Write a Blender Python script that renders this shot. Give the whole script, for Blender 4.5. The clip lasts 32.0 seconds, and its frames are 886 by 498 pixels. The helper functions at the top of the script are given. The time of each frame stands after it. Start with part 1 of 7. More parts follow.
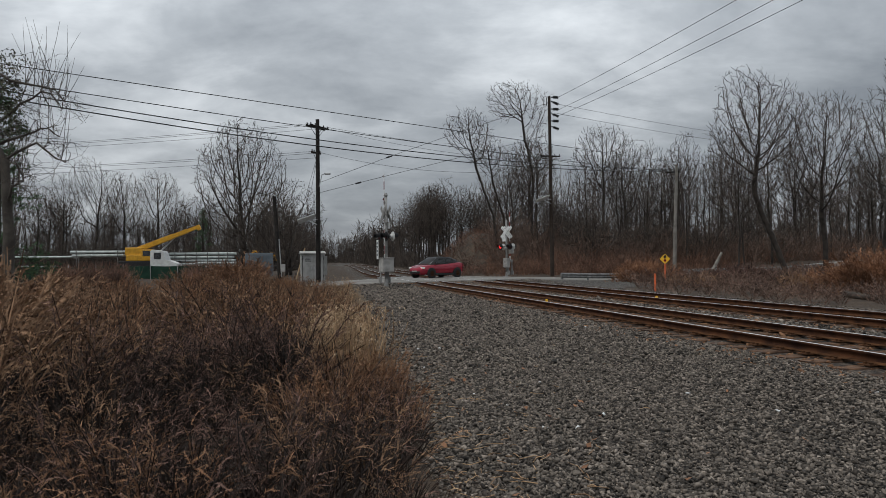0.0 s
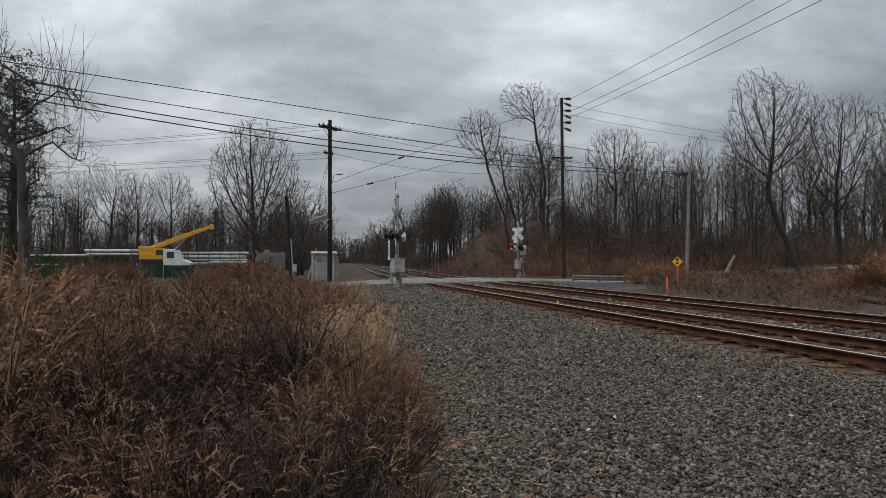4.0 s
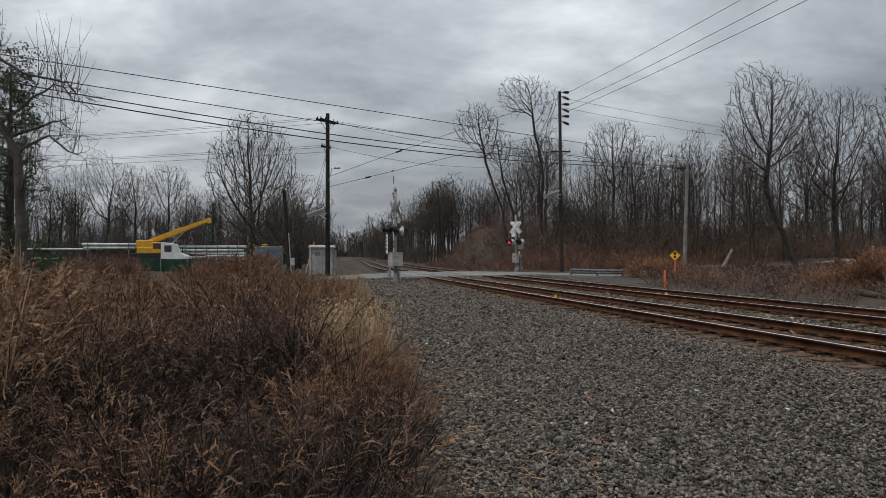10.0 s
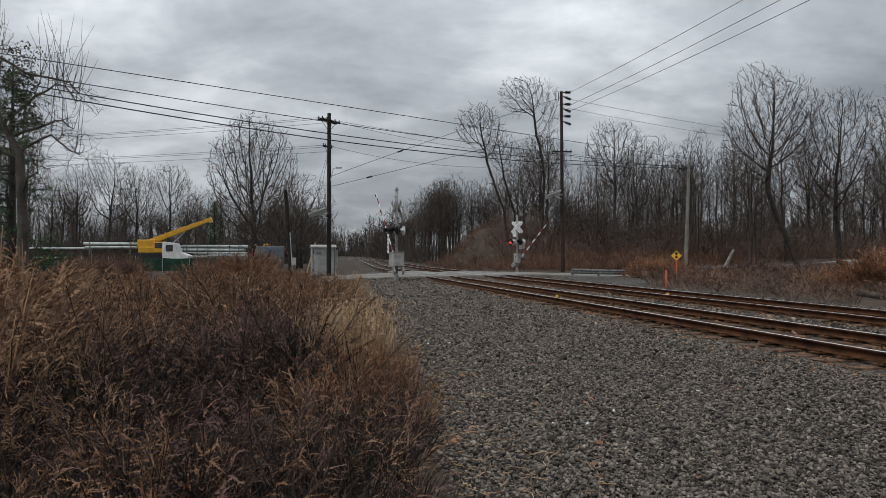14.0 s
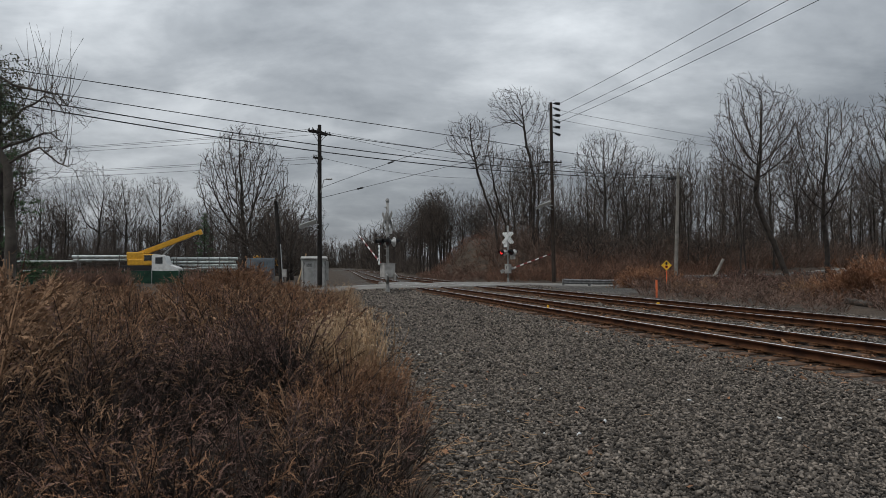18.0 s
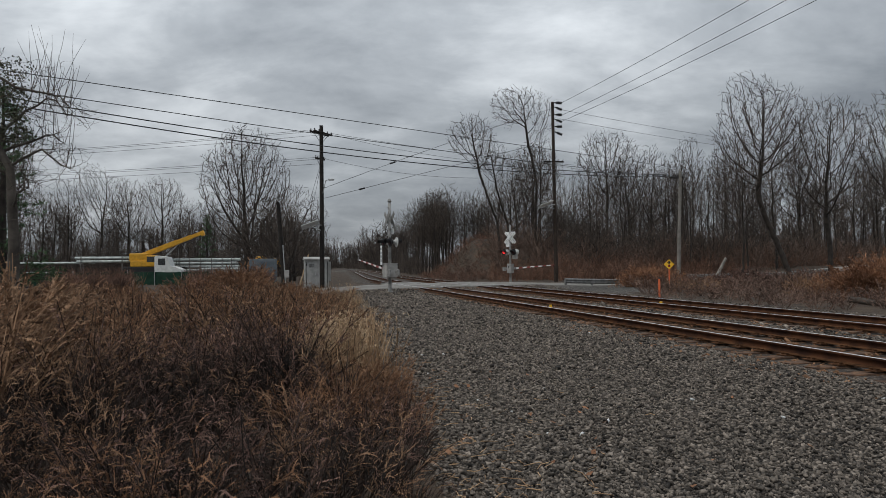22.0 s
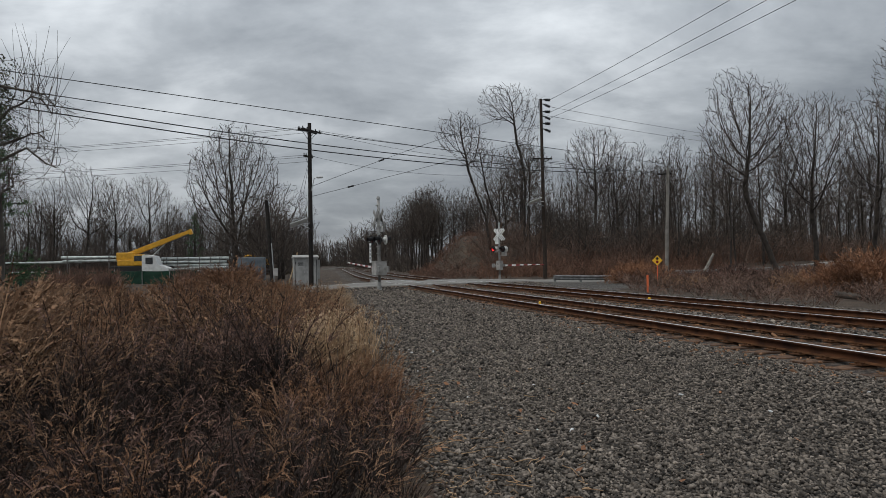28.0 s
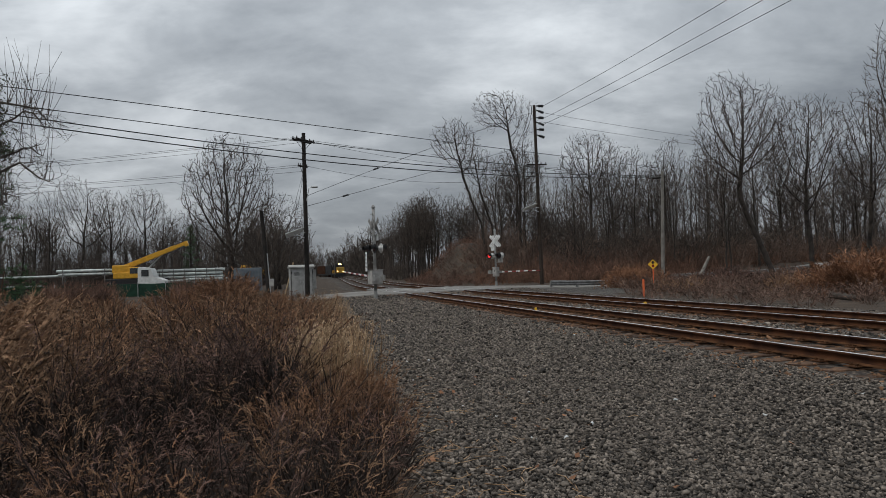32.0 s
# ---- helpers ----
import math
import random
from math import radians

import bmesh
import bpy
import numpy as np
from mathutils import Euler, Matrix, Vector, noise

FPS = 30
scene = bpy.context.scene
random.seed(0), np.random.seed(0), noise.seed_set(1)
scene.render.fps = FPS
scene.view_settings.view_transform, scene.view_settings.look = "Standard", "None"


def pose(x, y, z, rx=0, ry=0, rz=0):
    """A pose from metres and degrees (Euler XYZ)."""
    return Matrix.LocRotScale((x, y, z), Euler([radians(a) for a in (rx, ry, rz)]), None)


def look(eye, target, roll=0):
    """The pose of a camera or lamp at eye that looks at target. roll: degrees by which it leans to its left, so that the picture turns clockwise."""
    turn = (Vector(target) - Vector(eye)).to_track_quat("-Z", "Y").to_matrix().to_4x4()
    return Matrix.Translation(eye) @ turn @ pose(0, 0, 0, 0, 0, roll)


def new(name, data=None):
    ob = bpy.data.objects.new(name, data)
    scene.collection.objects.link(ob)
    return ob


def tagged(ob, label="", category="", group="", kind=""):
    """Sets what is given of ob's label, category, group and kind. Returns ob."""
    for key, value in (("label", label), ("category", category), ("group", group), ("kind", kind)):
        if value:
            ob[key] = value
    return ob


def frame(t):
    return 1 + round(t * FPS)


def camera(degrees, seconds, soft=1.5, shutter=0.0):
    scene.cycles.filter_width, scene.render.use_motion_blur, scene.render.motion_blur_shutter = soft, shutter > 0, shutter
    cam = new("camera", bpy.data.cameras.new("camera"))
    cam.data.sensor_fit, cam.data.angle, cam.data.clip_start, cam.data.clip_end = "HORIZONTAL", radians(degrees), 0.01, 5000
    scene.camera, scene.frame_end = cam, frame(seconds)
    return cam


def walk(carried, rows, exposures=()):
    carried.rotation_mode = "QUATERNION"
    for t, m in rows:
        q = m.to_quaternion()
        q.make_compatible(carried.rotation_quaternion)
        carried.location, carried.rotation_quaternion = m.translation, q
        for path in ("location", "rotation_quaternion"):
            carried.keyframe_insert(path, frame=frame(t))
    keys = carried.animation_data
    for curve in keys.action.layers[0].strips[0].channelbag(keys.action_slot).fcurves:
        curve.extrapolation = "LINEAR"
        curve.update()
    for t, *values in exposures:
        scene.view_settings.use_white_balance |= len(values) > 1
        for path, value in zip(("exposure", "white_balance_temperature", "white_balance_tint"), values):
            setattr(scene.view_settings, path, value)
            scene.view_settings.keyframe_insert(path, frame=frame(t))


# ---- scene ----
cam = camera(65.03, 32.0, soft=0.65)
PATH = [
    (0.0, pose(0.006, 0, 1.546, 90.95, 0.50, -0.89)),
    (0.5, pose(0.006, 0, 1.549, 91.02, 0.46, -0.74)),
    (1.0, pose(0.006, 0, 1.548, 91.04, 0.49, -0.54)),
    (1.5, pose(0.002, 0, 1.546, 91.09, 0.43, -0.37)),
    (2.0, pose(0.004, 0, 1.548, 91.10, 0.42, -0.20)),
    (2.5, pose(0.005, 0, 1.547, 91.13, 0.34, -0.09)),
    (3.0, pose(-0.001, 0, 1.547, 91.05, 0.14, -0.05)),
    (3.5, pose(0.002, 0, 1.547, 91.06, 0.11, -0.00)),
    (5.5, pose(0.003, 0, 1.548, 90.80, -0.02, 0.05)),
    (6.0, pose(0.000, 0, 1.550, 90.70, 0.00, 0.00)),
    (6.5, pose(0.000, 0, 1.550, 90.63, 0.07, -0.02)),
    (7.0, pose(0.004, 0, 1.549, 90.52, -0.02, -0.14)),
    (7.5, pose(0.004, 0, 1.550, 90.44, -0.02, -0.21)),
    (8.0, pose(0.001, 0, 1.552, 90.38, -0.03, -0.25)),
    (8.5, pose(0.001, 0, 1.552, 90.38, -0.03, -0.25)),
    (9.0, pose(0.001, 0, 1.552, 90.44, 0.03, -0.21)),
    (9.5, pose(0.002, 0, 1.551, 90.48, 0.08, -0.20)),
    (10.0, pose(0.001, 0, 1.552, 90.52, 0.08, -0.15)),
    (10.5, pose(0.001, 0, 1.551, 90.55, 0.09, -0.14)),
    (11.0, pose(-0.003, 0, 1.552, 90.59, -0.04, -0.12)),
    (11.5, pose(-0.001, 0, 1.550, 90.63, -0.04, -0.08)),
    (12.0, pose(-0.002, 0, 1.550, 90.62, -0.15, -0.13)),
    (12.5, pose(0.000, 0, 1.551, 90.60, -0.27, -0.06)),
    (13.0, pose(-0.008, 0, 1.547, 90.38, -0.20, 0.13)),
    (13.5, pose(-0.010, 0, 1.544, 90.25, -0.13, 0.07)),
    (14.0, pose(-0.003, 0, 1.552, 90.51, -0.01, -0.05)),
    (14.5, pose(-0.004, 0, 1.549, 90.67, 0.02, -0.15)),
    (16.5, pose(0.002, 0, 1.550, 91.49, 0.09, -0.57)),
    (17.0, pose(0.005, 0, 1.550, 91.44, 0.15, -0.61)),
    (17.5, pose(0.005, 0, 1.549, 91.39, 0.21, -0.69)),
    (18.0, pose(0.005, 0, 1.549, 91.41, 0.31, -0.78)),
    (18.5, pose(0.005, 0, 1.548, 91.42, 0.34, -0.80)),
    (19.0, pose(0.002, 0, 1.551, 91.43, 0.36, -0.79)),
    (19.5, pose(-0.002, 0, 1.550, 91.51, 0.37, -0.78)),
    (20.0, pose(0.001, 0, 1.550, 91.57, 0.37, -0.73)),
    (20.5, pose(0.001, 0, 1.550, 91.64, 0.37, -0.67)),
    (21.0, pose(0.000, 0, 1.550, 91.63, 0.39, -0.62)),
    (21.5, pose(-0.002, 0, 1.549, 91.47, 0.46, -0.60)),
    (22.0, pose(0.004, 0, 1.551, 91.41, 0.56, -0.59)),
    (22.5, pose(0.003, 0, 1.552, 91.32, 0.65, -0.63)),
    (23.0, pose(0.006, 0, 1.551, 91.23, 0.62, -0.79)),
    (23.5, pose(0.007, 0, 1.552, 91.19, 0.73, -0.93)),
    (24.0, pose(0.005, 0, 1.553, 91.12, 0.76, -1.05)),
    (24.5, pose(0.004, 0, 1.552, 91.07, 0.83, -1.16)),
    (25.0, pose(0.006, 0, 1.553, 91.06, 0.82, -1.20)),
    (25.5, pose(0.005, 0, 1.552, 91.08, 0.91, -1.23)),
    (27.5, pose(0.004, 0, 1.554, 91.16, 0.87, -1.38)),
    (28.0, pose(0.004, 0, 1.553, 91.18, 0.90, -1.47)),
    (28.5, pose(0.006, 0, 1.552, 91.22, 0.90, -1.51)),
    (29.0, pose(0.006, 0, 1.553, 91.25, 0.92, -1.51)),
    (29.5, pose(0.001, 0, 1.552, 91.28, 1.05, -1.48)),
    (30.0, pose(0.024, 0, 1.550, 91.34, 1.28, -1.61)),
    (30.5, pose(0.027, 0, 1.561, 91.42, 1.72, -1.69)),
    (31.0, pose(0.101, 0, 1.565, 91.50, 1.98, -1.91)),
    (31.5, pose(0.125, 0, 1.565, 91.62, 1.98, -1.94)),
    (32.0, pose(0.056, 0, 1.568, 91.77, 1.87, -1.72)),
]
walk(cam, PATH, exposures=[(0, -0.09), (2.0, -0.08), (6.0, -0.02), (9.0, 0.0), (11.0, -0.09), (13.0, -0.08), (14.0, 0.02), (17.0, -0.18), (19.0, -0.10), (21.0, -0.14), (24.0, -0.04), (28.0, -0.10), (32.0, -0.16)])

# ---- world and sun: an overcast winter sky ----
SUN_EL, SUN_AZ = radians(60), radians(235)
world = bpy.data.worlds.new("overcast_sky")
scene.world = world
world.use_nodes = True
wt = world.node_tree
wt.nodes.clear()


def wnode(kind, **vals):
    n = wt.nodes.new(kind)
    for k, v in vals.items():
        n.inputs[k].default_value = v
    return n


sky = wt.nodes.new("ShaderNodeTexSky")
sky.sky_type, sky.sun_disc, sky.sun_elevation, sky.sun_rotation = "NISHITA", False, SUN_EL, SUN_AZ
sky.air_density, sky.dust_density = 1.0, 3.0
tco = wt.nodes.new("ShaderNodeTexCoord")
sep = wt.nodes.new("ShaderNodeSeparateXYZ")
wt.links.new(tco.outputs["Generated"], sep.inputs[0])
# the layer of cloud lies flat above the ground: project on a plane
lift = wnode("ShaderNodeMath")
lift.operation = "ADD"
wt.links.new(sep.outputs[2], lift.inputs[0])
lift.inputs[1].default_value = 0.36
lift2 = wnode("ShaderNodeMath")
lift2.operation = "MAXIMUM"
wt.links.new(lift.outputs[0], lift2.inputs[0])
lift2.inputs[1].default_value = 0.05
comb = wt.nodes.new("ShaderNodeCombineXYZ")
for k in (0, 1):
    dv = wnode("ShaderNodeMath")
    dv.operation = "DIVIDE"
    wt.links.new(sep.outputs[k], dv.inputs[0])
    wt.links.new(lift2.outputs[0], dv.inputs[1])
    wt.links.new(dv.outputs[0], comb.inputs[k])
big = wnode("ShaderNodeTexNoise", Scale=1.45, Detail=5.0, Roughness=0.55, Distortion=0.35)
mapn = wt.nodes.new("ShaderNodeMapping")
mapn.inputs["Scale"].default_value = (0.8, 1.15, 1.0)
mapn.inputs["Location"].default_value = (3.0, 0.86, 0.0)
wt.links.new(comb.outputs[0], mapn.inputs[0])
wt.links.new(mapn.outputs[0], big.inputs["Vector"])
ramp = wt.nodes.new("ShaderNodeValToRGB")
ramp.color_ramp.elements[0].position, ramp.color_ramp.elements[0].color = 0.35, (0.209, 0.232, 0.259, 1)
ramp.color_ramp.elements[1].position, ramp.color_ramp.elements[1].color = 0.65, (0.645, 0.682, 0.715, 1)
e = ramp.color_ramp.elements.new(0.50)
e.color = (0.37, 0.40, 0.431, 1)
puff = wnode("ShaderNodeTexNoise", Scale=3.4, Detail=6.0, Roughness=0.6, Distortion=0.2)
wt.links.new(mapn.outputs[0], puff.inputs["Vector"])
both = wt.nodes.new("ShaderNodeMix")
both.inputs["Factor"].default_value = 0.42
wt.links.new(big.outputs["Fac"], both.inputs[2])
wt.links.new(puff.outputs["Fac"], both.inputs[3])
wt.links.new(both.outputs[0], ramp.inputs[0])
# thicker and darker low over the land
low = wnode("ShaderNodeMapRange")
low.inputs["From Min"].default_value, low.inputs["From Max"].default_value = 0.0, 0.34
low.inputs["To Min"].default_value, low.inputs["To Max"].default_value = 0.46, 1.0
wt.links.new(sep.outputs[2], low.inputs["Value"])
dim = wt.nodes.new("ShaderNodeMix")
dim.data_type, dim.blend_type = "RGBA", "MULTIPLY"
dim.inputs["Factor"].default_value = 1.0
wt.links.new(ramp.outputs[0], dim.inputs[6])
wt.links.new(low.outputs[0], dim.inputs[7])
bg_cloud = wnode("ShaderNodeBackground", Strength=1.6)
wt.links.new(dim.outputs[2], bg_cloud.inputs["Color"])
bg_sky = wnode("ShaderNodeBackground", Strength=0.06)
wt.links.new(sky.outputs[0], bg_sky.inputs["Color"])
mixs = wnode("ShaderNodeMixShader", Fac=0.92)
wt.links.new(bg_sky.outputs[0], mixs.inputs[1])
wt.links.new(bg_cloud.outputs[0], mixs.inputs[2])
wout = wt.nodes.new("ShaderNodeOutputWorld")
wt.links.new(mixs.outputs[0], wout.inputs[0])

sun = new("sun", bpy.data.lights.new("sun", "SUN"))
sun.data.energy, sun.data.angle, sun.data.color = 1.5, radians(18), (1.0, 0.97, 0.92)
sun.matrix_world = look((0, 0, 60), (60 * math.sin(SUN_AZ) * -1, 60 * math.cos(SUN_AZ) * -1, 60 - 60 * math.tan(SUN_EL)))


# ---- materials ----
def mat(name, c1, c2, scale=8.0, rough=0.85, metal=0.0, bump=0.2, fine=60.0, c3=None, dist=0.01, rnd=0.0, island=0.0, glow=None, spec=0.4):
    """A surface of two or three colours mixed by coarse and fine noise, with relief. rnd, island: spread of value from piece to piece."""
    m = bpy.data.materials.new(name)
    m.use_nodes = True
    t = m.node_tree
    b = t.nodes["Principled BSDF"]
    tc = t.nodes.new("ShaderNodeTexCoord")
    n1 = t.nodes.new("ShaderNodeTexNoise")
    n1.inputs["Scale"].default_value, n1.inputs["Detail"].default_value = scale, 6
    n2 = t.nodes.new("ShaderNodeTexNoise")
    n2.inputs["Scale"].default_value, n2.inputs["Detail"].default_value = fine, 4
    for n in (n1, n2):
        t.links.new(tc.outputs["Object"], n.inputs["Vector"])
    r = t.nodes.new("ShaderNodeValToRGB")
    r.color_ramp.elements[0].position, r.color_ramp.elements[1].position = 0.36, 0.64
    r.color_ramp.elements[0].color, r.color_ramp.elements[1].color = (*c1, 1), (*c2, 1)
    t.links.new(n1.outputs["Fac"], r.inputs[0])
    col = r.outputs[0]
    if c3:
        mx = t.nodes.new("ShaderNodeMix")
        mx.data_type = "RGBA"
        rr = t.nodes.new("ShaderNodeMapRange")
        rr.inputs["From Min"].default_value, rr.inputs["From Max"].default_value = 0.52, 0.68
        t.links.new(n2.outputs["Fac"], rr.inputs["Value"])
        t.links.new(rr.outputs[0], mx.inputs["Factor"])
        t.links.new(col, mx.inputs[6])
        mx.inputs[7].default_value = (*c3, 1)
        col = mx.outputs[2]
    for amount, kind in ((rnd, "ShaderNodeObjectInfo"), (island, "ShaderNodeNewGeometry")):
        if amount:
            o = t.nodes.new(kind)
            h = t.nodes.new("ShaderNodeHueSaturation")
            mr = t.nodes.new("ShaderNodeMapRange")
            mr.inputs["To Min"].default_value, mr.inputs["To Max"].default_value = 1 - amount, 1 + amount
            t.links.new(o.outputs["Random" if kind == "ShaderNodeObjectInfo" else "Random Per Island"], mr.inputs["Value"])
            t.links.new(mr.outputs[0], h.inputs["Value"])
            t.links.new(col, h.inputs["Color"])
            col = h.outputs[0]
    t.links.new(col, b.inputs["Base Color"])
    b.inputs["Metallic"].default_value = metal
    b.inputs["Specular IOR Level"].default_value = spec
    rg = t.nodes.new("ShaderNodeMapRange")
    rg.inputs["To Min"].default_value, rg.inputs["To Max"].default_value = max(0.02, rough - 0.12), min(1.0, rough + 0.1)
    t.links.new(n2.outputs["Fac"], rg.inputs["Value"])
    t.links.new(rg.outputs[0], b.inputs["Roughness"])
    if bump:
        bp = t.nodes.new("ShaderNodeBump")
        bp.inputs["Strength"].default_value, bp.inputs["Distance"].default_value = bump, dist
        t.links.new(n2.outputs["Fac"], bp.inputs["Height"])
        t.links.new(bp.outputs[0], b.inputs["Normal"])
    if glow:
        b.inputs["Emission Color"].default_value, b.inputs["Emission Strength"].default_value = (*glow[0], 1), glow[1]
    return m


def gravel_mat(name, a, b_, c, size):
    """Crushed stone: cells of uneven colour with deep joints, whose shade is multiplied into the colour."""
    m = bpy.data.materials.new(name)
    m.use_nodes = True
    t = m.node_tree
    p = t.nodes["Principled BSDF"]
    tc = t.nodes.new("ShaderNodeTexCoord")
    v = t.nodes.new("ShaderNodeTexVoronoi")
    v.inputs["Scale"].default_value = 1 / size
    wob = t.nodes.new("ShaderNodeTexNoise")
    wob.inputs["Scale"].default_value, wob.inputs["Detail"].default_value = 0.35, 8
    t.links.new(tc.outputs["Object"], v.inputs["Vector"])
    t.links.new(tc.outputs["Object"], wob.inputs["Vector"])
    sp = t.nodes.new("ShaderNodeSeparateColor")
    t.links.new(v.outputs["Color"], sp.inputs[0])
    r = t.nodes.new("ShaderNodeValToRGB")
    r.color_ramp.elements[0].color, r.color_ramp.elements[1].color = (*a, 1), (*c, 1)
    e2 = r.color_ramp.elements.new(0.6)
    e2.color = (*b_, 1)
    t.links.new(sp.outputs[0], r.inputs[0])
    mx = t.nodes.new("ShaderNodeMix")
    mx.data_type, mx.blend_type = "RGBA", "MULTIPLY"
    mx.inputs["Factor"].default_value = 0.55
    rw = t.nodes.new("ShaderNodeMapRange")
    rw.inputs["From Min"].default_value, rw.inputs["From Max"].default_value = 0.3, 0.7
    rw.inputs["To Min"].default_value, rw.inputs["To Max"].default_value = 0.45, 1.25
    t.links.new(wob.outputs["Fac"], rw.inputs["Value"])
    t.links.new(r.outputs[0], mx.inputs[6])
    t.links.new(rw.outputs[0], mx.inputs[7])
    # shade of the gaps between stones, painted by distance from each cell's middle
    jt = t.nodes.new("ShaderNodeMapRange")
    jt.inputs["From Min"].default_value, jt.inputs["From Max"].default_value = 0.30, 0.62
    jt.inputs["To Min"].default_value, jt.inputs["To Max"].default_value = 1.0, 0.25
    t.links.new(v.outputs["Distance"], jt.inputs["Value"])
    my = t.nodes.new("ShaderNodeMix")
    my.data_type, my.blend_type = "RGBA", "MULTIPLY"
    my.inputs["Factor"].default_value = 1.0
    t.links.new(mx.outputs[2], my.inputs[6])
    t.links.new(jt.outputs[0], my.inputs[7])
    t.links.new(my.outputs[2], p.inputs["Base Color"])
    p.inputs["Roughness"].default_value = 0.9
    bp = t.nodes.new("ShaderNodeBump")
    bp.inputs["Strength"].default_value, bp.inputs["Distance"].default_value = 1.0, size
    bp.invert = True
    t.links.new(v.outputs["Distance"], bp.inputs["Height"])
    t.links.new(bp.outputs[0], p.inputs["Normal"])
    return m


M_SOIL = mat("dead_grass_soil", (0.022, 0.015, 0.011), (0.07, 0.048, 0.032), 0.8, 0.95, bump=0.8, fine=14, c3=(0.11, 0.08, 0.05), dist=0.06)
# path bed far darker than its stone: shade between loose stones coloured in
M_GRAVEL = gravel_mat("stone_bed_with_gap_shade", (0.014, 0.012, 0.010), (0.03, 0.026, 0.022), (0.06, 0.052, 0.045), 0.03)
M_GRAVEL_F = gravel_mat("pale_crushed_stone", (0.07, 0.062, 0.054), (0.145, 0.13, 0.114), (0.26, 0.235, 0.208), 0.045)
M_BALLAST = gravel_mat("rusty_ballast", (0.05, 0.036, 0.028), (0.12, 0.088, 0.065), (0.20, 0.16, 0.125), 0.06)
M_STONE = mat("loose_stone", (0.038, 0.032, 0.027), (0.184, 0.156, 0.130), 20, 0.9, bump=0.3, fine=110, island=0.85)
M_STONE_RUST = mat("rust_dusted_stone", (0.11, 0.054, 0.027), (0.24, 0.132, 0.072), 9, 0.9, bump=0.25, fine=80, island=0.5)
M_ASPHALT = mat("worn_asphalt", (0.135, 0.127, 0.117), (0.20, 0.19, 0.175), 0.6, 0.85, bump=0.35, fine=90, c3=(0.23, 0.22, 0.20), dist=0.01)
M_PANEL = mat("crossing_panel_concrete", (0.16, 0.155, 0.145), (0.24, 0.235, 0.22), 2.0, 0.85, bump=0.3, fine=50, rnd=0.12)
M_PAINT_W = mat("worn_road_paint", (0.45, 0.44, 0.42), (0.6, 0.6, 0.57), 5, 0.7, bump=0.1)
M_PAINT_Y = mat("worn_yellow_paint", (0.45, 0.3, 0.04), (0.6, 0.42, 0.06), 5, 0.7, bump=0.1)
M_RAIL = mat("rusted_rail_steel", (0.024, 0.010, 0.006), (0.080, 0.032, 0.014), 3.0, 0.9, 0.0, bump=0.3, fine=40, spec=0.15)
M_RAILTOP = mat("polished_rail_head", (0.74, 0.74, 0.75), (0.86, 0.86, 0.87), 2.0, 0.5, 0.85, bump=0.05)
M_PLATE = mat("orange_rusted_steel", (0.042, 0.020, 0.010), (0.115, 0.054, 0.026), 5.0, 0.9, bump=0.3, fine=40, spec=0.1)
M_TIE = mat("weathered_tie_wood", (0.040, 0.023, 0.015), (0.13, 0.072, 0.041), 6.0, 0.95, bump=0.7, fine=30, rnd=0.4, dist=0.02)
M_POLE = mat("creosoted_pole_wood", (0.010, 0.0085, 0.0075), (0.024, 0.019, 0.016), 4.0, 0.9, bump=0.5, fine=40)
M_POLE_G = mat("grey_weathered_pole", (0.15, 0.14, 0.125), (0.25, 0.235, 0.21), 3.0, 0.9, bump=0.5, fine=40)
M_POLE_B = mat("brown_pole_wood", (0.022, 0.015, 0.011), (0.045, 0.031, 0.023), 4.0, 0.9, bump=0.5, fine=40)
M_CABLE = mat("black_cable", (0.012, 0.012, 0.013), (0.02, 0.02, 0.021), 4.0, 0.6, bump=0)
M_WIRE = mat("grey_wire", (0.05, 0.05, 0.052), (0.08, 0.08, 0.082), 4.0, 0.6, 0.3, bump=0)
M_GALV = mat("galvanised_steel", (0.32, 0.33, 0.33), (0.46, 0.47, 0.47), 6.0, 0.5, 0.5, bump=0.08)
M_ALU = mat("dull_aluminium_paint", (0.19, 0.19, 0.183), (0.31, 0.308, 0.298), 5.0, 0.6, 0.2, bump=0.1)
M_BOXG = mat("silver_grey_box_paint", (0.27, 0.263, 0.25), (0.40, 0.39, 0.37), 3.0, 0.6, 0.0, bump=0.1)
M_WHITE = mat("white_sheeting", (0.62, 0.63, 0.62), (0.76, 0.77, 0.76), 6.0, 0.5, bump=0.05)
M_RED = mat("red_sheeting", (0.17, 0.03, 0.03), (0.25, 0.045, 0.04), 6.0, 0.5, bump=0.05)
M_BLACK = mat("flat_black_paint", (0.008, 0.008, 0.009), (0.018, 0.018, 0.019), 6.0, 0.6, bump=0.05)
M_LENS_ON = mat("lit_red_lens", (0.5, 0.01, 0.01), (0.6, 0.015, 0.012), 6.0, 0.3, bump=0, glow=((1.0, 0.05, 0.05), 1.0))
M_LENS = mat("dark_red_lens", (0.03, 0.004, 0.004), (0.05, 0.007, 0.006), 6.0, 0.5, bump=0, spec=0.2)
M_LENS_W = mat("pale_lens_hood_back", (0.42, 0.43, 0.42), (0.58, 0.58, 0.57), 6.0, 0.5, 0.1, bump=0)
M_SOLAR = mat("solar_panel_glass", (0.02, 0.022, 0.03), (0.035, 0.037, 0.05), 8.0, 0.2, bump=0)
M_SOLAR_B = mat("panel_backsheet", (0.5, 0.51, 0.51), (0.62, 0.63, 0.63), 5.0, 0.6, bump=0.05)
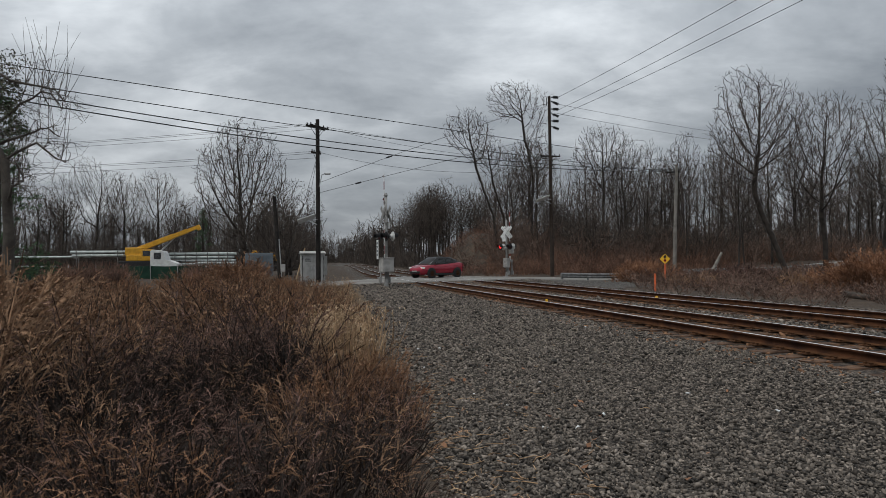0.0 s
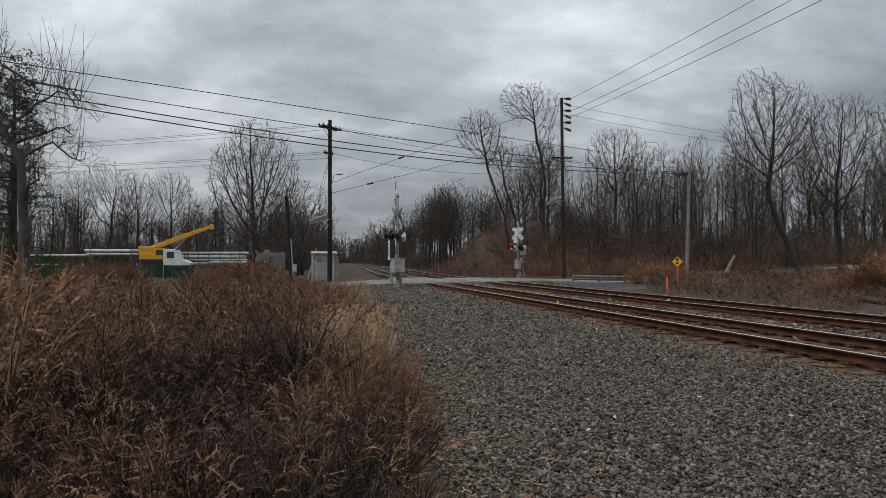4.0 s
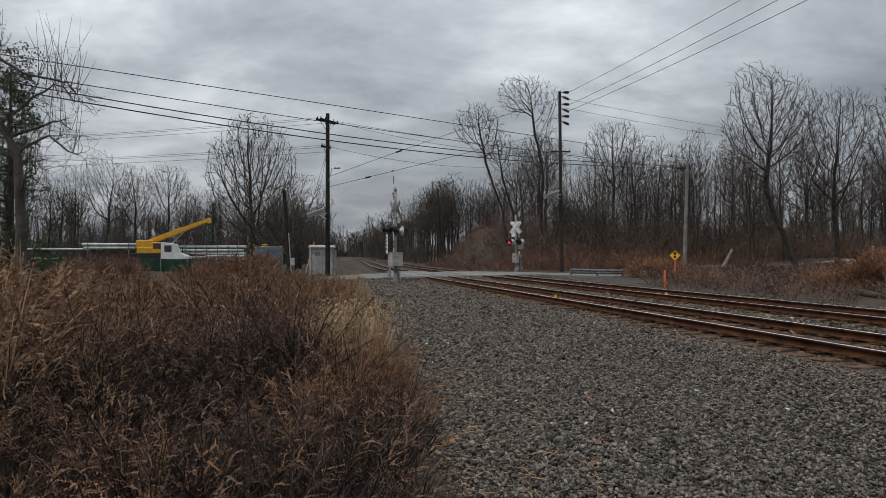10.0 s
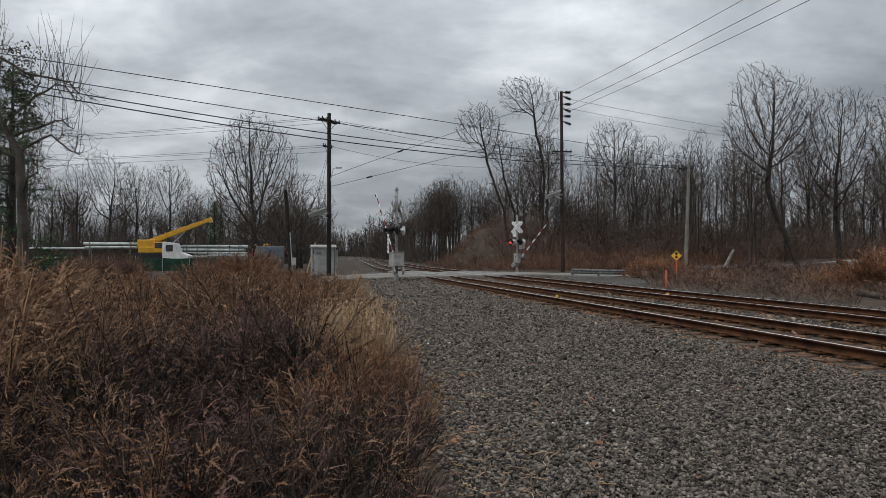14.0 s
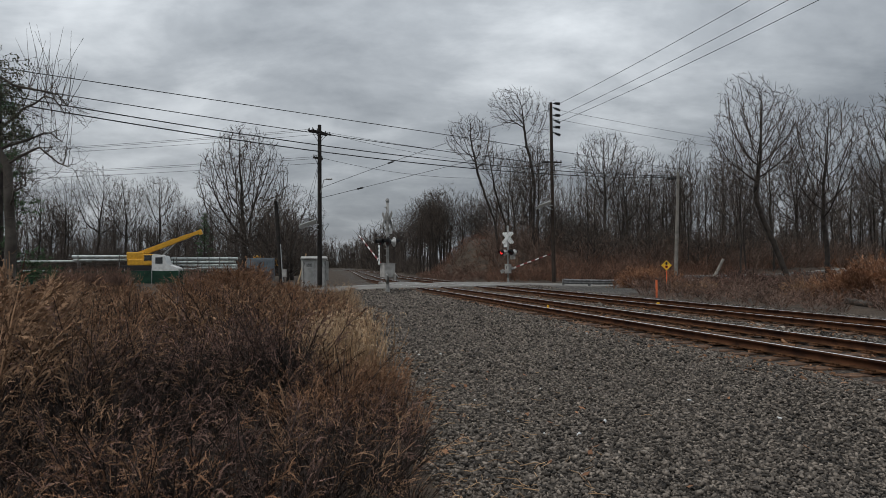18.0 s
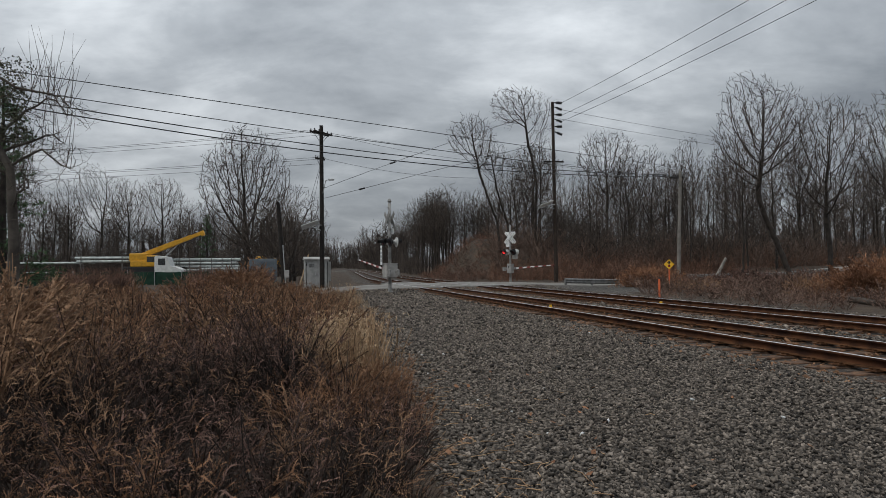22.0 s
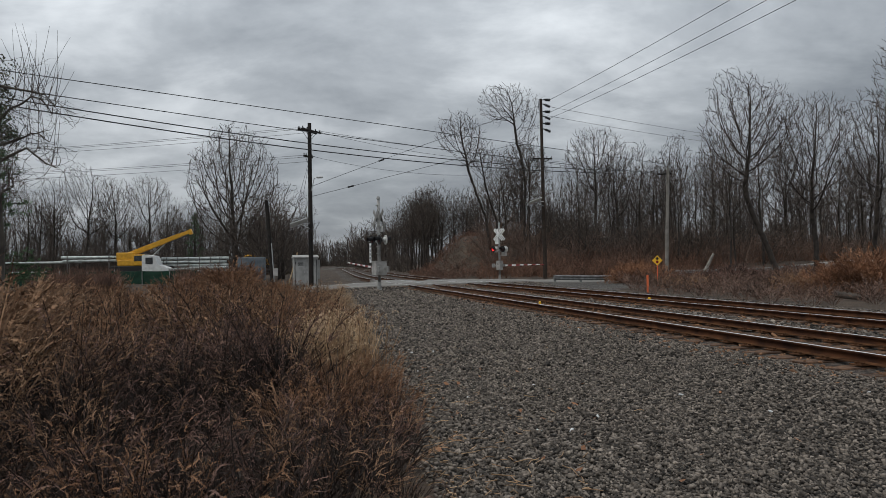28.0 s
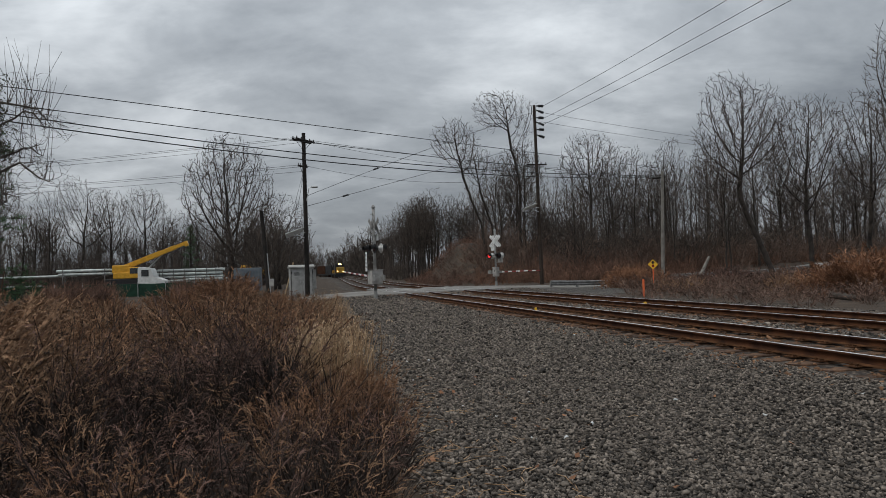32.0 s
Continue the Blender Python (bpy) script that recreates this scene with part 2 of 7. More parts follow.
M_SHED = mat("weathered_cabinet_paint", (0.27, 0.268, 0.255), (0.40, 0.40, 0.385), 1.6, 0.7, bump=0.15, fine=25, c3=(0.20, 0.185, 0.165))
M_SHED_D = mat("cabinet_door_paint", (0.27, 0.27, 0.262), (0.38, 0.378, 0.365), 2.5, 0.7, bump=0.15, fine=25)
# stems coloured almost black: the shade deep in the weeds put into them
M_STEM = mat("dead_stems_with_gap_shade", (0.011, 0.007, 0.0055), (0.032, 0.020, 0.015), 2.0, 0.95, bump=0, island=0.4)
M_YSIGN = mat("yellow_sign_sheeting", (0.75, 0.42, 0.02), (0.85, 0.50, 0.03), 6.0, 0.5, bump=0.03)
M_ORANGE = mat("orange_marker_plastic", (0.65, 0.12, 0.04), (0.75, 0.17, 0.06), 6.0, 0.6, bump=0.05)
M_YELLOW = mat("machine_yellow", (0.50, 0.26, 0.02), (0.66, 0.35, 0.025), 3.0, 0.5, bump=0.1)
M_CREAM = mat("truck_white", (0.55, 0.56, 0.55), (0.7, 0.71, 0.7), 3.0, 0.45, bump=0.05)
M_GLASS = mat("dark_window_glass", (0.015, 0.018, 0.02), (0.025, 0.028, 0.03), 3.0, 0.1, bump=0, spec=0.8)
M_TYRE = mat("tyre_rubber", (0.012, 0.012, 0.012), (0.022, 0.022, 0.022), 12.0, 0.85, bump=0.1)
M_CARRED = mat("metallic_red_paint", (0.24, 0.008, 0.024), (0.30, 0.011, 0.030), 2.0, 0.22, 0.3, bump=0, spec=0.7)
M_FENCE = mat("green_screen_cloth", (0.006, 0.03, 0.018), (0.012, 0.05, 0.03), 1.5, 0.9, bump=0.2, fine=20)
M_PIPE = mat("pale_concrete_pole", (0.33, 0.37, 0.36), (0.52, 0.56, 0.545), 1.5, 0.6, bump=0.1, rnd=0.18)
M_STEELBLUE = mat("blue_grey_steel", (0.10, 0.125, 0.145), (0.16, 0.185, 0.205), 2.0, 0.6, bump=0.15)
M_BARK = mat("grey_brown_bark", (0.045, 0.038, 0.032), (0.10, 0.088, 0.075), 2.0, 0.95, bump=0.7, fine=24, dist=0.03)
M_BARK_D = mat("dark_bark", (0.020, 0.016, 0.014), (0.052, 0.042, 0.035), 2.0, 0.95, bump=0.7, fine=24, dist=0.03)
M_TWIG = mat("winter_twigs", (0.038, 0.030, 0.025), (0.092, 0.073, 0.060), 0.7, 0.95, bump=0, island=0.4)
M_TWIG_R = mat("reddish_brush_twigs", (0.08, 0.044, 0.031), (0.20, 0.108, 0.07), 0.6, 0.95, bump=0, island=0.4)
M_BANK = mat("red_brown_dead_brush", (0.075, 0.044, 0.033), (0.20, 0.112, 0.078), 0.5, 0.95, bump=0, island=0.5)
M_UNDER = mat("brown_undergrowth", (0.066, 0.045, 0.035), (0.16, 0.11, 0.085), 0.5, 0.95, bump=0, island=0.4)
M_IVY = mat("dull_leaves", (0.04, 0.046, 0.028), (0.10, 0.096, 0.06), 2.0, 0.8, bump=0, island=0.5)
M_NEEDLE = mat("pine_needles", (0.028, 0.058, 0.024), (0.07, 0.125, 0.055), 2.0, 0.8, bump=0, island=0.4)
M_WEED_D = mat("purple_brown_dead_weed", (0.068, 0.039, 0.031), (0.185, 0.110, 0.086), 1.2, 0.95, bump=0, island=0.75)
M_BRUSH_D = mat("dark_purple_brush", (0.078, 0.049, 0.038), (0.19, 0.12, 0.09), 0.5, 0.95, bump=0, island=0.55)
M_WEED_O = mat("rust_brown_dead_weed", (0.12, 0.060, 0.032), (0.27, 0.148, 0.082), 1.2, 0.95, bump=0, island=0.5)
M_WEED_T = mat("tan_dead_weed", (0.135, 0.076, 0.044), (0.315, 0.19, 0.112), 1.2, 0.95, bump=0, island=0.5)
M_STRAW = mat("pale_straw", (0.30, 0.20, 0.115), (0.58, 0.43, 0.28), 3.0, 0.9, bump=0, island=0.35)
M_STALK = mat("tan_dry_stalks", (0.17, 0.098, 0.054), (0.46, 0.31, 0.18), 3.0, 0.9, bump=0, island=0.4)
M_BUSH_O = mat("orange_brown_dead_leaves", (0.13, 0.062, 0.034), (0.31, 0.155, 0.084), 1.2, 0.95, bump=0, island=0.4)
M_HOUSE = mat("white_siding", (0.6, 0.61, 0.61), (0.72, 0.73, 0.73), 1.0, 0.7, bump=0.1)
M_LOCO = mat("loco_black_paint", (0.012, 0.013, 0.014), (0.03, 0.03, 0.032), 1.5, 0.5, bump=0.05)
M_HEAD = mat("headlight_glass", (0.9, 0.8, 0.6), (0.95, 0.85, 0.65), 3.0, 0.3, bump=0, glow=((1.0, 0.62, 0.24), 6.0))
M_NOSE = mat("grimy_yellow_paint", (0.25, 0.15, 0.02), (0.38, 0.23, 0.03), 2.0, 0.6, bump=0.1)
M_RAILING = mat("dull_guardrail_steel", (0.13, 0.13, 0.128), (0.24, 0.24, 0.235), 4.0, 0.6, 0.3, bump=0.1)


# ---- mesh helpers ----
def link_mesh(name, me, material, parent=None, label=""):
    for m in material if isinstance(material, (list, tuple)) else [material]:
        me.materials.append(m)
    ob = new(name, me)
    if parent:
        ob.parent = parent
    if label:
        ob["label"] = label
    return ob


def part(name, bm, material, parent=None, label="", smooth=False):
    me = bpy.data.meshes.new(name)
    bm.normal_update()
    bm.to_mesh(me)
    bm.free()
    if smooth:
        me.polygons.foreach_set("use_smooth", [True] * len(me.polygons))
    return link_mesh(name, me, material, parent, label)


def raw(name, V, F, material, parent=None, label="", smooth=False):
    """A mesh object from vertex and face arrays."""
    return link_mesh(name, raw_mesh(name, V, F, smooth), material, parent, label)


def raw_mesh(name, V, F, smooth=False, slots=None):
    V, F = np.asarray(V, dtype=np.float32), np.asarray(F, dtype=np.int32)
    k = F.shape[1]
    me = bpy.data.meshes.new(name)
    me.vertices.add(len(V))
    me.vertices.foreach_set("co", V.ravel())
    me.loops.add(F.size)
    me.loops.foreach_set("vertex_index", F.ravel())
    me.polygons.add(len(F))
    me.polygons.foreach_set("loop_start", np.arange(0, F.size, k, dtype=np.int32))
    me.polygons.foreach_set("loop_total", np.full(len(F), k, dtype=np.int32))
    if smooth:
        me.polygons.foreach_set("use_smooth", np.ones(len(F), dtype=bool))
    if slots is not None:
        me.polygons.foreach_set("material_index", np.asarray(slots, dtype=np.int32))
    me.update(calc_edges=True)
    me.validate()
    return me


def box(bm, x0, y0, z0, x1, y1, z1, bevel=0.0, m=None):
    r = bmesh.ops.create_cube(bm, size=1.0)
    vs = r["verts"]
    for v in vs:
        v.co = Vector(((x0 + x1) / 2 + v.co.x * (x1 - x0), (y0 + y1) / 2 + v.co.y * (y1 - y0), (z0 + z1) / 2 + v.co.z * (z1 - z0)))
    if bevel:
        es = list({e for v in vs for e in v.link_edges})
        r2 = bmesh.ops.bevel(bm, geom=es, offset=bevel, segments=2, affect="EDGES", profile=0.5)
        vs = list({v for f in r2["faces"] for v in f.verts} | {v for v in vs if v.is_valid})
    if m:
        bmesh.ops.transform(bm, matrix=m, verts=vs)
    return bm


def rod(bm, a, b, r0, r1=None, n=10):
    """A tapered round bar from a to b."""
    a, b = Vector(a), Vector(b)
    r1 = r0 if r1 is None else r1
    q = (b - a).to_track_quat("Z", "Y").to_matrix().to_4x4()
    m = Matrix.Translation((a + b) / 2) @ q
    bmesh.ops.create_cone(bm, cap_ends=True, segments=n, radius1=r0, radius2=r1, depth=(b - a).length, matrix=m)
    return bm


def B():
    return bmesh.new()


def thing(name, label, category, m=None, group="", kind=""):
    ob = new(name)
    ob.empty_display_size = 0.2
    if m:
        ob.matrix_basis = m
    return tagged(ob, label, category, group, kind)


def tubes(lines, n=3):
    """Vertex and quad arrays of thin tubes along polylines. lines: (points k x 3, radii k)."""
    Vs, Fs, base = [], [], 0
    by = {}
    for pts, rad in lines:
        by.setdefault(len(pts), []).append((pts, rad))
    ang = np.arange(n) * 2 * math.pi / n
    ca, sa = np.cos(ang), np.sin(ang)
    for k, group_ in by.items():
        P = np.array([g[0] for g in group_], dtype=float)
        R = np.array([g[1] for g in group_], dtype=float)
        D = np.gradient(P, axis=1)
        D /= np.linalg.norm(D, axis=2, keepdims=True) + 1e-9
        ref = np.where(np.abs(D[..., 2:3]) > 0.9, np.array([1.0, 0, 0]), np.array([0, 0, 1.0]))
        U = np.cross(D, ref)
        U /= np.linalg.norm(U, axis=2, keepdims=True) + 1e-9
        W = np.cross(D, U)
        ring = P[:, :, None, :] + R[:, :, None, None] * (U[:, :, None, :] * ca[None, None, :, None] + W[:, :, None, :] * sa[None, None, :, None])
        L = len(group_)
        idx = base + np.arange(L * k * n).reshape(L, k, n)
        a, b = idx[:, :-1, :], idx[:, 1:, :]
        F = np.stack([a, np.roll(a, -1, 2), np.roll(b, -1, 2), b], -1).reshape(-1, 4)
        Vs.append(ring.reshape(-1, 3))
        Fs.append(F)
        base += L * k * n
    return np.concatenate(Vs), np.concatenate(Fs)


def ribbons(lines, seed=0, wide=1.25):
    """Thin flat strips along polylines, for twigs too fine to show their roundness."""
    rng = np.random.default_rng(seed)
    Vs, Fs, base = [], [], 0
    by = {}
    for pts, rad in lines:
        by.setdefault(len(pts), []).append((pts, rad))
    for k, group_ in by.items():
        P = np.array([g[0] for g in group_], dtype=float)
        R = np.array([g[1] for g in group_], dtype=float) * wide
        D = P[:, -1:] - P[:, :1]
        U = np.cross(D, rng.normal(0, 1, (len(P), 1, 3)))
        U /= np.linalg.norm(U, axis=2, keepdims=True) + 1e-9
        V = np.stack([P - U * R[..., None], P + U * R[..., None]], 2)
        L = len(P)
        idx = base + np.arange(L * k * 2).reshape(L, k, 2)
        F = np.stack([idx[:, :-1, 0], idx[:, :-1, 1], idx[:, 1:, 1], idx[:, 1:, 0]], -1).reshape(-1, 4)
        Vs.append(V.reshape(-1, 3))
        Fs.append(F)
        base += L * k * 2
    return np.concatenate(Vs), np.concatenate(Fs)


def join(*parts):
    """Joins several (V, F) pairs with faces of one size."""
    Vs, Fs, base = [], [], 0
    for V, F in parts:
        Vs.append(V)
        Fs.append(F + base)
        base += len(V)
    return np.concatenate(Vs), np.concatenate(Fs)


def scatter(kinds, X, Y, Z, S, rng, tilt=0.12, pick=None):
    """Joins many turned and scaled copies of the base meshes (V, F) into one pair of arrays."""
    Vs, Fs, base = [], [], 0
    pick = rng.integers(0, len(kinds), len(X)) if pick is None else pick
    for k, (V, F) in enumerate(kinds):
        sel = np.where(pick == k)[0]
        if not len(sel):
            continue
        a = rng.uniform(0, 2 * math.pi, len(sel))
        tx, ty = rng.normal(0, tilt, (2, len(sel)))
        x = V[None, :, 0] * np.cos(a)[:, None] - V[None, :, 1] * np.sin(a)[:, None]
        y = V[None, :, 0] * np.sin(a)[:, None] + V[None, :, 1] * np.cos(a)[:, None]
        z = np.repeat(V[None, :, 2], len(sel), 0)
        x, y = x + z * tx[:, None], y + z * ty[:, None]
        s = S[sel][:, None]
        P = np.stack([X[sel][:, None] + x * s, Y[sel][:, None] + y * s, Z[sel][:, None] + z * s], -1)
        Vs.append(P.reshape(-1, 3))
        Fs.append((F[None] + (base + np.arange(len(sel)) * len(V))[:, None, None]).reshape(-1, F.shape[1]))
        base += len(sel) * len(V)
    return np.concatenate(Vs), np.concatenate(Fs)


def tumble(kinds, X, Y, Z, S, rng, flat=0.45):
    """Joins many stones, each turned at random about all axes but lying mostly flat."""
    Vs, Fs, base = [], [], 0
    pick = rng.integers(0, len(kinds), len(X))
    for k, (V, F) in enumerate(kinds):
        sel = np.where(pick == k)[0]
        a, b, c = rng.uniform(0, 2 * math.pi, len(sel)), rng.normal(0, flat, len(sel)), rng.normal(0, flat, len(sel))
        o, i = np.zeros(len(sel)), np.ones(len(sel))
        Rz = np.stack([np.cos(a), -np.sin(a), o, np.sin(a), np.cos(a), o, o, o, i], -1).reshape(-1, 3, 3)
        Rx = np.stack([i, o, o, o, np.cos(b), -np.sin(b), o, np.sin(b), np.cos(b)], -1).reshape(-1, 3, 3)
        Ry = np.stack([np.cos(c), o, np.sin(c), o, i, o, -np.sin(c), o, np.cos(c)], -1).reshape(-1, 3, 3)
        P = np.einsum("nij,vj->nvi", Rz @ Rx @ Ry, V) * S[sel][:, None, None]
        P += np.stack([X[sel], Y[sel], Z[sel]], -1)[:, None, :]
        Vs.append(P.reshape(-1, 3))
        Fs.append((F[None] + (base + np.arange(len(sel)) * len(V))[:, None, None]).reshape(-1, 3))
        base += len(sel) * len(V)
    return np.concatenate(Vs), np.concatenate(Fs)


# ---- plan: the two tracks, the road, the ground's heights ----
TD, TN = np.array([-0.2022, 0.9793]), np.array([0.9793, 0.2022])     # along and across the tracks
TRACKS = (7.9, 11.75)                                                # their middles, across
RAIL_Z = 0.35
ROAD_C, RU, RN = np.array([1.78, 46.0]), np.array([0.857, 0.516]), np.array([-0.516, 0.857])
ROAD_W = 3.9


def sstep(a, b, x):
    t = np.clip((np.asarray(x, dtype=float) - a) / (b - a), 0, 1)
    return t * t * (3 - 2 * t)


def heading(s):
    """The tracks' turn to the left of north, by the way along them."""
    s = np.asarray(s, dtype=float)
    return np.radians(11.67 - 4.17 * sstep(46, 84, s) + np.degrees(np.clip(s - 212, 0, 75) / 290.0))


S_GRID = np.arange(-60.0, 1400.0, 0.5)
H_GRID = heading(S_GRID)
MID_X = np.concatenate([[0], np.cumsum(-np.sin(H_GRID[:-1]) * 0.5)])
MID_Y = np.concatenate([[0], np.cumsum(np.cos(H_GRID[:-1]) * 0.5)])
MID_X += (TN * 9.825 + TD * -60)[0]
MID_Y += (TN * 9.825 + TD * -60)[1]


def track_at(s, off):
    """Place and heading at s metres along the tracks, off metres to the right of the line midway between them."""
    h = np.interp(s, S_GRID, H_GRID)
    return np.interp(s, S_GRID, MID_X) + np.cos(h) * off, np.interp(s, S_GRID, MID_Y) + np.sin(h) * off, h


def across_tracks(x, y):
    """Signed distance to the right of the line midway between the tracks, and the way along."""
    s = TD[0] * x + TD[1] * y
    mx, my, h = track_at(s, 0)
    for _ in range(2):
        s = s + (-(x - mx) * np.sin(h) + (y - my) * np.cos(h))
        mx, my, h = track_at(s, 0)
    return (x - mx) * np.cos(h) + (y - my) * np.sin(h), s


def ground_z(x, y):
    x, y = np.asarray(x, dtype=float), np.asarray(y, dtype=float)
    n, s = across_tracks(x, y)
    bed = 0.165 * sstep(-5.6, -3.5, n) * (1 - 0.6 * sstep(3.7, 5.2, n))
    r = (x - ROAD_C[0]) * RN[0] + (y - ROAD_C[1]) * RN[1]
    road = (1 - sstep(4.6, 9.0, np.abs(r))) * (0.27 - 0.19 * sstep(4.5, 12, np.abs(n)))
    hump = np.maximum(bed, road)
    hill = 4.3 * np.exp(-(((x - 3.5) / 8.5) ** 2 + ((y - 84) / 11.0) ** 2)) * sstep(5.5, 11.0, n)
    bank = 1.0 * sstep(64, 80, y) * sstep(8, 14, n)
    far = 0.15 * sstep(50, 60, y)
    rough = 0.05 * np.sin(x * 0.7 + 1.3) * np.sin(y * 0.53) * sstep(5.5, 8.0, np.abs(n)) * sstep(5, 9, np.abs(r))
    # the road falls away beyond the cabinet
    dip = 1.9 * sstep(7.0, 22.0, -n) * (1 - 0.75 * sstep(60, 110, -n)) * (1 - sstep(5.0, 8.0, np.abs(r)))
    return np.maximum(hump, far * sstep(3.7, 8, np.abs(n))) + hill + bank + rough - dip


def gz(x, y):
    return float(ground_z(x, y))


def weed_edge(y):
    """Where the weeds end and the crushed stone begins."""
    return np.interp(y, [0, 4.5, 10.4, 20, 30, 38, 39, 60], [0.82, 0.23, -0.66, -2.0, -3.2, -4.6, -60, -60])


# ---- ground ----
def axis(lo, hi, step, far_lo, far_hi, n=14):
    near = np.arange(lo, hi + step / 2, step)
    a = lo - np.geomspace(step * 2, lo - far_lo, n)[::-1]
    b = hi + np.geomspace(step * 2, far_hi - hi, n)
    return np.concatenate([a, near, b])


def build_ground():
    gx, gy = axis(-24, 40, 0.5, -1500, 1500), axis(-2, 112, 0.5, -400, 2200)
    X, Y = np.meshgrid(gx, gy)
    Z = ground_z(X, Y)
    V = np.stack([X, Y, Z], -1).reshape(-1, 3)
    nx = len(gx)
    i = np.arange((len(gy) - 1) * (nx - 1))
    a = i // (nx - 1) * nx + i % (nx - 1)
    F = np.stack([a, a + 1, a + nx + 1, a + nx], -1)
    cx, cy = V[F].mean(1)[:, 0], V[F].mean(1)[:, 1]
    n, s = across_tracks(cx, cy)
    r = (cx - ROAD_C[0]) * RN[0] + (cy - ROAD_C[1]) * RN[1]
    wob = 0.35 * np.sin(cx * 2.1 + cy * 1.7) + 0.25 * np.sin(cy * 3.3 - cx)
    slot = np.zeros(len(F), dtype=int)
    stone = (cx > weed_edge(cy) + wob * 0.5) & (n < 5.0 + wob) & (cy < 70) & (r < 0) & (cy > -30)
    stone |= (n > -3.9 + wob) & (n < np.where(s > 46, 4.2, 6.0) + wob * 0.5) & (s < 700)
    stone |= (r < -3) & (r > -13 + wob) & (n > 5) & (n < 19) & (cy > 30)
    # slot 1 carries the gap shade under loose stones, slot 3 the pale stone
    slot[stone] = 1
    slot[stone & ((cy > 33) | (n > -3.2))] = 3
    slot[(np.abs(n) < 3.75 + wob * 0.5) & (s < 700)] = 2
    slot[(np.abs(r) < 12) & (n < 4) & (n > -16) & (r > 2)] = 3
    me = raw_mesh("ground", V, F, True, slot)
    tagged(link_mesh("ground", me, [M_SOIL, M_GRAVEL, M_BALLAST, M_GRAVEL_F]), "bare winter ground of dead grass, ballast and crushed stone with gap shade coloured in", "ground", kind="structure")


build_ground()


# ---- road over the tracks ----
def strip(name, s0, s1, step, r0, r1, lift, material, label, kind="structure", cat="road"):
    ss = np.arange(s0, s1 + step / 2, step)
    rs = np.linspace(r0, r1, 7 if r1 - r0 > 1 else 2)
    S, R = np.meshgrid(ss, rs, indexing="ij")
    X, Y = ROAD_C[0] + RU[0] * S + RN[0] * R, ROAD_C[1] + RU[1] * S + RN[1] * R
    n, _ = across_tracks(X, Y)
    Z = np.maximum(ground_z(X, Y) + 0.03, 0.345 * (1 - sstep(4.2, 7.0, np.abs(n)))) + lift
    V = np.stack([X, Y, Z], -1).reshape(-1, 3)
    low = V.copy()
    low[:, 2] -= 0.12
    k, c = len(rs), len(V)
    i = np.arange((len(ss) - 1) * (k - 1))
    a = i // (k - 1) * k + i % (k - 1)
    F = [np.stack([a, a + k, a + k + 1, a + 1], -1)]
    j = np.arange(len(ss) - 1) * k
    F.append(np.stack([j, j + c, j + k + c, j + k], -1))
    F.append(np.stack([j + k - 1, j + 2 * k - 1, j + 2 * k - 1 + c, j + k - 1 + c], -1))
    ob = raw(name, np.concatenate([V, low]), np.concatenate(F), material)
    return tagged(ob, label, cat, kind=kind)


strip("road", -260, 190, 1.0, -ROAD_W, ROAD_W, 0.0, M_ASPHALT, "worn grey asphalt road crossing two tracks")
strip("road_marking", -200, -12, 2.0, -0.14, -0.04, 0.006, M_PAINT_Y, "worn yellow centre line", cat="road marking")
strip("road_marking", 14, 150, 2.0, -0.14, -0.04, 0.006, M_PAINT_Y, "worn yellow centre line", cat="road marking")
strip("road_marking", -200, 150, 2.0, 3.45, 3.57, 0.006, M_PAINT_W, "worn white edge line", cat="road marking")


# ---- tracks ----
RAIL_H = 0.136
RAIL_PROFILE = [(-0.066, 0.0), (0.066, 0.0), (0.066, 0.010), (0.011, 0.026), (0.009, 0.094), (0.034, 0.106), (0.034, 0.130), (0.027, RAIL_H), (-0.027, RAIL_H), (-0.034, 0.130), (-0.034, 0.106), (-0.009, 0.094), (-0.011, 0.026), (-0.066, 0.010)]


def rail(off, parent):
    ss = np.concatenate([np.arange(-55, 46, 2.0), np.arange(46, 90, 1.5), np.arange(90, 420, 5.0)])
    x, y, h = track_at(ss, off)
    prof = np.array(RAIL_PROFILE)
    k = len(prof)
    V = np.stack([x[:, None] + np.cos(h)[:, None] * prof[None, :, 0], y[:, None] + np.sin(h)[:, None] * prof[None, :, 0], np.repeat(RAIL_Z - RAIL_H + prof[None, :, 1], len(ss), 0)], -1).reshape(-1, 3)
    i = np.arange((len(ss) - 1) * k)
    a, j = i // k * k, i % k
    F = np.stack([a + j, a + (j + 1) % k, a + k + (j + 1) % k, a + k + j], -1)
    slot = np.where(j == 7, 1, np.where((j < 3) | (j > 11), 2, 0))
    me = raw_mesh("rail", V, F, False, slot)
    return link_mesh("rail", me, [M_RAIL, M_RAILTOP, M_PLATE], parent)


def tie_mesh(seed):
    rng = random.Random(seed)
    bm = B()
    box(bm, -1.3, -0.115, -0.16, 1.3, 0.115, 0.0, 0.012)
    for v in bm.verts:
        v.co.x += rng.uniform(-0.015, 0.015)
        v.co.z += rng.uniform(-0.006, 0.006)
    me = bpy.data.meshes.new("tie")
    bm.to_mesh(me)
    bm.free()
    me.materials.append(M_TIE)
    return me


